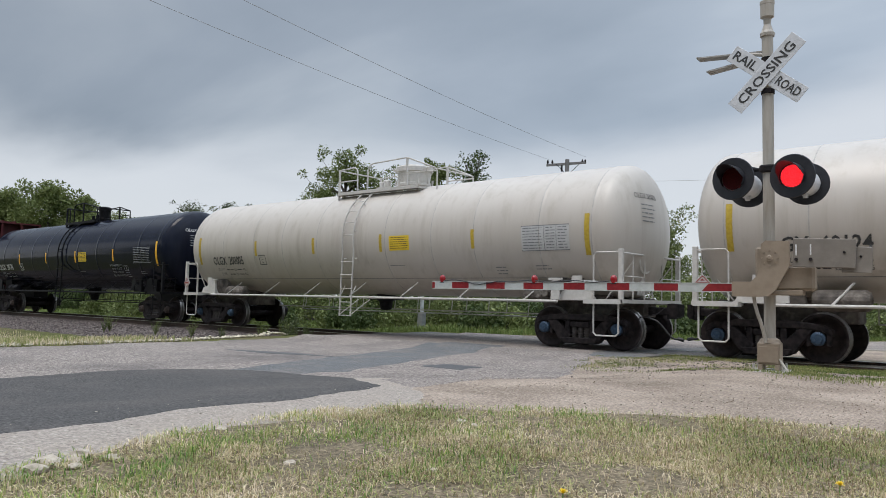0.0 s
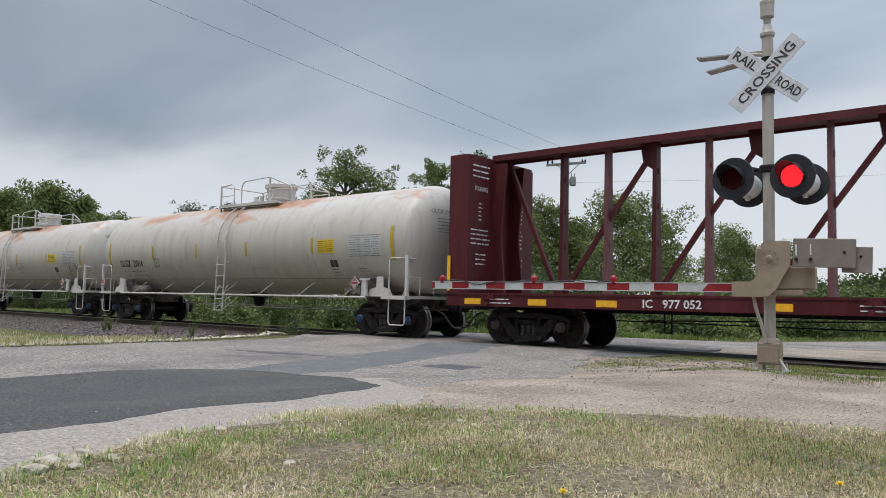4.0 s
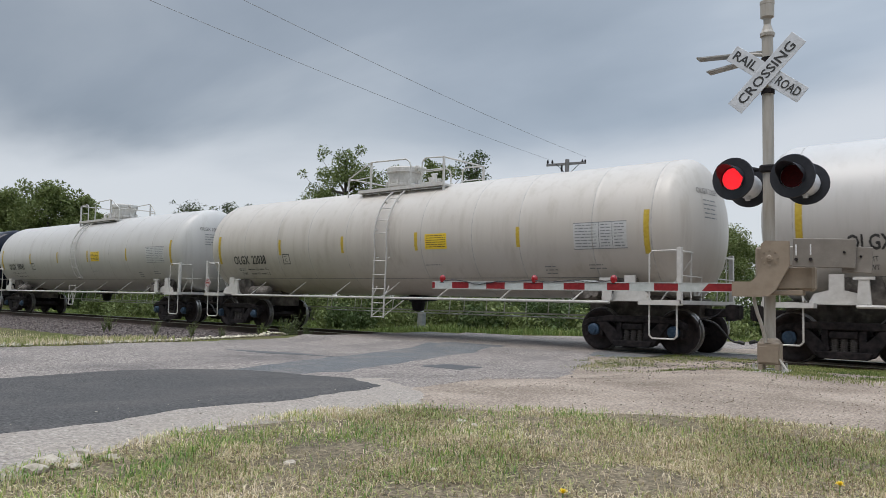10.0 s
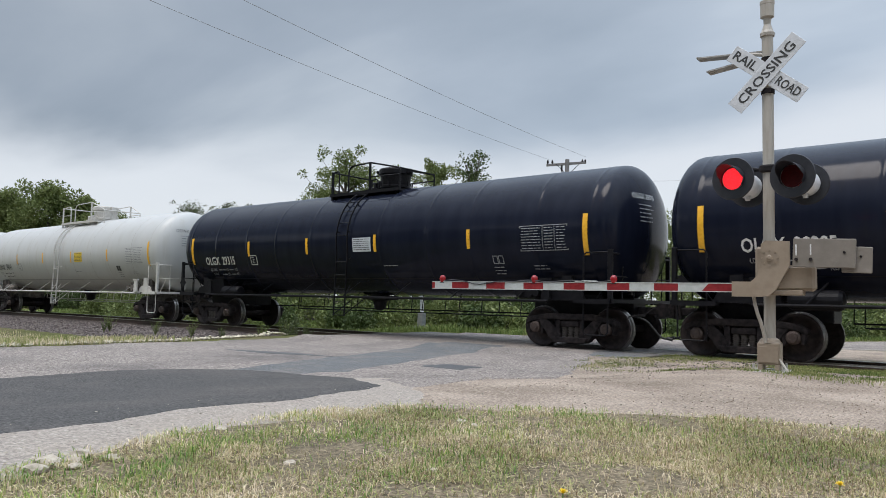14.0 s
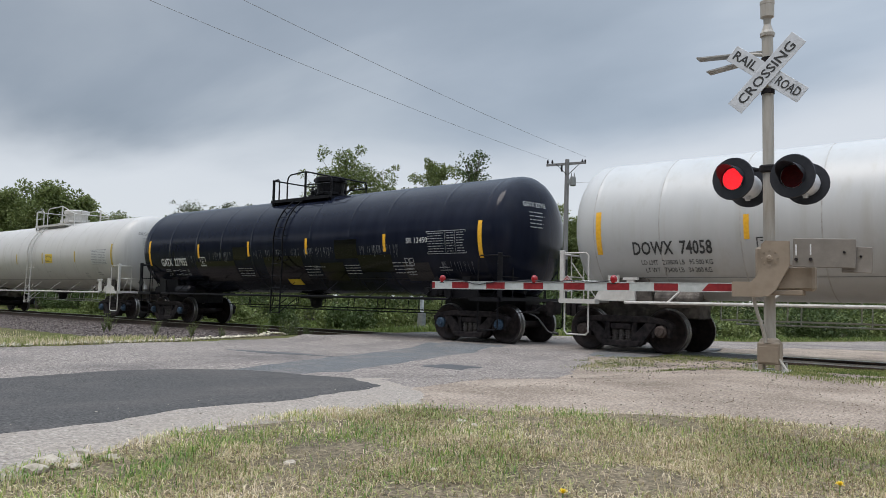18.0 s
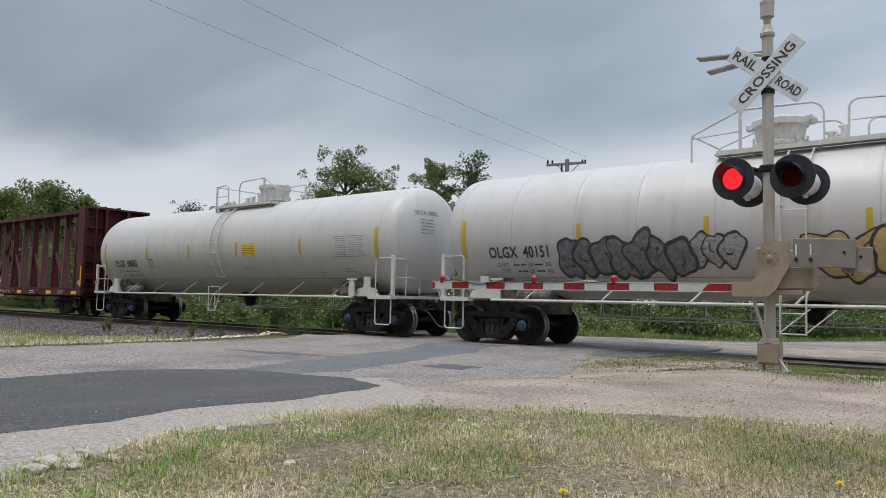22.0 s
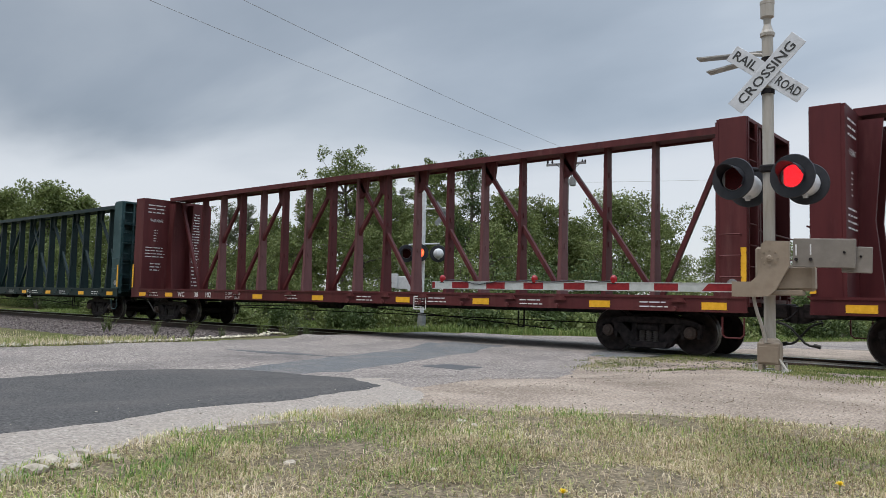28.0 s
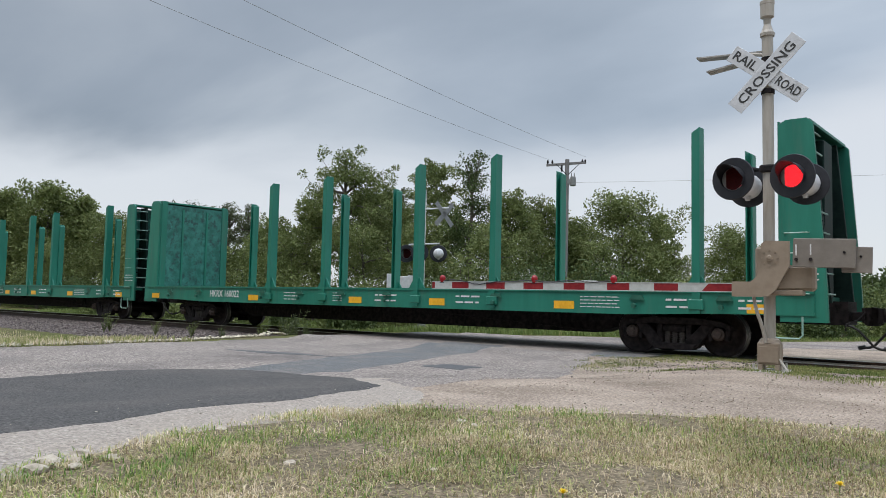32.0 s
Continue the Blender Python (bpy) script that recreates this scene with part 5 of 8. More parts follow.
for x, y in ((-1.49, 2.52), (-0.74, 3.43)):
    fl = new("dandelion")
    fl.matrix_basis = pose(x, y, ground_z(x, y) + 0.02)
    bm = bmesh.new()
    tube(bm, (0, 0, 0), (0.005, 0, 0.055), 0.0025, 5)
    part("stem", bm, M_GREEN, fl)
    bm = bmesh.new()
    for i in range(26):
        a, e = i * 2.4, 0.25 + 0.9 * (i / 26)
        d = Vector((math.cos(a) * math.cos(e), math.sin(a) * math.cos(e), math.sin(e))) * 0.02
        s = Vector((-math.sin(a), math.cos(a), 0)) * 0.003
        bm.faces.new([bm.verts.new(Vector((0.005, 0, 0.055)) + q) for q in (-s * 0.5, s * 0.5, d + s, d - s)])
    part("flower", bm, M_PETAL, fl, "yellow flower head")
    tagged(fl, "yellow dandelion in bloom in the lawn", "flower", "flowers in the lawn")


# ---- the train ----
WHEEL_R = 0.457


def wheelset_mesh():
    bm = bmesh.new()
    for s in (-1, 1):
        o = s * 0.72
        prof = [(0.09, o + s * 0.10), (0.13, o + s * 0.085), (0.15, o + s * 0.045), (0.34, o + s * 0.03), (0.375, o + s * 0.072), (0.445, o + s * 0.078), (0.4565, o + s * 0.06)]
        lathe(bm, prof + [(0.46, o - s * 0.02)], 28, "Y")
        lathe(bm, [(0.46, o - s * 0.02), (0.486, o - s * 0.032), (0.482, o - s * 0.058), (0.36, o - s * 0.06), (0.15, o - s * 0.04), (0.1, o - s * 0.08)], 28, "Y")
    tube(bm, (0, -1.0, 0), (0, 1.0, 0), 0.085, 14)
    return bm


def sideframe_mesh():
    """Cast truck frame: a stout bow over the journals, tension arms down to the spring nest."""
    bm = bmesh.new()
    y0, y1 = -0.10, 0.10
    prism(bm, [(-1.13, 0.50), (-1.13, 0.62), (-0.98, 0.70), (-0.52, 0.765), (0.52, 0.765), (0.98, 0.70), (1.13, 0.62), (1.13, 0.50), (0.98, 0.585), (0.62, 0.63), (-0.62, 0.63), (-0.98, 0.585)], y0, y1)
    for s in (-1, 1):
        prism(bm, [(s * 0.82, 0.625), (s * 0.56, 0.625), (s * 0.22, 0.30), (s * 0.30, 0.13), (s * 0.47, 0.16)], y0 + 0.006, y1 - 0.006)
        prism(bm, [(s * 0.36, 0.625), (s * 0.245, 0.625), (s * 0.245, 0.25), (s * 0.36, 0.33)], y0 + 0.014, y1 - 0.014)
        prism(bm, [(s * 0.76, 0.62), (s * 0.765, 0.34), (s * 0.70, 0.30), (s * 0.65, 0.60)], y0 + 0.025, y1 - 0.025)
        prism(bm, [(s * 1.12, 0.60), (s * 1.08, 0.33), (s * 1.02, 0.33), (s * 1.02, 0.60)], y0 + 0.02, y1 - 0.02)
    prism(bm, [(-0.46, 0.25), (0.46, 0.25), (0.39, 0.125), (-0.39, 0.125)], y0 - 0.03, y1 + 0.03)
    bmesh.ops.bevel(bm, geom=bm.edges[:], offset=0.014, segments=1, affect="EDGES")
    return bm


def springs_mesh():
    bm = bmesh.new()
    prof = [(0.06, 0.245)]
    for i in range(6):
        z = 0.255 + i * 0.037
        prof += [(0.072, z), (0.074, z + 0.016), (0.056, z + 0.020), (0.056, z + 0.034)]
    lathe(bm, prof + [(0.06, 0.48)], 10, "Z")
    return bm


def spring_seat_mesh():
    bm = bmesh.new()
    box(bm, -0.23, 0.23, -0.09, 0.09, 0.475, 0.60, 0.02)
    return bm


def cap_mesh():
    bm = bmesh.new()
    lathe(bm, [(0.125, 0.0), (0.125, -0.10), (0.09, -0.125), (0.085, -0.15), (0.03, -0.155)], 16, "Y")
    for i in range(3):
        a = radians(90 + 120 * i)
        tube(bm, (0.06 * math.cos(a), -0.15, 0.06 * math.sin(a)), (0.06 * math.cos(a), -0.175, 0.06 * math.sin(a)), 0.02, 6)
    return bm


def bolster_mesh():
    bm = bmesh.new()
    box(bm, -0.2, 0.2, -1.0, 1.0, 0.46, 0.68, 0.02)
    tube(bm, (0, 0, 0.68), (0, 0, 0.80), 0.2, 14)
    return bm


def rigging_mesh():
    bm = bmesh.new()
    for s in (-1, 1):
        beam(bm, (s * 0.36, -0.75, 0.33), (s * 0.36, 0.75, 0.33), 0.09, 0.08)
        tube(bm, (s * 0.36, 0.1, 0.33), (s * 0.2, 0.1, 0.75), 0.025, 6)
        for t in (-1, 1):
            box(bm, s * 0.40 - 0.04, s * 0.40 + 0.04, t * 0.75 - 0.07, t * 0.75 + 0.07, 0.22, 0.52)
    return bm


WHEELSETS = []


def add_truck(car, x, cap):
    tr = new("truck")
    tr.parent = car
    tr.matrix_basis = pose(x, 0, 0)
    part("bolster", shared("bolster", bolster_mesh), M_STEELTRUCK, tr)
    part("brake_rigging", shared("rigging", rigging_mesh), M_STEELTRUCK, tr)
    for s in (-1, 1):
        part("side_frame", shared("sideframe", sideframe_mesh), M_STEELTRUCK, tr, "cast steel side frame", at=pose(0, s * 0.99, 0))
        part("spring_seat", shared("springseat", spring_seat_mesh), M_STEELTRUCK, tr, at=pose(0, s * 0.99, 0))
        for q in (-0.15, 0.0, 0.15):
            part("spring", shared("springs", springs_mesh), M_SPRING, tr, at=pose(q, s * 0.99, 0))
        for e in (-1, 1):
            part("bearing_cap", shared("cap", cap_mesh), cap, tr, "", at=pose(e * 0.889, s * 1.0, WHEEL_R, 0, 0, 0 if s < 0 else 180))
    for e in (-1, 1):
        ws = part("wheelset", shared("wheelset", wheelset_mesh, True), M_WHEEL, tr, "two steel wheels on an axle", at=pose(e * 0.889, 0, WHEEL_R))
        WHEELSETS.append((ws, car, x + e * 0.889, e * 0.889))
        me = ws.data
        if len(me.materials) == 1:
            me.materials.append(M_TREAD)
            # tread and flange shine where they run on the rail
            for p in me.polygons:
                if all(0.444 < math.hypot(me.vertices[v].co.x, me.vertices[v].co.z) < 0.4875 for v in p.vertices):
                    p.material_index = 1
    return tr


def coupler_mesh():
    bm = bmesh.new()
    box(bm, -0.05, 0.5, -0.09, 0.09, 0.78, 0.95, 0.02)
    prism(bm, [(0.45, 0.70), (0.55, 0.70), (0.72, 0.76), (0.72, 1.02), (0.55, 1.04), (0.45, 1.02)], -0.14, 0.14)
    tube(bm, (0.62, 0.14, 0.72), (0.62, 0.14, 1.02), 0.06, 8)
    return bm


def hose_mesh():
    bm = bmesh.new()
    pipe(bm, [(0.1, -0.32, 0.72), (0.32, -0.33, 0.66), (0.5, -0.31, 0.45), (0.62, -0.28, 0.30), (0.78, -0.25, 0.28)], 0.024, 6)
    tube(bm, (0.74, -0.25, 0.30), (0.86, -0.25, 0.27), 0.04, 6)
    return bm


def cut_lever_mesh():
    bm = bmesh.new()
    pipe(bm, [(0.35, -1.3, 0.62), (0.35, -1.3, 0.74), (0.38, -0.5, 0.80), (0.45, -0.2, 0.95)], 0.014, 5)
    return bm


def ends(car, x_end):
    for s in (-1, 1):
        m = pose(s * x_end, 0, 0, 0, 0, 0 if s > 0 else 180)
        part("coupler", shared("coupler", coupler_mesh), M_STEELTRUCK, car, "rusty knuckle coupler", at=m)
        part("brake_hose", shared("hose", hose_mesh), M_INKDARK, car, "black rubber brake hose", at=m)
        part("cut_lever", shared("cutlever", cut_lever_mesh), M_STEELTRUCK, car, at=m)


# ---- tank cars ----
TANK_R, TANK_Z = 1.505, 2.62


def tank_mesh(half):
    bm = bmesh.new()
    prof = [(0.02, -half - 0.62)]
    for i in range(1, 9):
        a = math.pi / 2 * i / 9
        prof.append((TANK_R * math.sin(a), -half - 0.62 * math.cos(a)))
    prof += [(TANK_R, -half)]
    # shell courses meet at low weld beads
    seams = sorted(half * f for f in (-0.972, -0.78, -0.57, -0.385, -0.18, 0.175, 0.385, 0.56, 0.80, 0.972))
    for s in seams:
        prof += [(TANK_R, s - 0.10), (TANK_R, s - 0.03), (TANK_R + 0.006, s - 0.011), (TANK_R + 0.006, s + 0.011), (TANK_R, s + 0.03), (TANK_R, s + 0.10)]
    prof += [(TANK_R, half)]
    for i in range(8, 0, -1):
        a = math.pi / 2 * i / 9
        prof.append((TANK_R * math.sin(a), half + 0.62 * math.cos(a)))
    prof += [(0.02, half + 0.62)]
    lathe(bm, prof, 64, "X", (0, 0, TANK_Z))
    return bm


def on_tank(bm, lift=0.008):
    """Lays a flat sheet (x, z) on the near side of the shell."""
    r = TANK_R + lift
    for v in bm.verts:
        dz = max(-r, min(r, v.co.z - TANK_Z))
        v.co.y = -math.sqrt(max(0.0, r * r - dz * dz))
    return bm


def patch(x0, x1, z0, z1, n=6):
    bm = bmesh.new()
    prev = None
    for i in range(n + 1):
        z = z0 + (z1 - z0) * i / n
        row = (bm.verts.new((x0, 0, z)), bm.verts.new((x1, 0, z)))
        if prev:
            bm.faces.new((prev[0], prev[1], row[1], row[0]))
        prev = row
    return bm


def bars(x0, x1, z0, z1, rows, seed, fill=0.8):
    """Writing too small to read, as plain bars."""
    rng = random.Random(seed)
    bm = bmesh.new()
    hgt = (z1 - z0) / rows
    for r in range(rows):
        x = x0
        zc = z1 - (r + 0.5) * hgt
        stop = x1 - rng.uniform(0, (1 - fill)) * (x1 - x0)
        while x < stop:
            w = min(rng.uniform(0.4, 1.6) * hgt * 1.6, stop - x)
            vs = [bm.verts.new((a, 0, b)) for a, b in ((x, zc - hgt * 0.14), (x + w, zc - hgt * 0.14), (x + w, zc + hgt * 0.14), (x, zc + hgt * 0.14))]
            bm.faces.new(vs)
            x += w + hgt * 0.35
    return bm


def outline(x0, x1, z0, z1, w):
    bm = bmesh.new()
    for a, b, c, d in ((x0, x1, z0, z0 + w), (x0, x1, z1 - w, z1), (x0, x0 + w, z0, z1), (x1 - w, x1, z0, z1)):
        bm.faces.new([bm.verts.new(q) for q in ((a, 0, c), (b, 0, c), (b, 0, d), (a, 0, d))])
    return bm


def join(*bms):
    out = bmesh.new()
    for b in bms:
        me = bpy.data.meshes.new("tmp")
        b.to_mesh(me)
        b.free()
        out.from_mesh(me)
        bpy.data.meshes.remove(me)
    return out


def ladder_mesh(split):
    """Side ladder over the shell: one long run, or a short one over a hung stirrup."""
    bm = bmesh.new()
    r = TANK_R + 0.08
    n = 14
    foot = -40 if split else -12
    for x in (-0.215, 0.215):
        pts = [] if split else [(x, -r - 0.02, 0.52)]
        for i in range(n + 1):
            a = radians(foot + (78 - foot) * i / n)
            pts.append((x, -r * math.cos(a), TANK_Z + r * math.sin(a)))
        for a, b in zip(pts, pts[1:]):
            beam(bm, a, b, 0.02, 0.042)
    if not split:
        for z in (0.54, 0.90, 1.27, 1.64, 2.0):
            tube(bm, (-0.22, -r - 0.02, z), (0.22, -r - 0.02, z), 0.012, 6)
        for x in (-0.215, 0.215):
            tube(bm, (x, -r - 0.02, 0.56), (x + 0.42, -1.3, 0.98), 0.014, 6)
            tube(bm, (x, -r - 0.02, 1.05), (x, -1.42, 1.35), 0.014, 6)
    for a in ([-39, -22, -8] if split else []) + [4, 17, 30, 43, 56, 68]:
        a = radians(a)
        p = (-r * math.cos(a), TANK_Z + r * math.sin(a))
        tube(bm, (-0.25, *p), (0.25, *p), 0.012, 6)
    for a in (-20, 8, 40):
        for x in (-0.215, 0.215):
            a2 = radians(a)
            tube(bm, (x, -r * math.cos(a2), TANK_Z + r * math.sin(a2)), (x, -(r - 0.1) * math.cos(a2), TANK_Z + (r - 0.1) * math.sin(a2)), 0.018, 6)
    return bm


def stirrup_frame_mesh():
    """Hung step below the side pipe, its legs splayed."""
    bm = bmesh.new()
    for s in (-1, 1):
        tube(bm, (s * 0.30, -1.5, 1.30), (s * 0.30, -1.5, 1.02), 0.014, 6)
        tube(bm, (s * 0.30, -1.5, 1.02), (s * 0.20, -1.56, 0.52), 0.016, 6)
        tube(bm, (s * 0.05, -1.5, 1.02), (s * 0.20, -1.56, 0.52), 0.012, 6)
    tube(bm, (-0.20, -1.56, 0.52), (0.20, -1.56, 0.52), 0.016, 6)
    tube(bm, (-0.30, -1.5, 1.30), (0.30, -1.5, 1.30), 0.014, 6)
    return bm


def platform_mesh(x0, x1):
    bm = bmesh.new()
    for y in (-0.78, 0.78):
        beam(bm, (x0, y, 4.0), (x1, y, 4.0), 0.26, 0.035)
        for q in (0.02, 0.40, 0.78, 0.98):
            beam(bm, (x0 + (x1 - x0) * q, y, 3.99), (x0 + (x1 - x0) * q, y * 0.95, 3.8), 0.06, 0.02)
        beam(bm, (x0, y * 1.17, 4.02), (x1, y * 1.17, 4.02), 0.02, 0.09)
    for x in (x0, x1):
        beam(bm, (x, -0.9, 4.0), (x, 0.9, 4.0), 0.08, 0.05)
    return bm


def railing_mesh(a, b, c, d, e):
    """Safety railing round the dome: low bars by the ladder (a to b), high hoop over the valves (c to d), sloping to e."""
    bm = bmesh.new()
    r = 0.021
    for y in (-0.86, 0.86):
        beam(bm, (a, y, 3.85), (a, y, 4.74), 0.05, 0.05)
        pipe(bm, [(a, y, 4.72), (b - 0.13, y, 4.76), (b - 0.02, y, 4.68), (b, y, 4.05)], r)
        tube(bm, (a, y, 4.38), (b - 0.01, y, 4.38), r * 0.7, 6)
        pipe(bm, [(c, y, 4.0), (c, y, 4.66), (c + 0.14, y, 4.80), (d, y, 4.84), (e, y * 0.9, 4.46), (e, y * 0.9, 3.82)], r)
        beam(bm, (d, y, 3.96), (d, y, 4.84), 0.05, 0.05)
        tube(bm, (d, y, 4.42), (e, y * 0.9, 4.40), r * 0.8, 6)
    tube(bm, (a, -0.86, 4.72), (a, 0.86, 4.72), r, 6)
    tube(bm, (e, -0.78, 4.46), (e, 0.78, 4.46), r, 6)
    return bm


def short_railing_mesh():
    """Small railing of the black cars: a hooked bar by the ladder and a hoop beside the dome."""
    bm = bmesh.new()
    r = 0.024
    for y in (-0.80, 0.80):
        beam(bm, (-1.3, y, 3.85), (-1.3, y, 4.72), 0.06, 0.06)
        pipe(bm, [(-1.3, y, 4.70), (-1.05, y, 4.72), (-1.02, y, 4.62), (-1.02, y, 4.05)], r)
        pipe(bm, [(-0.62, y, 4.0), (-0.62, y, 4.70), (-0.50, y, 4.82), (0.25, y, 4.86), (1.35, y * 0.9, 4.62), (1.35, y * 0.9, 3.9)], r)
        beam(bm, (0.25, y, 3.96), (0.25, y, 4.86), 0.05, 0.05)
        tube(bm, (0.25, y, 4.45), (1.35, y * 0.9, 4.44), r * 0.8, 6)
    tube(bm, (-1.3, -0.8, 4.70), (-1.3, 0.8, 4.70), r, 6)
    tube(bm, (1.35, -0.72, 4.62), (1.35, 0.72, 4.62), r, 6)
    return bm


def short_platform_mesh():
    bm = bmesh.new()
    for y in (-0.72, 0.72):
        beam(bm, (-1.35, y, 4.0), (1.4, y, 4.0), 0.26, 0.035)
        for x in (-1.2, 0.1, 1.2):
            beam(bm, (x, y, 3.99), (x, y * 0.95, 3.8), 0.06, 0.02)
        beam(bm, (-1.35, y * 1.17, 4.02), (1.4, y * 1.17, 4.02), 0.02, 0.09)
    beam(bm, (-1.35, -0.84, 4.0), (-1.35, 0.84, 4.0), 0.08, 0.05)
    return bm


def manway_mesh():
    bm = bmesh.new()
    lathe(bm, [(0.47, 3.95), (0.47, 4.17), (0.54, 4.19), (0.54, 4.25), (0.50, 4.27), (0.55, 4.56), (0.60, 4.58), (0.60, 4.70), (0.57, 4.74), (0.30, 4.77), (0.05, 4.78)], 28, "Z")
    return bm


def manway_hinge_mesh():
    bm = bmesh.new()
    box(bm, -0.72, -0.52, -0.16, 0.16, 4.60, 4.76, 0.02)
    tube(bm, (-0.70, -0.22, 4.70), (-0.70, 0.22, 4.70), 0.05, 8)
    box(bm, 0.55, 0.74, -0.08, 0.08, 4.58, 4.72, 0.02)
    for i in range(10):
        a = radians(36 * i)
        tube(bm, (0.585 * math.cos(a), 0.585 * math.sin(a), 4.22), (0.585 * math.cos(a), 0.585 * math.sin(a), 4.36), 0.03, 6)
    return bm


def valves_mesh():
    bm = bmesh.new()
    lathe(bm, [(0.28, 4.02), (0.28, 4.16), (0.33, 4.18), (0.33, 4.22), (0.1, 4.24)], 18, "Z", (-0.02, 0, 0))
    for x, y, h in ((0.12, -0.1, 4.40), (-0.15, 0.08, 4.46), (-0.05, -0.2, 4.36)):
        tube(bm, (x, y, 4.2), (x, y, h), 0.07, 8)
        tube(bm, (x - 0.1, y, h), (x + 0.1, y, h), 0.035, 6)
    return bm


def side_pipe_mesh(a, b):
    bm = bmesh.new()
    tube(bm, (-a, -1.5, 1.04), (b, -1.5, 1.04), 0.03, 8)
    for x in np.linspace(-a + 0.9, b - 0.9, 7):
        beam(bm, (x, -1.5, 1.04), (x + 0.28, -1.1, 1.45), 0.05, 0.02)
    return bm


def low_rail_mesh(a):
    bm = bmesh.new()
    tube(bm, (-a, 0, 0), (a, 0, 0), 0.018, 6)
    for x in np.linspace(-a, a, 9):
        tube(bm, (x, 0, 0), (x, 0.05, 0.42), 0.014, 5)
    return bm


def stub_sill_mesh():
    """Draft sill under one end, with the end platform's beams."""
    bm = bmesh.new()
    box(bm, 5.5, 8.05, -0.32, 0.32, 0.72, 1.14, 0.02)
    prism(bm, [(5.4, 1.12), (7.4, 1.12), (7.2, 1.62), (5.7, 1.55)], -0.5, 0.5)
    for y in (-1.0, 1.0):
        prism(bm, [(6.2, 1.05), (7.0, 1.05), (7.0, 1.6), (6.3, 1.6)], y - 0.06, y + 0.06)
    return bm


def end_deck_mesh():
    bm = bmesh.new()
    box(bm, 7.55, 8.15, -1.5, 1.5, 1.02, 1.10)
    box(bm, 7.25, 8.1, -1.55, -1.35, 1.0, 1.09)
    box(bm, 7.25, 8.1, 1.35, 1.55, 1.0, 1.09)
    return bm


def bracket_mesh():
    """Upright that holds the tank down at its saddle."""
    bm = bmesh.new()
    prism(bm, [(-0.11, 0), (0.11, 0), (0.08, 0.42), (-0.08, 0.42)], -0.03, 0.03)
    box(bm, -0.16, 0.16, -0.04, 0.04, 0.42, 0.47)
    return bm


def hoop_mesh():
    """End handrail: a hoop on the deck with a wide corner post."""
    bm = bmesh.new()
    pipe(bm, [(7.45, 0, 1.1), (7.45, 0, 2.08), (8.08, 0, 2.08), (8.08, 0, 1.1)], 0.017)
    return bm


def corner_post_mesh():
    bm = bmesh.new()
    box(bm, 8.03, 8.13, -0.04, 0.04, 1.02, 2.14, 0.008)
    return bm


def step_mesh():
    bm = bmesh.new()
    pipe(bm, [(7.45, 0, 1.06), (7.45, 0, 0.34), (8.02, 0, 0.34), (8.02, 0, 1.06)], 0.018)
    return bm


def cross_rail_mesh():
    bm = bmesh.new()
    pipe(bm, [(8.12, -1.46, 2.06), (8.14, 0, 2.06), (8.12, 1.46, 2.06)], 0.022)
    return bm


def end_frame_mesh():
    """Uprights, mid bar and stays of the end platform's railing."""
    bm = bmesh.new()
    for y in (-1.0, -0.45, 0.45, 1.0):
        tube(bm, (8.12, y, 1.08), (8.13, y, 2.06), 0.014, 6)
    tube(bm, (8.12, -1.44, 1.58), (8.12, -0.45, 1.58), 0.014, 6)
    tube(bm, (8.12, 0.45, 1.58), (8.12, 1.44, 1.58), 0.014, 6)
    for y in (-1.0, 1.0):
        tube(bm, (8.12, y, 1.9), (7.5, y, 1.1), 0.014, 6)
    return bm


def saddle_plate_mesh():
    """Folded plate between the end deck and the tank's saddle."""
    bm = bmesh.new()
    prism(bm, [(-0.45, 0), (0.45, 0), (0.36, 0.16), (0.12, 0.22), (0.12, 0.50), (-0.12, 0.50), (-0.12, 0.22), (-0.36, 0.16)], -0.02, 0.02)
    box(bm, -0.45, 0.45, -0.06, 0.06, -0.03, 0.0)
    return bm


def brake_wheel_mesh():
    bm = bmesh.new()
    n = 16
    for i in range(n):
        a, b = 2 * math.pi * i / n, 2 * math.pi * (i + 1) / n
        tube(bm, (0, 0.28 * math.cos(a), 0.28 * math.sin(a)), (0, 0.28 * math.cos(b), 0.28 * math.sin(b)), 0.018, 5)
    for i in range(4):
        a = math.pi / 2 * i
        tube(bm, (0, 0, 0), (0, 0.28 * math.cos(a), 0.28 * math.sin(a)), 0.014, 5)
    box(bm, -0.22, -0.03, -0.13, 0.13, -0.3, 0.18, 0.03)
    box(bm, -0.16, -0.06, -0.05, 0.05, -0.75, -0.3)
    return bm


def brake_valve_mesh():
    bm = bmesh.new()
    box(bm, -0.25, 0.25, -0.15, 0.1, 0, 0.22, 0.03)
    for x, r in ((-0.22, 0.1), (0.05, 0.12), (0.24, 0.09)):
        tube(bm, (x, -0.2, 0.15), (x, 0.1, 0.15), r, 10)
    tube(bm, (-0.1, -0.05, 0.2), (-0.1, -0.05, 0.36), 0.08, 8)
    pipe(bm, [(0.0, 0, 0.3), (0.25, 0, 0.36), (0.4, 0, 0.2), (0.4, 0, -0.1)], 0.02, 5)
    return bm


def reservoir_mesh():
    bm = bmesh.new()
    lathe(bm, [(0.03, -0.48), (0.15, -0.45), (0.19, -0.38), (0.19, 0.38), (0.15, 0.45), (0.03, 0.48)], 18, "X")
    return bm


def placard_mesh():
    bm = bmesh.new()
    box(bm, -0.15, 0.15, -0.01, 0.01, -0.15, 0.15, 0, pose(0, 0, 0, 0, 45, 0))
    return bm


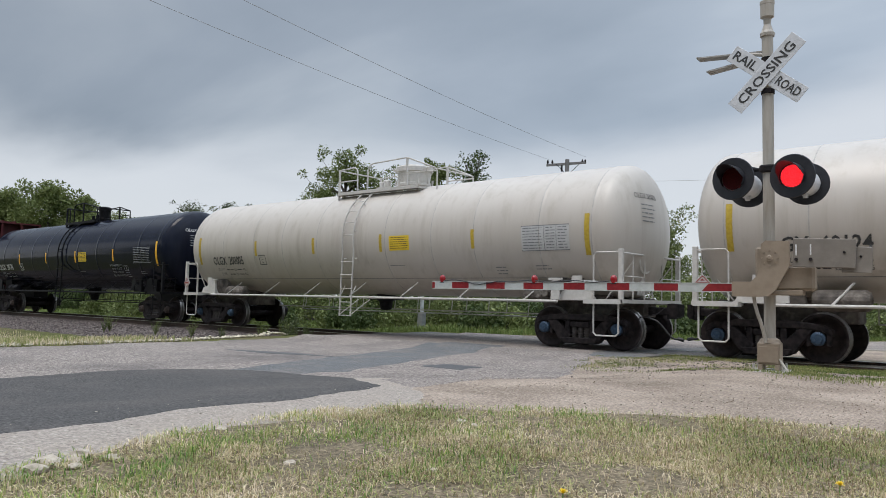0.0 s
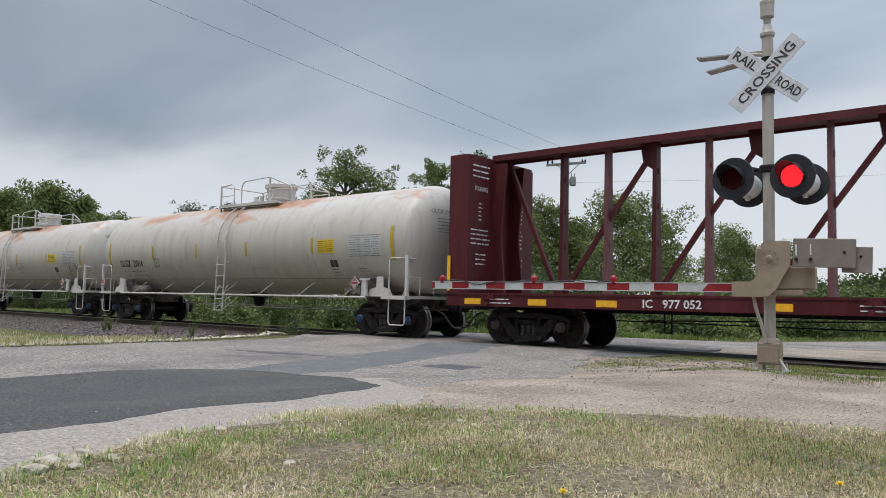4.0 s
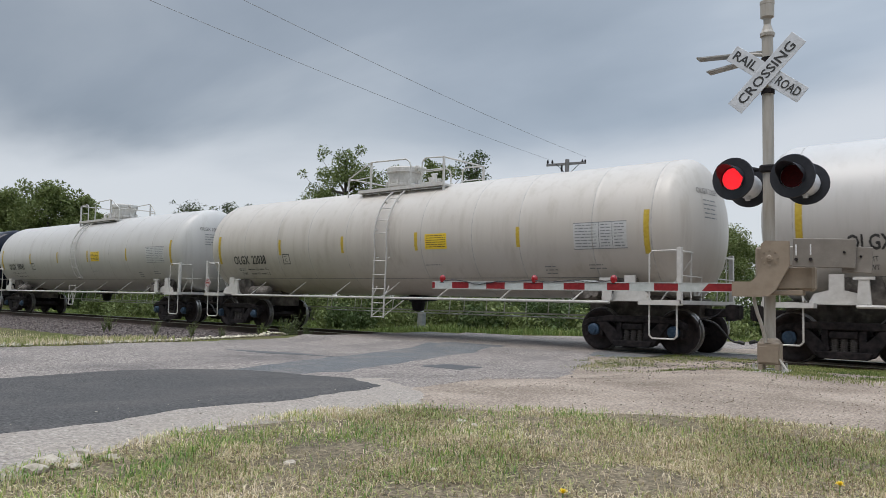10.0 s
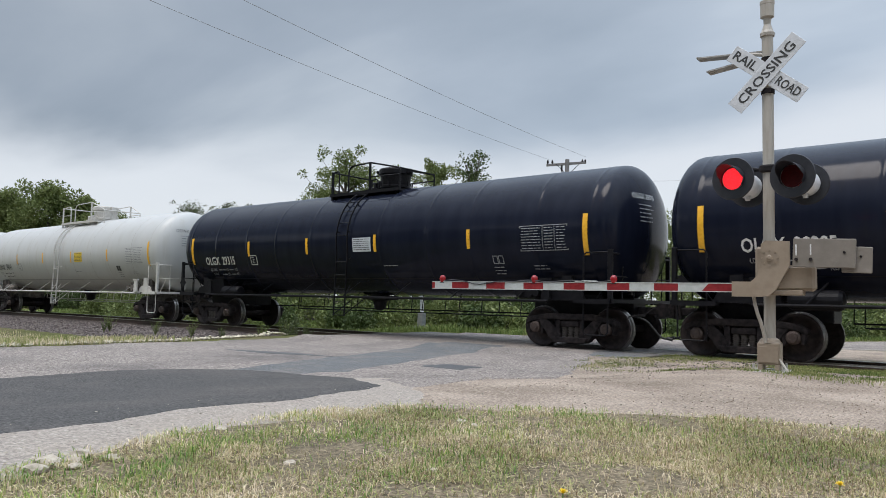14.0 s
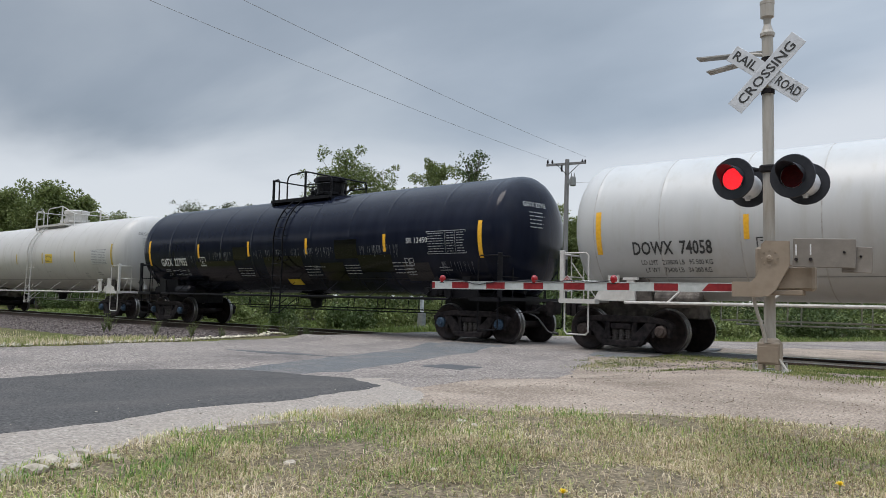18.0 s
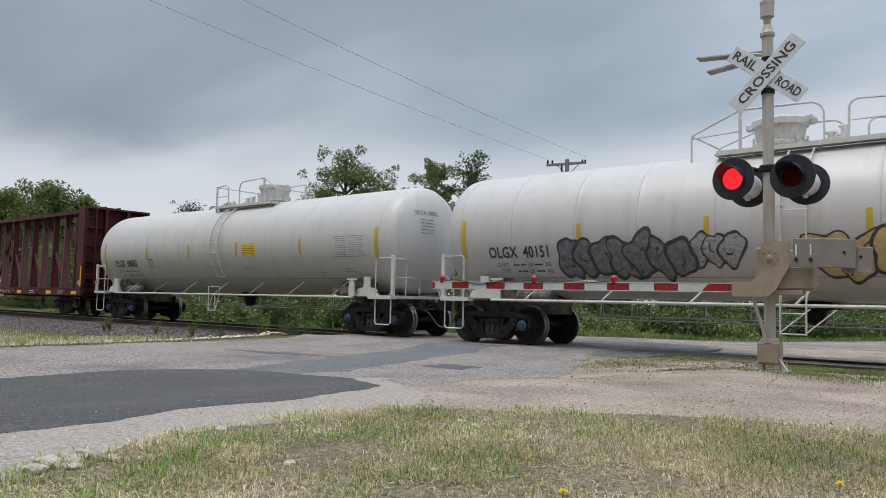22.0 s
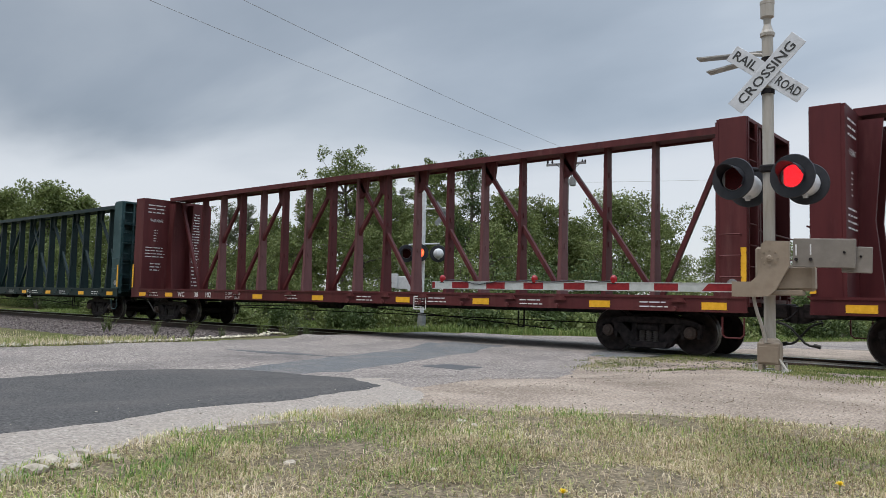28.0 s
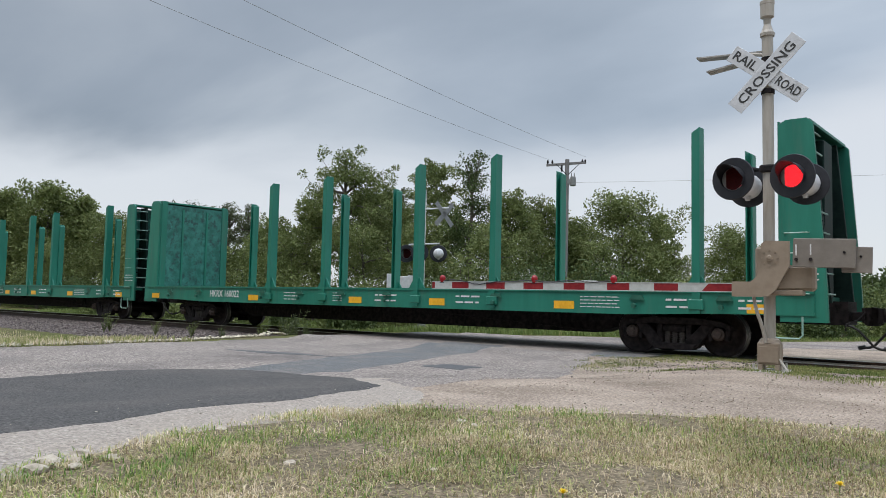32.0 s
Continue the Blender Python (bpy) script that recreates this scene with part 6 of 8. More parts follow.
def placard_face_mesh():
    bm = bmesh.new()
    for s, y in ((0.135, -0.014),):
        w = 0.022
        for a, b, c, d in ((-s, s, -s, -s + w), (-s, s, s - w, s), (-s, -s + w, -s, s), (s - w, s, -s, s)):
            m = pose(0, 0, 0, 0, 45, 0)
            bm.faces.new([bm.verts.new(m @ Vector(q)) for q in ((a, y, c), (b, y, c), (b, y, d), (a, y, d))])
        bm.faces.new([bm.verts.new(q) for q in ((-0.12, y, -0.035), (0.12, y, -0.035), (0.12, y, 0.035), (-0.12, y, 0.035))])
        bm.faces.new([bm.verts.new(q) for q in ((-0.05, y, 0.07), (0.05, y, 0.07), (0, y, 0.13))])
    return bm


def outlet_mesh():
    bm = bmesh.new()
    lathe(bm, [(0.28, 1.15), (0.28, 0.98), (0.2, 0.93), (0.16, 0.72), (0.08, 0.68)], 16, "Z")
    box(bm, -0.5, 0.5, -0.25, 0.25, 0.98, 1.1, 0.02)
    return bm


def paint_white(name, c1, c2, grime, at=(0.55, 0.85), rust=None, rust_at=(0.545, 0.66)):
    m = mat(name, c1, c2, 0.8, 0.38, stretch=(2.6, 2.6, 0.16), spread=(0.25, 0.7), c3=grime, c3scale=1.5, c3at=at, rvar=0.08)
    if rust:
        n, ln = m.node_tree.nodes, m.node_tree.links
        b = n["Principled BSDF"]
        old = b.inputs["Base Color"].links[0].from_socket
        tc = n.new("ShaderNodeTexCoord")
        no = n.new("ShaderNodeTexNoise"); no.inputs["Scale"].default_value, no.inputs["Detail"].default_value = 0.75, 9
        no.inputs["Roughness"].default_value = 0.62
        mr = n.new("ShaderNodeMapping"); mr.inputs["Scale"].default_value = (0.55, 0.8, 1.9)
        ln.new(tc.outputs["Object"], mr.inputs[0]); ln.new(mr.outputs[0], no.inputs["Vector"])
        sep = n.new("ShaderNodeSeparateXYZ"); ln.new(tc.outputs["Object"], sep.inputs[0])
        z = n.new("ShaderNodeMapRange"); z.inputs["From Min"].default_value, z.inputs["From Max"].default_value = 2.6, 3.9
        z.inputs["To Min"].default_value, z.inputs["To Max"].default_value = -0.14, 0.06
        ln.new(sep.outputs["Z"], z.inputs["Value"])
        ad = n.new("ShaderNodeMath"); ad.operation = "ADD"
        ln.new(no.outputs["Fac"], ad.inputs[0]); ln.new(z.outputs[0], ad.inputs[1])
        r = n.new("ShaderNodeMapRange"); r.inputs["From Min"].default_value, r.inputs["From Max"].default_value = rust_at
        r.inputs["To Max"].default_value = 0.85
        ln.new(ad.outputs[0], r.inputs["Value"])
        mx = n.new("ShaderNodeMix"); mx.data_type = "RGBA"; mx.inputs["B"].default_value = (*rust, 1)
        ln.new(r.outputs[0], mx.inputs["Factor"]); ln.new(old, mx.inputs["A"])
        ln.new(mx.outputs["Result"], b.inputs["Base Color"])
    return m


M_SEAM = mat("weld_seam_grime", (0.30, 0.285, 0.26), (0.46, 0.44, 0.41), 6, 0.7)
P_WHITE = paint_white("paint_white_clean", (0.442, 0.424, 0.398), (0.485, 0.467, 0.44), (0.36, 0.335, 0.30), (0.52, 0.9))
P_CREAM = paint_white("paint_cream_dirty", (0.455, 0.415, 0.365), (0.495, 0.457, 0.408), (0.35, 0.305, 0.25), (0.5, 0.88))
P_RUST = paint_white("paint_cream_rusty", (0.45, 0.412, 0.362), (0.505, 0.468, 0.418), (0.35, 0.305, 0.25), (0.5, 0.8), rust=(0.40, 0.17, 0.065))
P_PALE = paint_white("paint_pale_grey", (0.43, 0.432, 0.42), (0.475, 0.475, 0.46), (0.38, 0.36, 0.32), (0.52, 0.9))
P_FIT = mat("paint_white_fittings", (0.47, 0.45, 0.415), (0.57, 0.55, 0.515), 8, 0.5, bump=0.05, c3=(0.35, 0.31, 0.27), c3scale=4, c3at=(0.6, 0.75))
P_BLACK = mat("paint_black_gloss", (0.0068, 0.0088, 0.0175), (0.0115, 0.0140, 0.0245), 1.3, 0.14, bump=0.08, bscale=1.3, stretch=(2.2, 2.2, 0.2), c3=(0.014, 0.015, 0.019), c3scale=2.0, c3at=(0.58, 0.85), rvar=0.05, spec=0.13)
P_BLACKPATCH = mat("paint_black_fresh", (0.002, 0.002, 0.003), (0.004, 0.004, 0.005), 4, 0.15, spec=0.4)
P_BLACKFIT = mat("paint_black_fittings", (0.0035, 0.0036, 0.0055), (0.011, 0.0105, 0.012), 8, 0.5, bump=0.05, spec=0.15)
# grimy underframe, with the shade below the tank put into its colour
M_GRIMESHADE = mat("grimy_shaded_underframe", (0.055, 0.048, 0.043), (0.17, 0.15, 0.13), 5, 0.75, bump=0.1, c3=(0.30, 0.275, 0.245), c3scale=2.5, c3at=(0.58, 0.75), spec=0.2)
M_PANELPALE = mat("panel_pale", (0.46, 0.458, 0.445), (0.53, 0.528, 0.515), 8, 0.5)
M_PLACARD = mat("placard_white", (0.40, 0.39, 0.38), (0.52, 0.51, 0.50), 10, 0.5)
M_PLACRED = mat("placard_red", (0.24, 0.03, 0.024), (0.34, 0.055, 0.04), 12, 0.5)
M_RUNS = mat("scratched_paint", (0.05, 0.055, 0.065), (0.16, 0.165, 0.18), 14, 0.6)
M_SPRAY = mat("spray_black", (0.02, 0.02, 0.022), (0.06, 0.06, 0.06), 15, 0.5)
M_SPRAYGREY = mat("spray_silver", (0.085, 0.09, 0.095), (0.20, 0.205, 0.21), 9, 0.5)
M_SPRAYOCHRE = mat("spray_ochre", (0.42, 0.29, 0.10), (0.55, 0.43, 0.22), 7, 0.55)


def squiggle(x0, x1, z0, z1, loops, w, seed):
    """Quick sprayed strokes side by side, without letters."""
    rng = random.Random(seed)
    bm = bmesh.new()
    cell = (x1 - x0) / loops
    for i in range(loops):
        for _ in range(3):
            p, q = [Vector((x0 + cell * (i + rng.uniform(-0.15, 1.15)), z0 + (z1 - z0) * f)) for f in (rng.uniform(0.0, 0.45), rng.uniform(0.5, 1.0))]
            if rng.random() < 0.35:
                q.y = p.y + rng.uniform(-0.1, 0.1) * (z1 - z0)
                q.x = p.x + cell * rng.uniform(0.5, 1.2)
            mid = (p + q) / 2 + Vector((rng.uniform(-0.5, 0.5) * cell, rng.uniform(-0.3, 0.3) * (z1 - z0)))
            pts = [p * (1 - f) ** 2 + mid * 2 * f * (1 - f) + q * f * f for f in [k / 7 for k in range(8)]]
            ww = w * rng.uniform(0.5, 1.0)
            for c, d in zip(pts, pts[1:]):
                v = d - c
                t = Vector((-v.y, v.x)).normalized() * ww / 2
                bm.faces.new([bm.verts.new((e.x, 0, e.y)) for e in (c - t, d - t, d + t, c + t)])
    return bm


def bubble(cx, cz, rx, rz, lean, seed):
    """Outline of one fat rounded sprayed shape."""
    rng = random.Random(seed)
    b = [rng.uniform(-0.16, 0.16) for _ in range(4)]
    ph = [rng.uniform(0, 6.28) for _ in range(4)]
    pts = []
    for i in range(40):
        a = 2 * math.pi * i / 40
        r = 1 + b[0] * math.cos(2 * a + ph[0]) + b[1] * math.cos(3 * a + ph[1]) + b[2] * math.cos(4 * a + ph[2]) + 0.4 * b[3] * math.cos(7 * a + ph[3])
        z = rz * r * math.sin(a)
        pts.append((cx + rx * r * math.cos(a) + lean * z, cz + z))
    return pts


def bubble_fill(pts):
    """The shape filled in level strips, so that it can follow the shell."""
    bm = bmesh.new()
    n = len(pts)
    cx, cz = sum(p[0] for p in pts) / n, sum(p[1] for p in pts) / n
    rings = [[bm.verts.new((cx + (x - cx) * f, 0, cz + (z - cz) * f)) for x, z in pts] for f in (0.02, 0.35, 0.7, 1.0)]
    for p, q in zip(rings, rings[1:]):
        for i in range(n):
            bm.faces.new((p[i], p[(i + 1) % n], q[(i + 1) % n], q[i]))
    bm.faces.new(rings[0])
    return bm


def bubble_line(pts, w, seed):
    """A sprayed line round the shape, of uneven width, with an inner hook."""
    rng = random.Random(seed)
    bm = bmesh.new()
    n = len(pts)
    cx, cz = sum(p[0] for p in pts) / n, sum(p[1] for p in pts) / n
    ww = [w * rng.uniform(0.55, 1.3) for _ in range(8)]
    wid = [ww[i * 8 // n] * (1 - (i * 8 / n) % 1) + ww[(i * 8 // n + 1) % 8] * ((i * 8 / n) % 1) for i in range(n)]
    outer = [bm.verts.new((cx + (x - cx) * (1 + wid[i] / math.hypot(x - cx, z - cz)), 0, cz + (z - cz) * (1 + wid[i] / math.hypot(x - cx, z - cz)))) for i, (x, z) in enumerate(pts)]
    inner = [bm.verts.new((x, 0, z)) for x, z in pts]
    for i in range(n):
        bm.faces.new((inner[i], inner[(i + 1) % n], outer[(i + 1) % n], outer[i]))
    i0, k = rng.randrange(n), n // 3
    prev = None
    for j in range(k):
        x, z = pts[(i0 + j) % n]
        f = 0.62 - 0.45 * j / k
        q = (bm.verts.new((cx + (x - cx) * f, 0, cz + (z - cz) * f)), bm.verts.new((cx + (x - cx) * (f - 0.14), 0, cz + (z - cz) * (f - 0.14))))
        if prev:
            bm.faces.new((prev[0], prev[1], q[1], q[0]))
        prev = q
    return bm


def mural(car, x0, x1, z0, z1, k, fill, seed, w):
    """A row of overlapping sprayed shapes."""
    rng = random.Random(seed)
    for i in range(k):
        cx = x0 + (x1 - x0) * (i + 0.5) / k
        pts = bubble(cx, (z0 + z1) / 2 + rng.uniform(-0.05, 0.05), (x1 - x0) / k * rng.uniform(0.55, 0.75), (z1 - z0) / 2 * rng.uniform(0.75, 0.95), rng.uniform(-0.3, 0.3), seed * 31 + i)
        g = part("graffiti", on_tank(bubble_fill(pts), 0.008 + 0.0032 * i), fill, car, "sprayed graffiti shape")
        part("graffiti_line", on_tank(bubble_line(pts, w, seed * 17 + i), 0.0096 + 0.0032 * i), M_SPRAY, g)


def tank_car(x, paint, mark, black=False, half=7.42, flip=False, cap=None, label="", notice=1.84, pale=False, dome=0.82, weights=None, third=0.16):
    car = new("tank_car")
    car.matrix_basis = pose(x, TRACK_Y, 0)
    fit = P_BLACKFIT if black else P_FIT
    ink = M_INKWHITE if black else M_INKDARK
    small = M_INKFADED if black else M_INKGREY
    cap = cap or M_CAP
    shell = half + 0.32
    tk = part("tank", shared("tank%.2f" % shell, lambda: tank_mesh(shell), True), paint, car)
    if len(tk.data.materials) == 1:
        tk.data.materials.append(M_SEAM)
        for p in tk.data.polygons:
            if all(math.hypot(tk.data.vertices[v].co.y, tk.data.vertices[v].co.z - TANK_Z) > TANK_R + 0.004 for v in p.vertices):
                p.material_index = 1
    if black:
        tk.material_slots[1].link = "OBJECT"
        tk.material_slots[1].material = paint
    split = " 100" in mark
    part("ladder", shared("ladder%d" % split, lambda: ladder_mesh(split)), fit, car, at=pose(0.06 if split else 0.0, 0, 0))
    if split:
        part("stirrup", shared("stirrup", stirrup_frame_mesh), fit, car, at=pose(0.06, 0, 0))
    m = pose(0.35, 0, 0, 0, 0, 180) if flip else pose(0, 0, 0)
    if black:
        part("walkway", shared("platform_short", short_platform_mesh), fit, car)
        part("railing", shared("railing_short", short_railing_mesh), fit, car)
        mw = part("manway", shared("manway", manway_mesh, False), fit, car, "small round manway dome", at=pose(0.5, 0, 0) @ Matrix.Diagonal((dome, dome, 1, 1)))
    else:
        rails = (-0.94, -0.26, 0.35, 1.68, 2.23) if split else (-1.18, -0.42, -0.02, 1.48, 2.48)
        part("walkway", shared("platform%d" % split, lambda: platform_mesh(rails[0], rails[3] + 0.45)), fit, car, at=m)
        part("railing", shared("railing%d" % split, lambda: railing_mesh(*rails)), fit, car, at=m)
        mw = part("manway", shared("manway", manway_mesh, False), fit, car, "round manway dome", at=m @ pose(1.13 if split else 0.98, 0, 0) @ Matrix.Diagonal((0.88, 0.88, 1, 1)))
    part("hinge", shared("manwayhinge", manway_hinge_mesh), fit, mw)
    part("valve", shared("valves", valves_mesh), fit, car, at=m @ pose(-0.05, 0, 0))
    for s in (-1, 1):
        part("side_pipe", shared("sidepipe", lambda: side_pipe_mesh(6.6, 6.6)), fit, car, at=pose(0, 0, 0, 0, 0, 0 if s < 0 else 180))
    part("brake_pipe", shared("lowrail", lambda: low_rail_mesh(5.3)), fit if not black else P_BLACKFIT, car, at=pose(0, 0.35, 0.72))
    part("brake_pipe", shared("lowrail", lambda: low_rail_mesh(5.3)), fit, car, at=pose(0, 1.35, 0.62))
    part("bottom_outlet", shared("outlet", outlet_mesh), P_BLACKFIT, car)
    for s in (-1, 1):
        em = pose(0, 0, 0, 0, 0, 0 if s > 0 else 180)
        part("draft_sill", shared("stubsill", stub_sill_mesh), P_BLACKFIT if black else M_GRIMESHADE, car, at=em)
        part("end_deck", shared("enddeck", end_deck_mesh), fit, car, at=em)
        part("cross_rail", shared("crossrail", cross_rail_mesh), fit, car, at=em)
        part("end_frame", shared("endframe", end_frame_mesh), fit, car, at=em)
        for y in (-1.28, 1.28):
            part("saddle_plate", shared("saddleplate", saddle_plate_mesh), fit, car, at=pose(s * 6.95, y, 1.10))
        for y in (-1.46, 1.46):
            part("handrail", shared("hoop", hoop_mesh), fit, car, at=em @ pose(0, y, 0))
            part("corner_post", shared("cornerpost", corner_post_mesh), fit, car, at=em @ pose(0, y, 0))
            part("step", shared("step", step_mesh), fit, car, at=em @ pose(0, y, 0))
        for y in (-1.42, 1.42):
            part("bracket", shared("bracket", bracket_mesh), fit, car, at=pose(s * 6.5, y, 1.08))
    part("brake_wheel", shared("brakewheel", brake_wheel_mesh), fit, car, at=pose(8.1, -0.35, 1.95))
    part("brake_valve", shared("brakevalve", brake_valve_mesh), P_BLACKFIT if black else M_GRIMESHADE, car, at=pose(5.9, -1.1, 1.08))
    part("air_reservoir", shared("reservoir", reservoir_mesh), P_BLACKFIT if black else M_GRIMESHADE, car, at=pose(-5.6, -1.15, 1.14))
    for px in ((6.25, -7.9) if paint is P_RUST or black else (-7.9,)):
        pl = part("placard", shared("placard", placard_mesh), P_BLACKFIT if black else M_PLACARD, car, "dark diamond placard holder" if black else "diamond hazard placard", at=pose(px, -1.56, 1.42) @ Matrix.Scale(0.85, 4))
        if not black:
            part("placard_print", shared("placardface", placard_face_mesh), M_PLACRED, pl)
    # reflective strips along the shell
    yl = M_AMBER if (black or pale) else M_YELLOW
    for sx in (-half, half):
        part("reflector", shared("stripe_end", lambda: on_tank(patch(-0.06, 0.06, 2.03, 2.92, 10), 0.006)), yl, car, at=pose(sx, 0, 0))
    for f in (-0.58, -0.21, third, 0.58):
        part("reflector", shared("stripe", lambda: on_tank(patch(-0.05, 0.05, 2.25, 2.71, 6), 0.006)), yl, car, at=pose(f * half, 0, 0))
    # yellow notice, data panel and stencils
    sx = notice
    if sx is not None:
        sg = part("notice", shared("notice", lambda: on_tank(patch(-0.35, 0.35, 2.27, 2.65, 6), 0.006)), M_PANELGREY if mark.endswith("29315") else M_SIGN, car, "printed notice panel", at=pose(sx, 0, 0))
        part("notice_print", shared("noticeprint", lambda: on_tank(bars(-0.31, 0.31, 2.30, 2.63, 6, 5, 0.97), 0.011)), M_INKDARK, sg)
    # the jacket's lower joint
    part("belly_seam", shared("bellyseam", lambda: on_tank(patch(-6.6, 6.6, 1.555, 1.567, 1), 0.004)), P_BLACKFIT if black else M_INKGREY, car)
    if not black:
        part("panel_ground", shared("panelground", lambda: on_tank(patch(-0.62, 0.62, 2.15, 2.72, 6), 0.004)), M_PANELPALE, car, "pale panel under the printed lines", at=pose(half - 1.05, 0, 0))
    dp = part("data_panel", shared("dataframe", lambda: on_tank(join(outline(-0.62, 0.62, 2.15, 2.72, 0.015), patch(-0.02, -0.008, 2.15, 2.72, 6), patch(0.29, 0.30, 2.15, 2.72, 6), bars(-0.58, -0.06, 2.18, 2.69, 8, 8, 0.9), bars(0.03, 0.26, 2.18, 2.69, 8, 9, 0.8), bars(0.34, 0.58, 2.18, 2.69, 8, 10, 0.8)), 0.008)), small, car, "panel of small printed lines", at=pose(half - 1.05, 0, 0))
    t = text_mesh(mark.replace(" ", "  "), 0.36, bold=0.007)
    wd = max(v.co.x for v in t.verts) - min(v.co.x for v in t.verts)
    for v in t.verts:
        v.co = Vector((v.co.x * 1.62 / wd, 0, v.co.z * 1.0 + 2.12))
    part("car_marking", on_tank(t, 0.012), ink, car, "stencilled reporting mark", at=pose(-half + 1.55, 0, 0))
    if weights:
        for q, body in enumerate(weights):
            part("weight_print", on_tank(words(body, 0.135, 1.45 - 0.1 * q, 0.06 - 0.0 * q, 1.85 - 0.15 * q), 0.009), ink, car, at=pose(-half + 1.55, 0, 0))
    else:
        part("weight_print", shared("weights", lambda: on_tank(join(
            words("LD LMT", 0.125, 0.34, -0.52, 1.85), bars(-0.22, 0.12, 1.80, 1.90, 1, 3, 1.0), words("LB", 0.125, 0.11, 0.24, 1.85), bars(0.36, 0.58, 1.80, 1.90, 1, 5, 1.0), words("KG", 0.125, 0.13, 0.72, 1.85),
            words("LT WT", 0.125, 0.27, -0.48, 1.71), bars(-0.14, 0.12, 1.66, 1.76, 1, 4, 1.0), words("LB", 0.125, 0.11, 0.24, 1.71), bars(0.36, 0.58, 1.66, 1.76, 1, 6, 1.0), words("KG", 0.125, 0.13, 0.72, 1.71)), 0.009)), small if black else ink, car, at=pose(-half + 1.55, 0, 0))
    pm = part("plate_mark", shared("platemark", lambda: on_tank(outline(-0.16, 0.16, 1.98, 2.28, 0.022), 0.01)), ink, car, at=pose(-half + 3.35, 0, 0))
    part("letter", shared("letter_c", lambda: on_tank(join(lift_z(text_mesh("C", 0.17), 2.09), bars(-0.09, 0.09, 2.19, 2.24, 1, 2)), 0.012)), ink, pm)
    for xx, z0, z1, rws, w in ((half - 2.35, 1.62, 1.84, 3, 0.16), (1.7, 1.85, 1.92, 1, 0.3), (half - 1.2, 1.72, 1.86, 2, 0.2)):
        key = "smallprint%.2f%.2f" % (z0, w)
        part("small_print", shared(key, lambda: on_tank(bars(-w, w, z0, z1, rws, 6), 0.009)), small, car, at=pose(xx, 0, 0))
    if black or pale or paint is P_RUST:
        for q in (-0.14, 0.02):
            part("sticker", shared("sticker%d" % black, lambda: on_tank(outline(0, 0.14, 1.88, 2.07, 0.018) if black else patch(0, 0.14, 1.88, 2.07, 3), 0.0105)), M_INKFADED if black else M_INKDARK, car, "small square sticker", at=pose(half - 2.35 + q, 0, 0))
    # the mark is repeated on the end head
    for nm, e in (("end_mark", words(mark, 0.17, 0.8, 0, 3.34)), ("end_print", bars(-0.25, 0.3, 2.75, 3.2, 5, 9, 0.7))):
        for v in e.verts:
            y, z = v.co.x - 0.42, v.co.z
            rr = math.hypot(y, z - TANK_Z) / TANK_R
            v.co = Vector((shell + 0.62 * math.sqrt(max(0, 1 - rr * rr)) + 0.012, y, z))
        part(nm, e, ink if nm == "end_mark" else small, car)
    add_truck(car, -6.9, cap)
    add_truck(car, 6.9, cap)
    ends(car, 8.05)
    return tagged(car, label, "tank car", "freight cars of the passing train")


def words(body, size, wide, x, z):
    """Flat letters in x and z, as wide as given."""
    t = text_mesh(body, size)
    w = max(v.co.x for v in t.verts) - min(v.co.x for v in t.verts)
    for v in t.verts:
        v.co = Vector((x + v.co.x * wide / w, 0, v.co.z + z))
    return t


def drips(x0, x1, z, longest, k, seed):
    """Thin vertical runs of old paint."""
    rng = random.Random(seed)
    bm = bmesh.new()
    for i in range(k):
        x, l, w = rng.uniform(x0, x1), longest * rng.uniform(0.3, 1.0), rng.uniform(0.006, 0.018)
        rows = [[bm.verts.new((x + s * w / 2 * (1 - 0.6 * j / 3), 0, z + rng.uniform(-0.02, 0.02) * (j == 0) - l * j / 3)) for s in (-1, 1)] for j in range(4)]
        for p, q in zip(rows, rows[1:]):
            bm.faces.new((p[0], p[1], q[1], q[0]))
    return bm


def lift_z(bm, z):
    for v in bm.verts:
        v.co.z += z
    return bm


def graffiti(car, x0, x1, z0, z1, loops, seed, w=0.05):
    return part("graffiti", on_tank(squiggle(x0, x1, z0, z1, loops, w, seed), 0.014), M_SPRAY, car, "sprayed graffiti scrawl")


# ---- lumber cars with a centre beam ----
def cb_deck_mesh():
    bm = bmesh.new()
    box(bm, -11.2, 11.2, -1.40, 1.40, 1.08, 1.15)
    for i in range(15):
        x = -10.5 + i * 1.5
        prism(bm, [(x - 0.06, 0.89), (x + 0.06, 0.89), (x + 0.06, 1.08), (x - 0.06, 1.08)], -1.38, 1.38)
    return bm


def centre_sill_mesh():
    bm = bmesh.new()
    box(bm, -11.6, 11.6, -0.34, 0.34, 0.80, 1.075, 0.02)
    return bm


def cb_sill_mesh():
    bm = bmesh.new()
    extrude_x(bm, [(-1.36, 0.885), (-1.47, 0.885), (-1.47, 0.91), (-1.45, 0.91), (-1.45, 1.15), (-1.47, 1.15), (-1.47, 1.20), (-1.38, 1.20), (-1.38, 1.16), (-1.41, 1.15), (-1.41, 0.91), (-1.36, 0.91)], -11.2, 11.2)
    return bm


def pocket_mesh():
    bm = bmesh.new()
    prism(bm, [(-0.16, 0.0), (0.16, 0.0), (0.10, 0.09), (-0.10, 0.09)], -0.05, 0.02)
    tube(bm, (-0.05, -0.05, -0.12), (-0.05, -0.11, -0.12), 0.05, 8)
    return bm


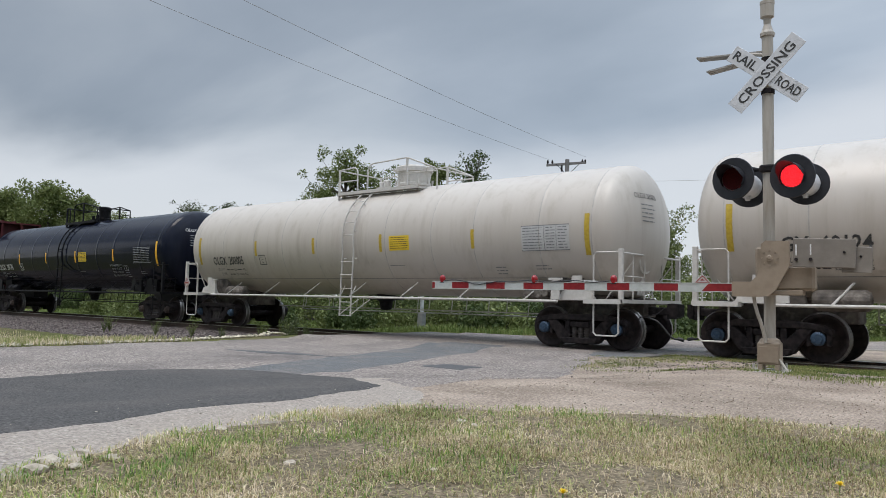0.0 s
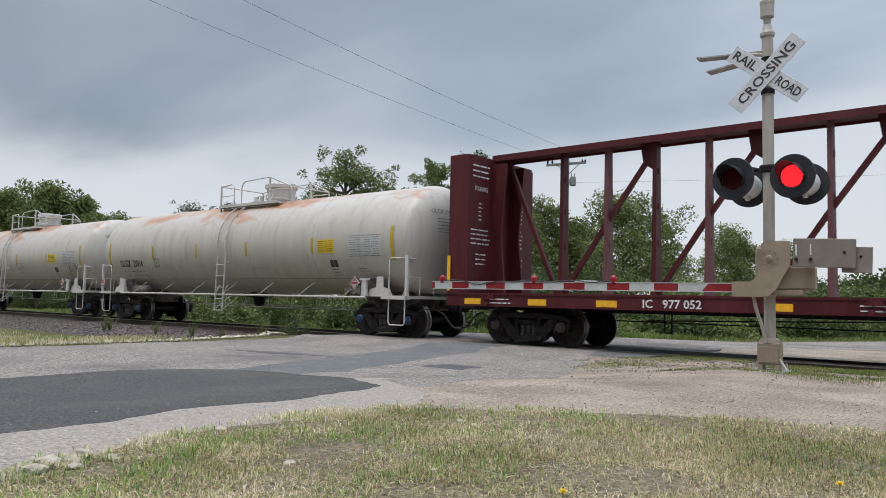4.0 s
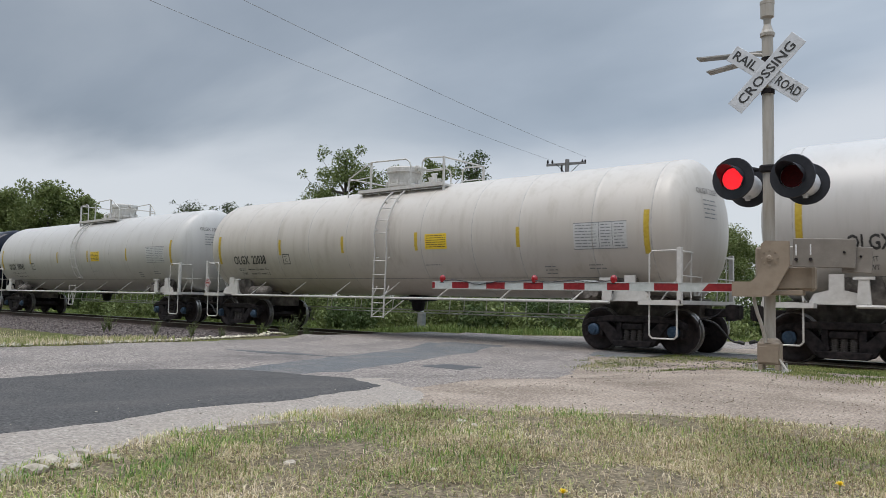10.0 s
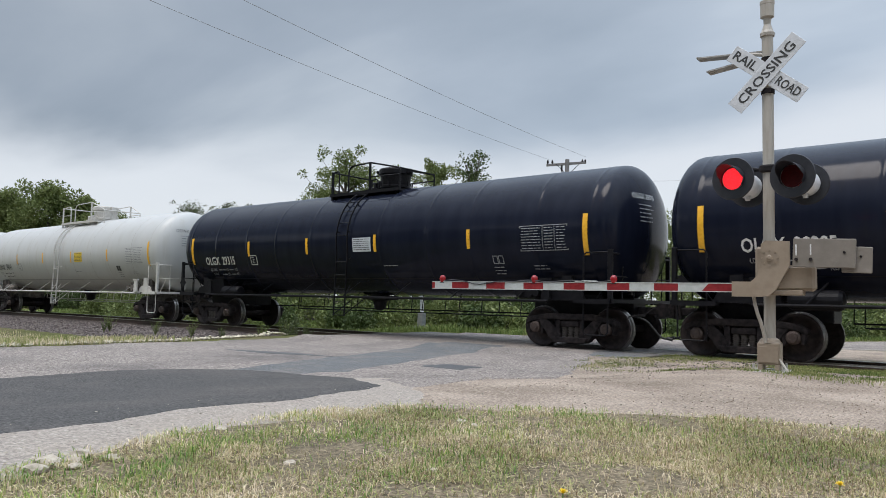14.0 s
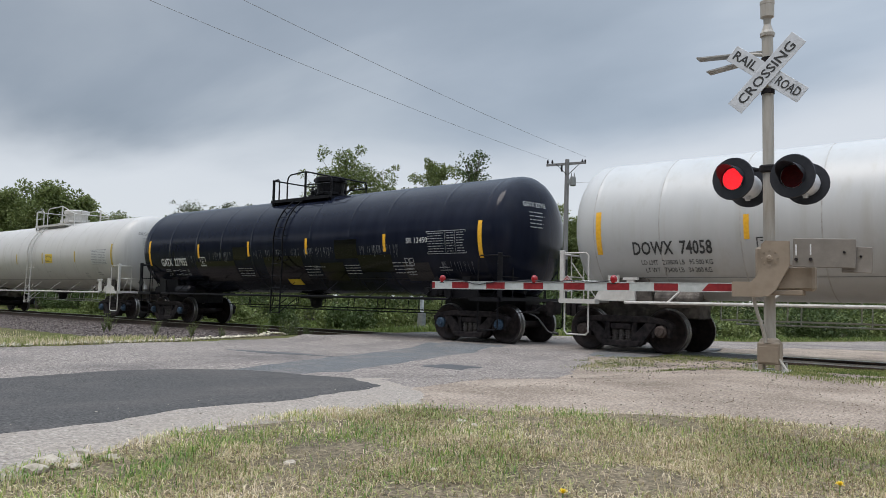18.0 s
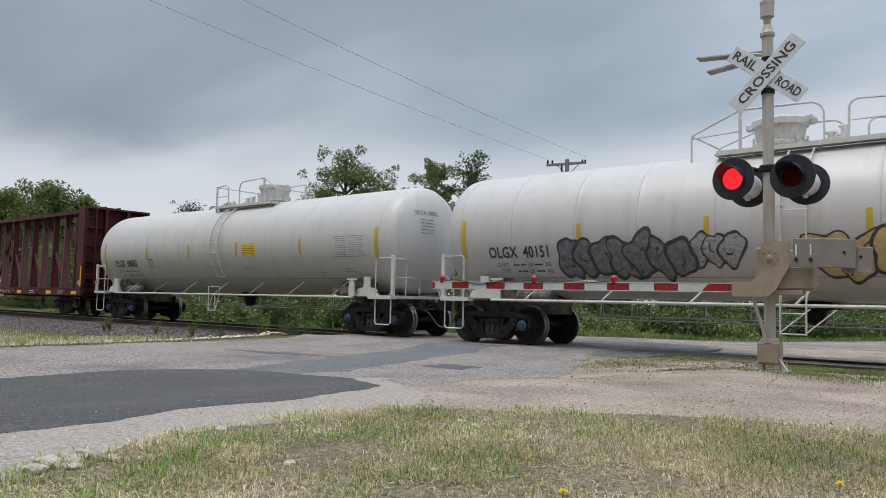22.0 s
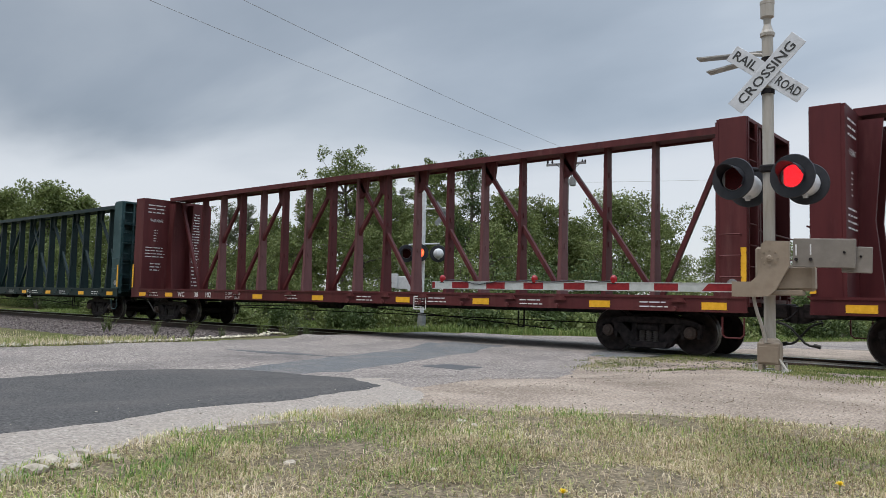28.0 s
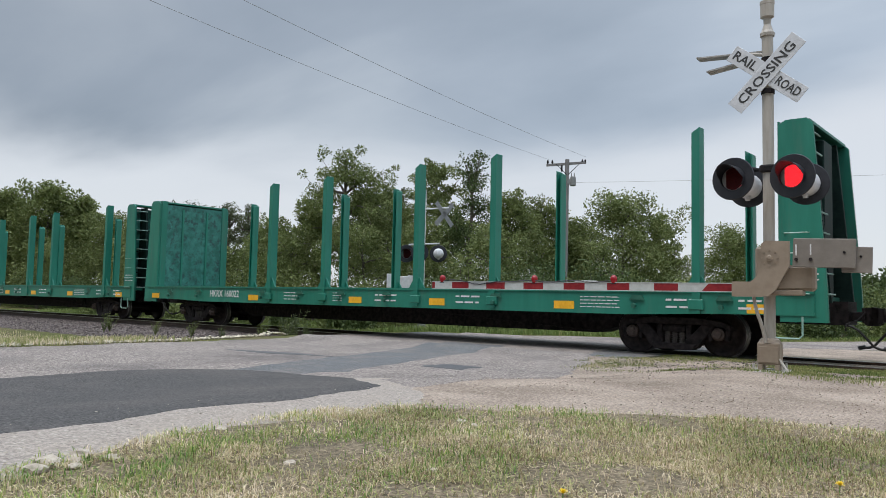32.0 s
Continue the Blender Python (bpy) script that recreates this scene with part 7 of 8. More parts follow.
def cb_post_mesh():
    bm = bmesh.new()
    zt, zb = 4.6, 1.15
    vs = []
    for z, hx, hy in ((zb, 0.056, 0.19), (2.2, 0.048, 0.14), (zt, 0.044, 0.11)):
        vs.append([bm.verts.new((a * hx, b * hy, z)) for a, b in ((-1, -1), (1, -1), (1, 1), (-1, 1))])
    for p, q in zip(vs, vs[1:]):
        for i in range(4):
            bm.faces.new((p[i], p[(i + 1) % 4], q[(i + 1) % 4], q[i]))
    bm.faces.new(vs[0][::-1]); bm.faces.new(vs[-1])
    # tie-down slots show as raised plates
    for z in (2.3, 3.1, 3.9):
        box(bm, 0.04, 0.066, -0.04, 0.04, z, z + 0.12)
    return bm


def cb_diag_mesh():
    bm = bmesh.new()
    beam(bm, (0, 0, 1.2), (1.17, 0, 2.9), 0.10, 0.10)
    beam(bm, (1.17, 0, 2.9), (2.34, 0, 4.5), 0.10, 0.10)
    prism(bm, [(2.05, 4.15), (2.34, 3.95), (2.34, 4.60), (1.98, 4.60)], -0.05, 0.05)
    return bm


def cb_end_brace_mesh():
    """Leaning brace between the first post's foot and the bulkhead's head."""
    return beam(bmesh.new(), (8.95, 0, 1.2), (10.4, 0, 4.52), 0.10, 0.10)


def cb_chord_mesh():
    bm = bmesh.new()
    return extrude_x(bm, [(-0.34, 4.55), (-0.30, 4.55), (-0.30, 4.60), (0.30, 4.60), (0.30, 4.55), (0.34, 4.55), (0.34, 4.70), (0.26, 4.70), (0.26, 4.66), (-0.26, 4.66), (-0.26, 4.70), (-0.34, 4.70)], -10.7, 10.7)


def slab(x0, x1, y0, y1, z0, z1, bevel=0.0):
    return lambda: box(bmesh.new(), x0, x1, y0, y1, z0, z1, bevel)


def cb_bulkhead(car, paint, s):
    """End wall: a solid inner face, side plates, posts and shelves, open to the outside."""
    zt = 4.58
    bk = part("bulkhead", shared("cbb_face", slab(10.62, 10.68, -1.42, 1.42, 1.15, zt - 0.06)), paint, car, "end bulkhead", at=pose(0, 0, 0, 0, 0, 0 if s > 0 else 180))
    for y in (-1.42, 1.36):
        part("side_plate", shared("cbb_side%.1f" % y, slab(10.68, 11.2, y, y + 0.06, 1.0, zt, 0.01)), paint, bk)
    part("top_plate", shared("cbb_top", slab(10.62, 11.2, -1.36, 1.36, zt - 0.07, zt)), paint, bk)
    for y in (-0.47, 0.47):
        part("end_post", shared("cbb_post%.1f" % y, slab(10.9, 11.16, y - 0.05, y + 0.05, 1.0, zt - 0.07)), paint, bk)
    for z in (1.6, 2.3, 3.0, 3.7):
        part("shelf", shared("cbb_shelf%.1f" % z, slab(10.68, 10.89, -1.36, 1.36, z, z + 0.06)), paint, bk)
    for y in (-0.42, 0.36):
        part("gusset", shared("cbb_gus%.1f" % y, lambda: prism(bmesh.new(), [(10.62, 1.15), (10.2, 1.15), (10.35, 2.6), (10.2, 4.45), (10.62, 4.45)], y, y + 0.06)), paint, bk)
    for y in (-1.36, 1.36):
        part("corner_plate", shared("cbb_cor%.1f" % y, slab(11.19, 11.215, y - 0.06 if y > 0 else y, y if y > 0 else y + 0.06, 1.0, zt)), paint, bk)
    part("ladder", shared("cbladder", cb_end_ladder_mesh), paint, bk)
    return bk


def cb_end_ladder_mesh():
    bm = bmesh.new()
    beam(bm, (11.24, -0.95, 1.2), (11.24, -0.95, 4.5), 0.05, 0.05)
    for i in range(8):
        z = 1.35 + 0.40 * i
        tube(bm, (11.24, -1.38, z), (11.24, -0.95, z), 0.014, 6)
    for i in range(3):
        z = 1.55 + 0.4 * i
        pipe(bm, [(10.72, -1.43, z), (10.72, -1.49, z), (11.1, -1.49, z), (11.1, -1.43, z)], 0.014, 5)
    tube(bm, (11.26, -0.95, 2.45), (11.26, 1.35, 2.45), 0.018, 6)
    tube(bm, (11.26, 0.9, 1.0), (11.26, 0.9, 2.45), 0.018, 6)
    for i in range(3):
        tube(bm, (11.26, 0.9, 1.2 + 0.4 * i), (11.26, 1.38, 1.2 + 0.4 * i), 0.014, 6)
    pipe(bm, [(10.75, -1.44, 0.8), (10.75, -1.44, 0.42), (11.15, -1.44, 0.42), (11.15, -1.44, 0.8)], 0.018, 5)
    return bm


def underbody_mesh():
    """Brake cylinder, valve and long slack rods in their hangers."""
    bm = bmesh.new()
    tube(bm, (-1.6, -0.55, 0.86), (-0.7, -0.55, 0.86), 0.17, 12)
    box(bm, 0.3, 0.7, -0.7, -0.42, 0.76, 0.98, 0.02)
    tube(bm, (-6.4, -0.6, 0.66), (-1.2, -0.6, 0.80), 0.014, 5)
    tube(bm, (6.6, -0.6, 0.40), (0.4, -0.6, 0.78), 0.014, 5)
    tube(bm, (-8, 0.4, 0.62), (8, 0.4, 0.55), 0.014, 5)
    for x in (-6.0, 5.6):
        for q in (0.0, 0.16):
            beam(bm, (x + q, -0.6, 0.42), (x + q, -0.6, 0.84), 0.03, 0.03)
        beam(bm, (x, -0.6, 0.42), (x + 0.16, -0.6, 0.42), 0.03, 0.03)
    return bm


def flat_bars(x0, x1, z0, z1, rows, seed, y, fill=0.85):
    bm = bars(x0, x1, z0, z1, rows, seed, fill)
    for v in bm.verts:
        v.co.y = y
    return bm


LUMBER_AMBER = (-10.4, -8.6, -6.9, -3.5, -0.7, 2.6, 5.1, 8.2, 10.6)


def lumber_car(x, paint, mark, label, mark_x=-6.0, dusty=None, bulk=None, weights=(), web=""):
    car = new("lumber_car")
    car.matrix_basis = pose(x, TRACK_Y, 0)
    amber = [q for q in LUMBER_AMBER if abs(q - mark_x) > 1.25]
    part("deck", shared("cbdeck", cb_deck_mesh), paint, car)
    part("centre_sill", shared("cbcentre", centre_sill_mesh), M_STEELTRUCK, car, "black centre sill")
    for s in (-1, 1):
        sl = part("side_sill", shared("cbsill", cb_sill_mesh), paint, car, at=pose(0, 0, 0, 0, 0, 0 if s < 0 else 180))
        for i in range(16):
            xx = -9.9 + i * 1.32
            if abs(xx - mark_x) > 1.3 and all(abs(xx - q) > 0.42 for q in amber):
                part("strap_pocket", shared("pocket", pocket_mesh), paint, sl, at=pose(xx, -1.45, 1.06))
    part("top_chord", shared("cbchord", cb_chord_mesh), paint, car)
    for i in range(-8, 8):
        part("post", shared("cbpost", cb_post_mesh), (dusty or paint) if i % 2 else paint, car, "", at=pose((i + 0.5) * 1.172, 0, 0))
    for i in range(4):
        part("brace", shared("cbdiag", cb_diag_mesh), paint, car, at=pose(-8.79 + i * 2.344, 0, 0))
        part("brace", shared("cbdiag", cb_diag_mesh), paint, car, at=pose(8.79 - i * 2.344, 0, 0, 0, 0, 180))
    for s in (-1, 1):
        cb_bulkhead(car, bulk or paint, s)
        part("end_brace", shared("cbendbrace", cb_end_brace_mesh), paint, car, at=pose(0, 0, 0, 0, 0, 0 if s > 0 else 180))
    # printed instructions on the inner faces of the bulkhead
    def inner(blocks):
        bm = join(*[flat_bars(*q, 0) for q in blocks])
        for v in bm.verts:
            v.co = Vector((-10.612, v.co.x, v.co.z))
        return bm
    part("instruction_print", shared("cbprint1", lambda: inner(((-1.25, -0.55, 4.0, 4.4, 3, 21), (-1.0, -0.85, 2.95, 3.45, 5, 28), (-1.3, -0.5, 2.35, 2.8, 4, 23), (-1.1, -0.65, 1.85, 2.2, 3, 29)))), M_INKWHITE, car, "white printed instructions")
    part("instruction_print", shared("cbprint2", lambda: inner(((0.42, 0.95, 2.35, 4.2, 17, 24), (0.42, 0.95, 1.3, 2.15, 6, 25)))), M_INKWHITE, car, "white printed instructions")
    for body, yy, zz, wide in (("WARNING", -0.9, 3.76, 0.52), ("WARNING", 0.66, 2.30, 0.42)):
        t = words(body, 0.17, wide, yy, zz)
        for v in t.verts:
            v.co = Vector((-10.611, v.co.x, v.co.z))
        part("warning_print", t, M_INKWHITE, car, "white stencilled word")
    part("emblem", shared("cbemblem", lambda: prism(bmesh.new(), [(10.93 + 0.1 * math.cos(radians(30 * q)), 1.42 + 0.1 * math.sin(radians(30 * q))) for q in range(12)], -1.428, -1.421)), M_INKFADED, car, "round grey emblem")
    for i, xx in enumerate(amber):
        part("reflector", shared("cbrefl", lambda: flat_rect(-0.24, 0.24, 0.93, 1.07, -1.455)), M_AMBER, car, at=pose(xx, 0, 0))
    for s in (-1, 1):
        part("reflector", shared("cbreflv", lambda: flat_rect(-0.05, 0.05, 1.25, 2.1, -1.452)), M_AMBER, car, at=pose(s * 11.15, -0.005, 0))
    t = text_mesh(mark, 0.235, bold=0.004)
    for v in t.verts:
        v.co = Vector((v.co.x * 1.02, -1.458, v.co.z + 1.01))
    part("car_marking", t, M_INKWHITE, car, "stencilled reporting mark", at=pose(mark_x, 0, 0))
    for q, body in enumerate(weights):
        t = words(body, 0.115, (0.82, 0.76)[q], mark_x + 2.55 if mark_x > -4 else mark_x + 2.2, 1.075 - 0.13 * q)
        part("weight_print", shift_y(t, -1.457), M_INKWHITE, car)
    if web:
        part("web_print", shift_y(words(web, 0.13, 0.75, mark_x + 4.3, 1.0), -1.457), M_INKWHITE, car)
    for xx, w, rws in ((-9.6, 0.3, 2), (-1.9, 0.3, 3), (1.2, 0.3, 3), (3.75, 0.28, 2), (6.5, 0.35, 3), (9.4, 0.35, 2)):
        if abs(xx - mark_x) > 1.6 and not (weights and abs(xx - mark_x - 2.4) < 0.9):
            part("small_print", shared("cbsmall%.1f" % w, lambda: flat_bars(-w, w, 0.925, 1.10, rws, 27, -1.457)), M_INKWHITE, car, at=pose(xx, 0, 0))
    part("notice_frame", shared("cbframe", lambda: shift_y(join(outline(-0.21, 0.21, 0.76, 1.10, 0.028), bars(-0.17, 0.17, 0.80, 1.06, 4, 3)), -1.47)), M_INKWHITE, car, at=pose(3.2, 0, 0))
    part("underbody", shared("underbody", underbody_mesh), M_STEELTRUCK, car, "dark brake gear under the floor")
    part("brake_wheel", shared("brakewheel", brake_wheel_mesh), paint, car, at=pose(11.3, 0.5, 1.9))
    add_truck(car, -9.1, M_CAPBROWN)
    add_truck(car, 9.1, M_CAPBROWN)
    ends(car, 11.3)
    return tagged(car, label, "lumber car", "freight cars of the passing train")


def shift_y(bm, y):
    for v in bm.verts:
        v.co.y += y
    return bm


def flat_rect(x0, x1, z0, z1, y):
    bm = bmesh.new()
    bm.faces.new([bm.verts.new(q) for q in ((x0, y, z0), (x1, y, z0), (x1, y, z1), (x0, y, z1))])
    return bm


# ---- flat cars with end walls and stakes ----
def flat_deck_mesh():
    bm = bmesh.new()
    box(bm, -11.1, 11.1, -1.40, 1.40, 1.14, 1.22)
    return bm


def flat_sill_beam_mesh():
    """Deep fish-bellied centre sill with its cross bearers."""
    bm = bmesh.new()
    prism(bm, [(-11.5, 0.70), (-7.6, 0.70), (-6.4, 0.36), (6.4, 0.36), (7.6, 0.70), (11.5, 0.70), (11.5, 1.135), (-11.5, 1.135)], -0.36, 0.36)
    for i in range(15):
        x = -10.5 + i * 1.5
        box(bm, x - 0.05, x + 0.05, -1.38, 1.38, 0.86, 1.135)
    return bm


def flat_sill_mesh():
    bm = bmesh.new()
    prism(bm, [(-11.2, 0.86), (-9.6, 0.86), (-7.6, 0.80), (7.6, 0.80), (9.6, 0.86), (11.2, 0.86), (11.2, 1.27), (-11.2, 1.27)], -1.46, -1.40)
    box(bm, -11.2, 11.2, -1.49, -1.36, 1.25, 1.30)
    return bm


def stake_mesh():
    bm = bmesh.new()
    # a channel section with a sloping cut at the top
    for x0, x1, y0, y1 in ((-0.08, 0.08, -0.04, 0.0), (-0.08, -0.05, 0.0, 0.2), (0.05, 0.08, 0.0, 0.2)):
        vs = []
        for z in (0, 1):
            vs.append([bm.verts.new((a, b, (4.36 + 0.10 * (a + 0.08) / 0.16) if z else 0.85)) for a, b in ((x0, y0), (x1, y0), (x1, y1), (x0, y1))])
        for i in range(4):
            bm.faces.new((vs[0][i], vs[0][(i + 1) % 4], vs[1][(i + 1) % 4], vs[1][i]))
        bm.faces.new(vs[0][::-1]); bm.faces.new(vs[1])
    prism(bm, [(-0.26, 1.3), (0.26, 1.3), (0.08, 1.58), (-0.08, 1.58)], 0.02, 0.06)
    box(bm, -0.15, 0.15, -0.06, 0.02, 0.92, 1.12, 0.015)
    return bm


def flat_bulkhead(car, paint, s):
    """End wall: upright inner face and side plates that slope on the outside."""
    zt = 4.39
    bk = part("bulkhead", shared("fb_face", slab(10.62, 10.68, -1.38, 1.38, 1.2, zt - 0.12)), P_GREENWORN, car, "scuffed end bulkhead", at=pose(0, 0, 0, 0, 0, 0 if s > 0 else 180))
    for y in (-1.44, 1.38):
        part("side_plate", shared("fb_side%.1f" % y, lambda: prism(bmesh.new(), [(10.62, 0.75), (11.42, 0.75), (11.40, 1.4), (11.20, zt - 0.10), (11.10, zt), (10.74, zt), (10.62, zt - 0.10)], y, y + 0.06)), paint, bk)
    for y in (-0.9, 0.9):
        part("rib", shared("fb_rib%.1f" % y, lambda: prism(bmesh.new(), [(10.68, 1.1), (11.36, 1.1), (11.08, zt - 0.1), (10.68, zt - 0.1)], y - 0.035, y + 0.035)), P_GREENBLACK, bk)
    part("column", shared("fb_col", slab(10.68, 11.12, -0.32, 0.32, 1.2, zt - 0.2, 0.02)), P_GREENBLACK, bk)
    for z in (1.8, 2.6, 3.4):
        part("shelf", shared("fb_shelf%.1f" % z, slab(10.68, 10.85, -1.38, 1.38, z, z + 0.05)), P_GREENBLACK, bk)
    part("top_plate", shared("fb_top", slab(10.66, 11.14, -1.38, 1.38, zt - 0.06, zt - 0.01)), paint, bk)
    for q in (-1.26, -0.5, 0.5, 1.26):
        w = 0.11 if abs(q) > 1 else 0.035
        part("stiffener", shared("fb_st%.2f" % q, slab(10.585, 10.62, q - w, q + w, 1.2, zt - (0.0 if w > 0.1 else 0.25))), paint, bk)
    for i in range(9):
        part("rung", shared("frung%d" % i, lambda: rung_mesh(i, False)), P_LADDER, bk)
        if i < 4:
            part("grab_iron", shared("fgrab%d" % i, lambda: rung_mesh(i, True)), P_LADDER, bk)
    part("stirrup_step", shared("fstirrup", stirrup_mesh), P_LADDER, bk)
    return bk


def rung_mesh(i, side):
    bm = bmesh.new()
    z = 1.25 + 0.36 * i
    if side:
        return pipe(bm, [(10.72, -1.45, z), (10.72, -1.50, z), (11.12, -1.50, z), (11.12, -1.45, z)], 0.013, 5)
    x = 11.43 - 0.26 * (z - 1.0) / 3.4
    return tube(bm, (x, -1.36, z), (x, -0.92, z), 0.016, 6)


def stirrup_mesh():
    return pipe(bmesh.new(), [(10.5, -1.45, 0.85), (10.5, -1.45, 0.46), (11.0, -1.45, 0.46), (11.0, -1.45, 0.85)], 0.018, 5)


def flat_car(x, paint, mark, label):
    car = new("flat_car")
    car.matrix_basis = pose(x, TRACK_Y, 0)
    part("deck", shared("fdeck", flat_deck_mesh), paint, car)
    # sill and bearers coloured black for the shade under the deck
    part("centre_sill", shared("fcentre", flat_sill_beam_mesh), M_STEELTRUCK, car, "black centre sill")
    for s in (-1, 1):
        part("side_sill", shared("fsill", flat_sill_mesh), paint, car, at=pose(0, 0, 0, 0, 0, 0 if s < 0 else 180))
        flat_bulkhead(car, paint, s)
    for xx in (-4.08, -1.62, 1.9, 4.29, 9.11):
        part("stake", shared("stake", stake_mesh), paint, car, "upright side stake", at=pose(xx, -1.46, 0))
    for xx in (-8.82, -3.87, -1.49, 4.4, 9.24):
        part("stake", shared("stake", stake_mesh), paint, car, "upright side stake", at=pose(xx, 1.46, 0, 0, 0, 180))
    amber = (-10.6, -4.85, -0.3, 2.6, 6.2, 10.3)
    for i in range(12):
        xx = -9.6 + i * 1.75
        if abs(xx + 6.4) > 1.2 and all(abs(xx - q) > 0.45 for q in amber):
            part("strap_pocket", shared("pocket", pocket_mesh), P_GREENDK, car, at=pose(xx, -1.46, 1.10))
    for xx in amber:
        part("reflector", shared("frefl", lambda: flat_rect(-0.25, 0.25, 0.88, 1.05, -1.466)), M_AMBER, car, at=pose(xx, 0, 0))
    t = text_mesh(mark, 0.30, bold=0.004)
    for v in t.verts:
        v.co = Vector((v.co.x * 0.9, -1.468, v.co.z + 1.06))
    part("car_marking", t, M_INKWHITE, car, "stencilled reporting mark", at=pose(-6.4, 0, 0))
    for xx, w, rws in ((-3.0, 0.35, 3), (-1.0, 0.2, 4), (0.9, 0.45, 2), (3.6, 0.4, 2), (7.1, 0.5, 4), (8.9, 0.4, 3), (10.2, 0.3, 2)):
        part("small_print", shared("fsmall%.2f" % w, lambda: flat_bars(-w, w, 0.90, 1.18, rws, 37, -1.467)), M_INKWHITE, car, at=pose(xx, 0, 0))
    part("bulkhead_print", shared("fprint", lambda: flat_bars(10.7, 11.3, 1.45, 1.75, 3, 38, -1.448)), M_INKWHITE, car)
    part("underbody", shared("underbody", underbody_mesh), M_STEELTRUCK, car, "dark brake gear under the floor")
    add_truck(car, -8.5, M_CAPBROWN)
    add_truck(car, 8.5, M_CAPBROWN)
    ends(car, 11.3)
    return tagged(car, label, "flat car", "freight cars of the passing train")


P_RED = mat("paint_oxide_red", (0.058, 0.0075, 0.0095), (0.088, 0.0145, 0.016), 1.5, 0.55, bump=0.05, bscale=10, stretch=(2, 2, 0.3), c3=(0.13, 0.042, 0.041), c3scale=1.6, c3at=(0.57, 0.9), spec=0.3)
P_REDDUST = mat("paint_oxide_red_dusty", (0.068, 0.012, 0.013), (0.10, 0.022, 0.022), 1.5, 0.6, bump=0.05, bscale=10, stretch=(2, 2, 0.3), c3=(0.15, 0.06, 0.055), c3scale=1.6, c3at=(0.54, 0.85), spec=0.3)
P_POST = mat("paint_red_chalked", (0.12, 0.048, 0.048), (0.19, 0.095, 0.092), 1.5, 0.65, bump=0.05, bscale=10, stretch=(2, 2, 0.3), c3=(0.085, 0.022, 0.024), c3scale=1.2, c3at=(0.5, 0.75), spec=0.3)
P_DKGREEN = mat("paint_dark_green", (0.0045, 0.014, 0.0145), (0.011, 0.026, 0.026), 1.6, 0.5, bump=0.05, bscale=10, stretch=(2, 2, 0.3), c3=(0.038, 0.060, 0.066), c3scale=1.4, c3at=(0.55, 0.85), spec=0.25)
P_TEAL = mat("paint_teal_scuffed", (0.016, 0.046, 0.050), (0.040, 0.082, 0.088), 1.6, 0.5, bump=0.06, bscale=10, c3=(0.10, 0.135, 0.14), c3scale=2.6, c3at=(0.53, 0.75), spec=0.3)
P_GREEN = mat("paint_bright_green", (0.006, 0.145, 0.098), (0.014, 0.19, 0.13), 1.6, 0.5, bump=0.04, bscale=10, stretch=(2, 2, 0.3), c3=(0.06, 0.15, 0.11), c3scale=1.8, c3at=(0.52, 0.8))
P_GREENDK = mat("paint_green_shadowed_fittings", (0.012, 0.09, 0.06), (0.02, 0.12, 0.08), 5, 0.5)

P_GREENWORN = mat("paint_green_scuffed", (0.010, 0.115, 0.088), (0.045, 0.22, 0.18), 3.5, 0.55, bump=0.1, bscale=12, c3=(0.020, 0.060, 0.055), c3scale=5.5, c3at=(0.50, 0.66))
# near-black green for the ribs, column and shelves on the bulkhead's open side
P_GREENBLACK = mat("green_near_black", (0.006, 0.018, 0.015), (0.014, 0.038, 0.031), 4, 0.6, bump=0.05, spec=0.2)
P_LADDER = mat("paint_pale_green_rungs", (0.20, 0.36, 0.30), (0.30, 0.46, 0.40), 8, 0.5)

CARS = []
WH = "clean white tank car rolling on the track"
c = tank_car(2.56, P_CREAM, "LGX 60124", label="cream white tank car rolling ahead on the track"); CARS.append((c, 2.56))
c = tank_car(-15.15, P_CREAM, "OLGX 200005", half=7.3, label="cream white tank car with vertical dirt streaks"); CARS.append((c, -15.15))
c = tank_car(-32.86, P_BLACK, "OLGX 29176", True, 7.6, label="glossy black tank car with faded white stencils", cap=M_CAPBROWN, dome=0.42); CARS.append((c, -32.86))
for q, body in enumerate(("EXTERIOR HEATER PIPES", "NO INLET OR OUTLET", "PIPE CAPS REQUIRED", "MAX OPERATING PRESSURE")):
    part("stencil", on_tank(words(body, 0.10, (0.95, 0.8, 0.8, 1.1)[q], 4.55 + 0.05 * (q == 3), 2.08 - 0.125 * q), 0.009), M_INKFADED, c, "faded white stencilled words")
for x0, x1, seed in ((-5.6, -3.2, 1), (-3.0, -0.6, 2), (0.4, 2.1, 3), (2.8, 4.4, 4)):
    part("paint_runs", on_tank(drips(x0, x1, 2.78, 0.7, 26, seed), 0.007), P_BLACKPATCH, c, "dark runs of paint")
c = lumber_car(-53.52, P_RED, "IC   977 052", "empty dark red centre-beam lumber car", -5.5, P_POST); CARS.append((c, -53.52))
c = tank_car(-74.12, P_RUST, "OLGX 21014", half=7.55, notice=4.95, label="dirty cream tank car with rust stains on top"); CARS.append((c, -74.12))
c = tank_car(-91.86, P_RUST, "OLGX 21018", half=7.6, notice=4.95, label="rust-stained cream tank car with black graffiti scrawls"); CARS.append((c, -91.86))
graffiti(c, -4.4, -2.6, 2.05, 2.5, 7, 1, 0.025)
graffiti(c, 1.2, 1.9, 1.9, 2.35, 3, 2, 0.025)
graffiti(c, 6.4, 7.4, 1.75, 2.2, 4, 3, 0.03)
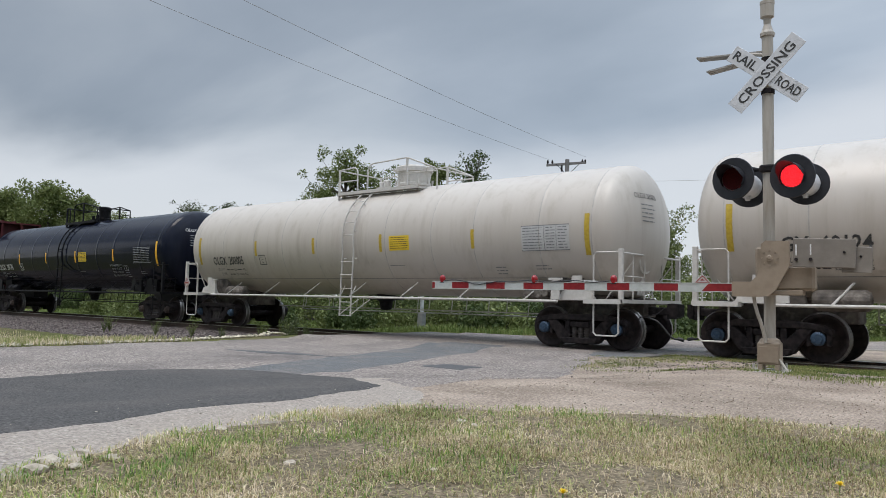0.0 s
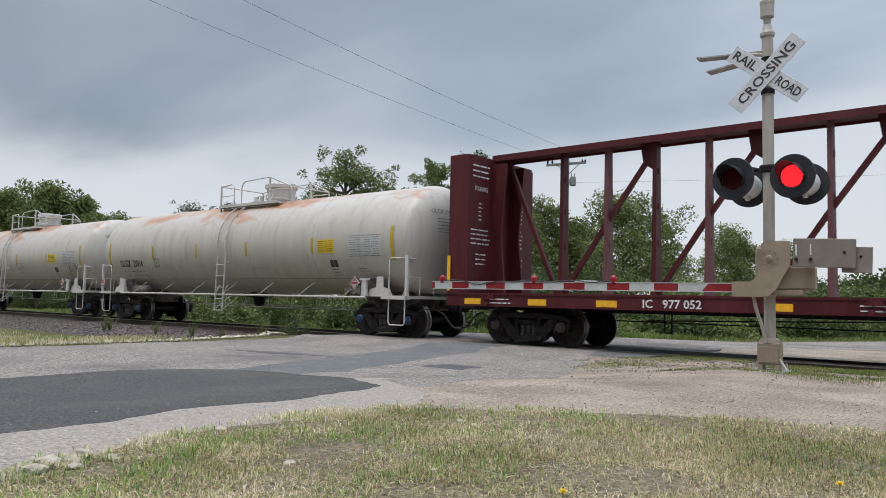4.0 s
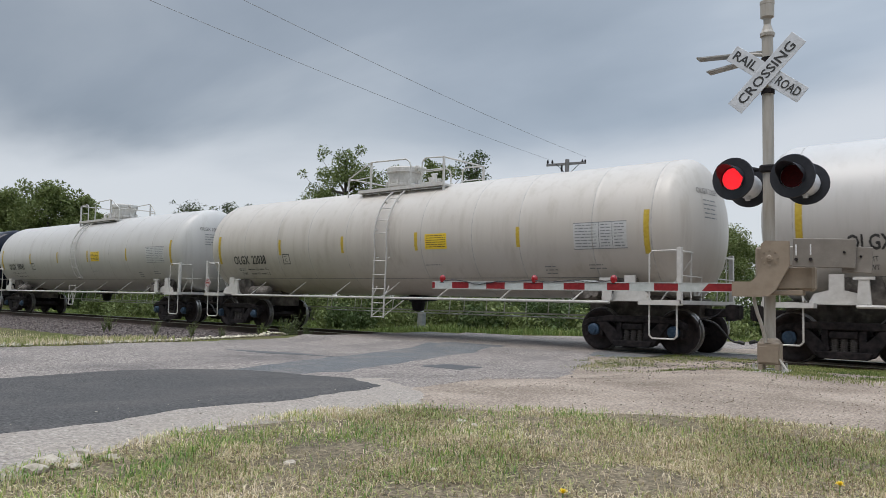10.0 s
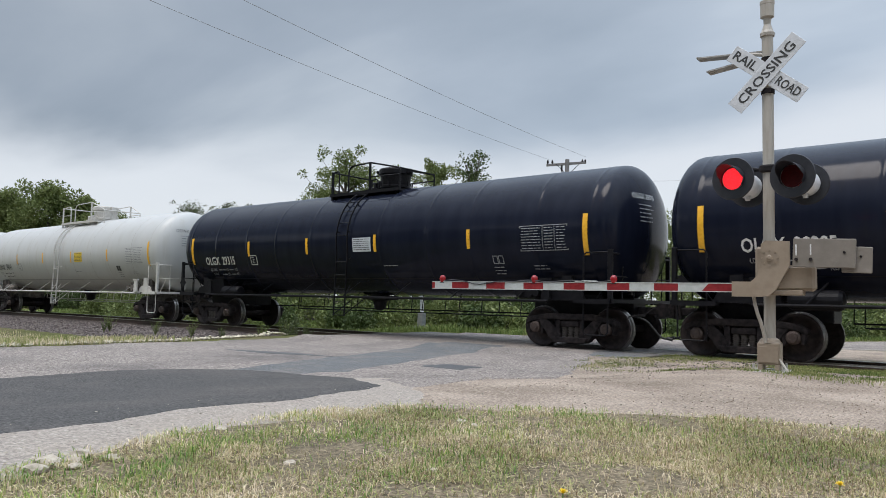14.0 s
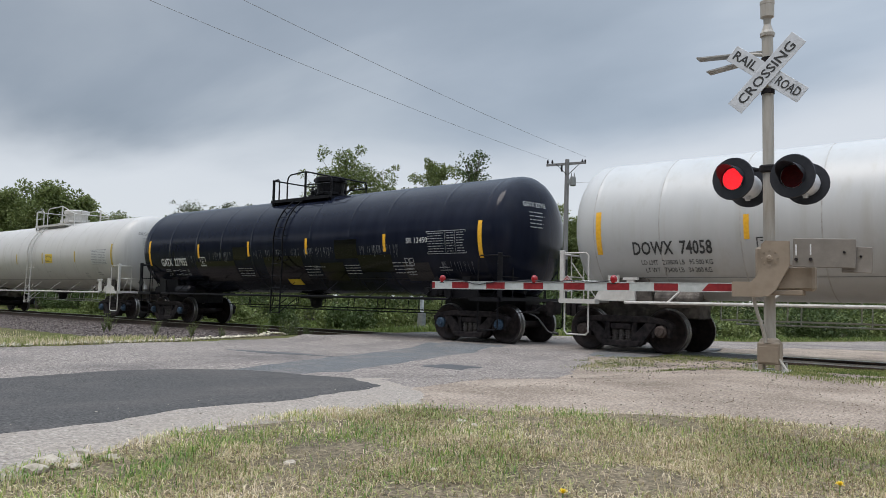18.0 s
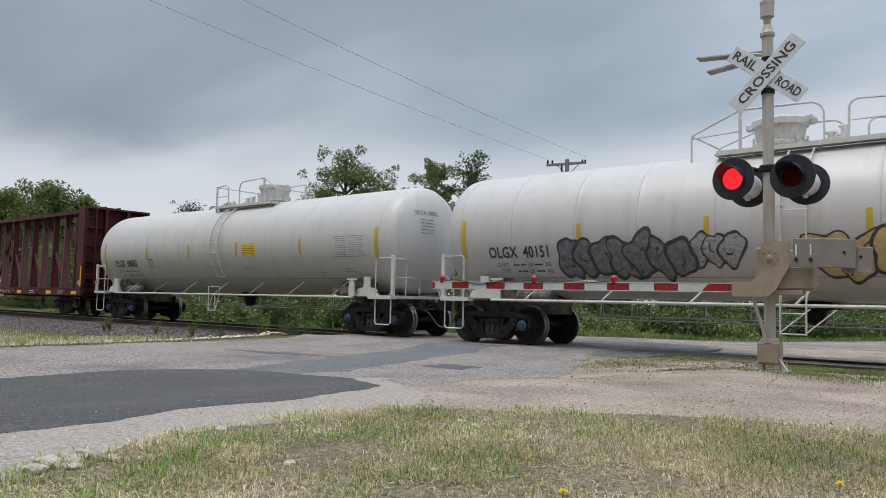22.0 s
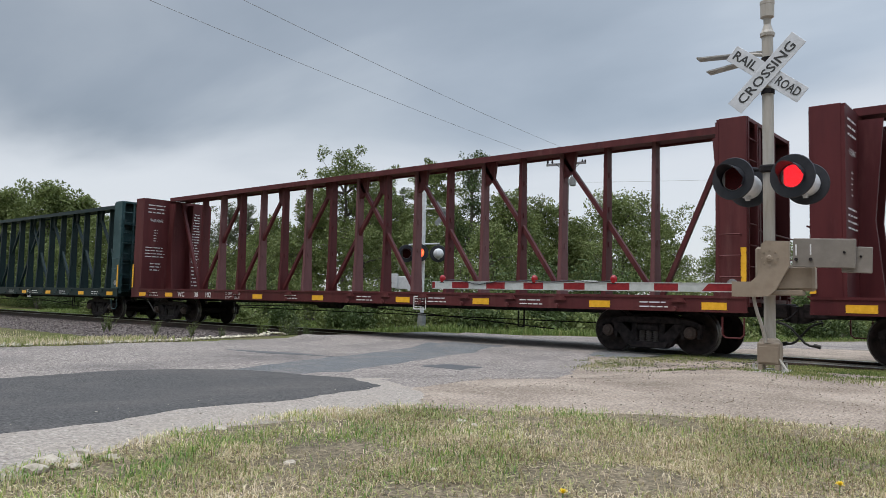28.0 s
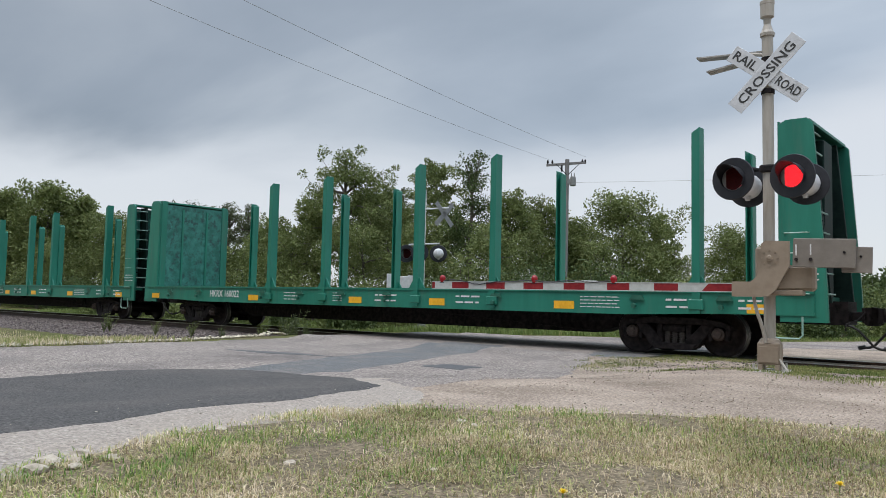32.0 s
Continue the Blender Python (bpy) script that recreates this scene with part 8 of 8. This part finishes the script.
c = tank_car(-109.72, P_WHITE, "OLGX 40209", half=7.45, flip=True, label=WH); CARS.append((c, -109.72))
c = tank_car(-127.60, P_WHITE, "OLGX 100220", half=7.5, notice=3.4, third=0.205, label=WH); CARS.append((c, -127.60))
c = tank_car(-145.36, P_CREAM, "OLGX 22038", half=7.4, flip=True, label="cream white tank car with grimy ends"); CARS.append((c, -145.36))
c = tank_car(-163.22, P_WHITE, "OLGX 100043", half=7.45, label=WH); CARS.append((c, -163.22))
c = tank_car(-180.83, P_BLACK, "OLGX 29285", True, 7.55, notice=-2.0, label="glossy black tank car with white stencils", cap=M_CAPBROWN); CARS.append((c, -180.83))
c = tank_car(-198.37, P_BLACK, "OLGX 29315", True, 7.5, notice=0.7, label="glossy black tank car with white stencils", cap=M_CAPBROWN); CARS.append((c, -198.37))
c = tank_car(-216.21, P_PALE, "DOWX 74041", half=7.4, label="pale grey tank car with amber reflectors", pale=True, cap=M_CAPBROWN); CARS.append((c, -216.21))
c = tank_car(-234.22, P_PALE, "DOWX 74058", half=7.2, weights=("LD LMT   210800 LB   95 500 KG", "LT WT   73400 LB   34 200 KG"), label="pale grey tank car with a scorched end", pale=True, cap=M_CAPBROWN); CARS.append((c, -234.22))
c = tank_car(-252.04, P_BLACK, "GATX 227955", True, 7.5, notice=None, label="glossy black tank car with dull patched panels"); CARS.append((c, -252.04))
for x0, x1, z0, z1 in ((-4.6, -2.4, 1.5, 2.13), (-0.85, 0.95, 1.42, 2.22), (1.7, 2.65, 1.5, 2.0), (3.3, 4.55, 1.72, 2.18), (-2.4, -1.7, 2.15, 2.55), (2.4, 3.3, 2.1, 2.62), (4.9, 5.8, 1.5, 1.95)):
    part("paint_patch", on_tank(patch(x0, x1, z0, z1, 8), 0.006), P_BLACKPATCH, c, "newer glossy black paint patch")
for x0, x1, z, k, seed in ((-5.9, -4.5, 2.33, 16, 1), (-3.8, -2.5, 2.40, 22, 2), (-1.4, 0.9, 2.42, 34, 3), (1.0, 2.4, 2.42, 30, 4), (3.4, 4.9, 2.42, 34, 5), (6.2, 7.2, 1.95, 18, 6)):
    part("paint_runs", on_tank(drips(x0, x1, z, 0.32, k, seed + 20), 0.0085), M_RUNS, c, "pale scratched runs of paint")
for x0, x1, z0, z1, seed in ((-2.3, -1.5, 1.62, 1.92, 1), (1.0, 1.65, 1.62, 1.95, 2), (2.7, 3.3, 1.66, 1.95, 3), (4.55, 5.3, 1.66, 2.0, 4)):
    part("small_print", on_tank(bars(x0, x1, z0, z1, 4, seed + 60, 0.9), 0.009), M_INKFADED, c)
part("stencil", on_tank(words("SR 13450", 0.2, 0.72, 5.5, 2.5), 0.012), M_INKWHITE, c, "white stencilled class")
part("tag", on_tank(patch(-0.1, 0.5, 1.38, 1.55, 2), 0.012), M_SIGN, c, "yellow sticker")
c = tank_car(-269.85, P_WHITE, "OLGX 40129", half=7.42, label=WH); CARS.append((c, -269.85))
c = tank_car(-287.76, P_WHITE, "OLGX 40151", half=7.45, flip=True, label="white tank car with large grey and ochre graffiti"); CARS.append((c, -287.76))
mural(c, -4.8, -1.9, 1.55, 2.40, 7, M_SPRAYGREY, 11, 0.07)
mural(c, -1.9, -0.95, 1.75, 2.45, 3, M_INKFADED, 14, 0.05)
mural(c, 0.3, 3.3, 1.5, 2.42, 6, M_SPRAYOCHRE, 12, 0.05)
graffiti(c, 3.3, 4.1, 1.75, 2.3, 4, 13, 0.04)
c = tank_car(-305.63, P_WHITE, "OLGX 100032", half=7.45, label=WH); CARS.append((c, -305.63))
c = lumber_car(-326.35, P_RED, "CN       626514", "empty dark red centre-beam lumber car", -2.8, P_POST, None, ("LD LMT  223500", "LT WT    62500"), "WWW.CN.CA"); CARS.append((c, -326.35))
c = lumber_car(-350.24, P_RED, "SMW         735 517", "empty dark red centre-beam lumber car", -6.0, P_POST); CARS.append((c, -350.24))
c = lumber_car(-373.72, P_REDDUST, "WC         38      102", "empty dusty red centre-beam lumber car", -7.0, P_POST, None, ("LD LMT  229900", "LT WT    60100")); CARS.append((c, -373.72))
c = lumber_car(-397.20, P_DKGREEN, "NOKL     738887", "empty dark green centre-beam lumber car", -7.7, None, P_TEAL, ("LD LMT  224000", "LT WT    62000")); CARS.append((c, -397.20))
c = flat_car(-420.90, P_GREEN, "HKRX 160022", "bright green flat car with upright stakes"); CARS.append((c, -420.90))
c = flat_car(-444.50, P_GREEN, "HKRX 160022", "bright green flat car with upright stakes"); CARS.append((c, -444.50))


# ---- what moves ----
def travelled(t):
    """Metres that the train has rolled by t: it slows a little."""
    u = t / 32.0
    return 426.32 * u - 17.29 * u * u - 2.74 * u ** 3


def motions():
    times = [float(t) for t in range(33)]
    for car, x in CARS:
        walk(car, [(t, pose(x + travelled(t), TRACK_Y, 0)) for t in times])
    steps = [i / 30 for i in range(961)]
    centre = dict((car, x) for car, x in CARS)
    for ws, car, off, ex in WHEELSETS:
        seen = [t for t in steps if -50 < centre[car] + off + travelled(t) < 8]
        if not seen:
            continue
        rows = []
        if seen[0] > 0:
            rows.append((0.0, seen[0]))
        rows += [(t, t) for t in seen]
        if seen[-1] < 32:
            rows.append((32.0, seen[-1]))
        walk(ws, [(t, pose(ex, 0, WHEEL_R, 0, math.degrees(travelled(q) - travelled(seen[0])) / WHEEL_R, 0)) for t, q in rows])
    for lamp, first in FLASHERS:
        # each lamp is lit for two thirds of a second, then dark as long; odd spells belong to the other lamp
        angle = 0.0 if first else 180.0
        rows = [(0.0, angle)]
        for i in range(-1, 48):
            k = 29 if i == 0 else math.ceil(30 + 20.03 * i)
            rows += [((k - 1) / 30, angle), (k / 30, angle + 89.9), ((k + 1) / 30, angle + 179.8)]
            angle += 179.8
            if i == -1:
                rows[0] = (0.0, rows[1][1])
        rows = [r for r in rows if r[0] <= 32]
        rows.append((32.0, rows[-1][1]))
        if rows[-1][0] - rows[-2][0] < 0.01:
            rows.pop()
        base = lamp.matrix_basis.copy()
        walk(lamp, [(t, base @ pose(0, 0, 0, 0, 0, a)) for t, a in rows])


motions()
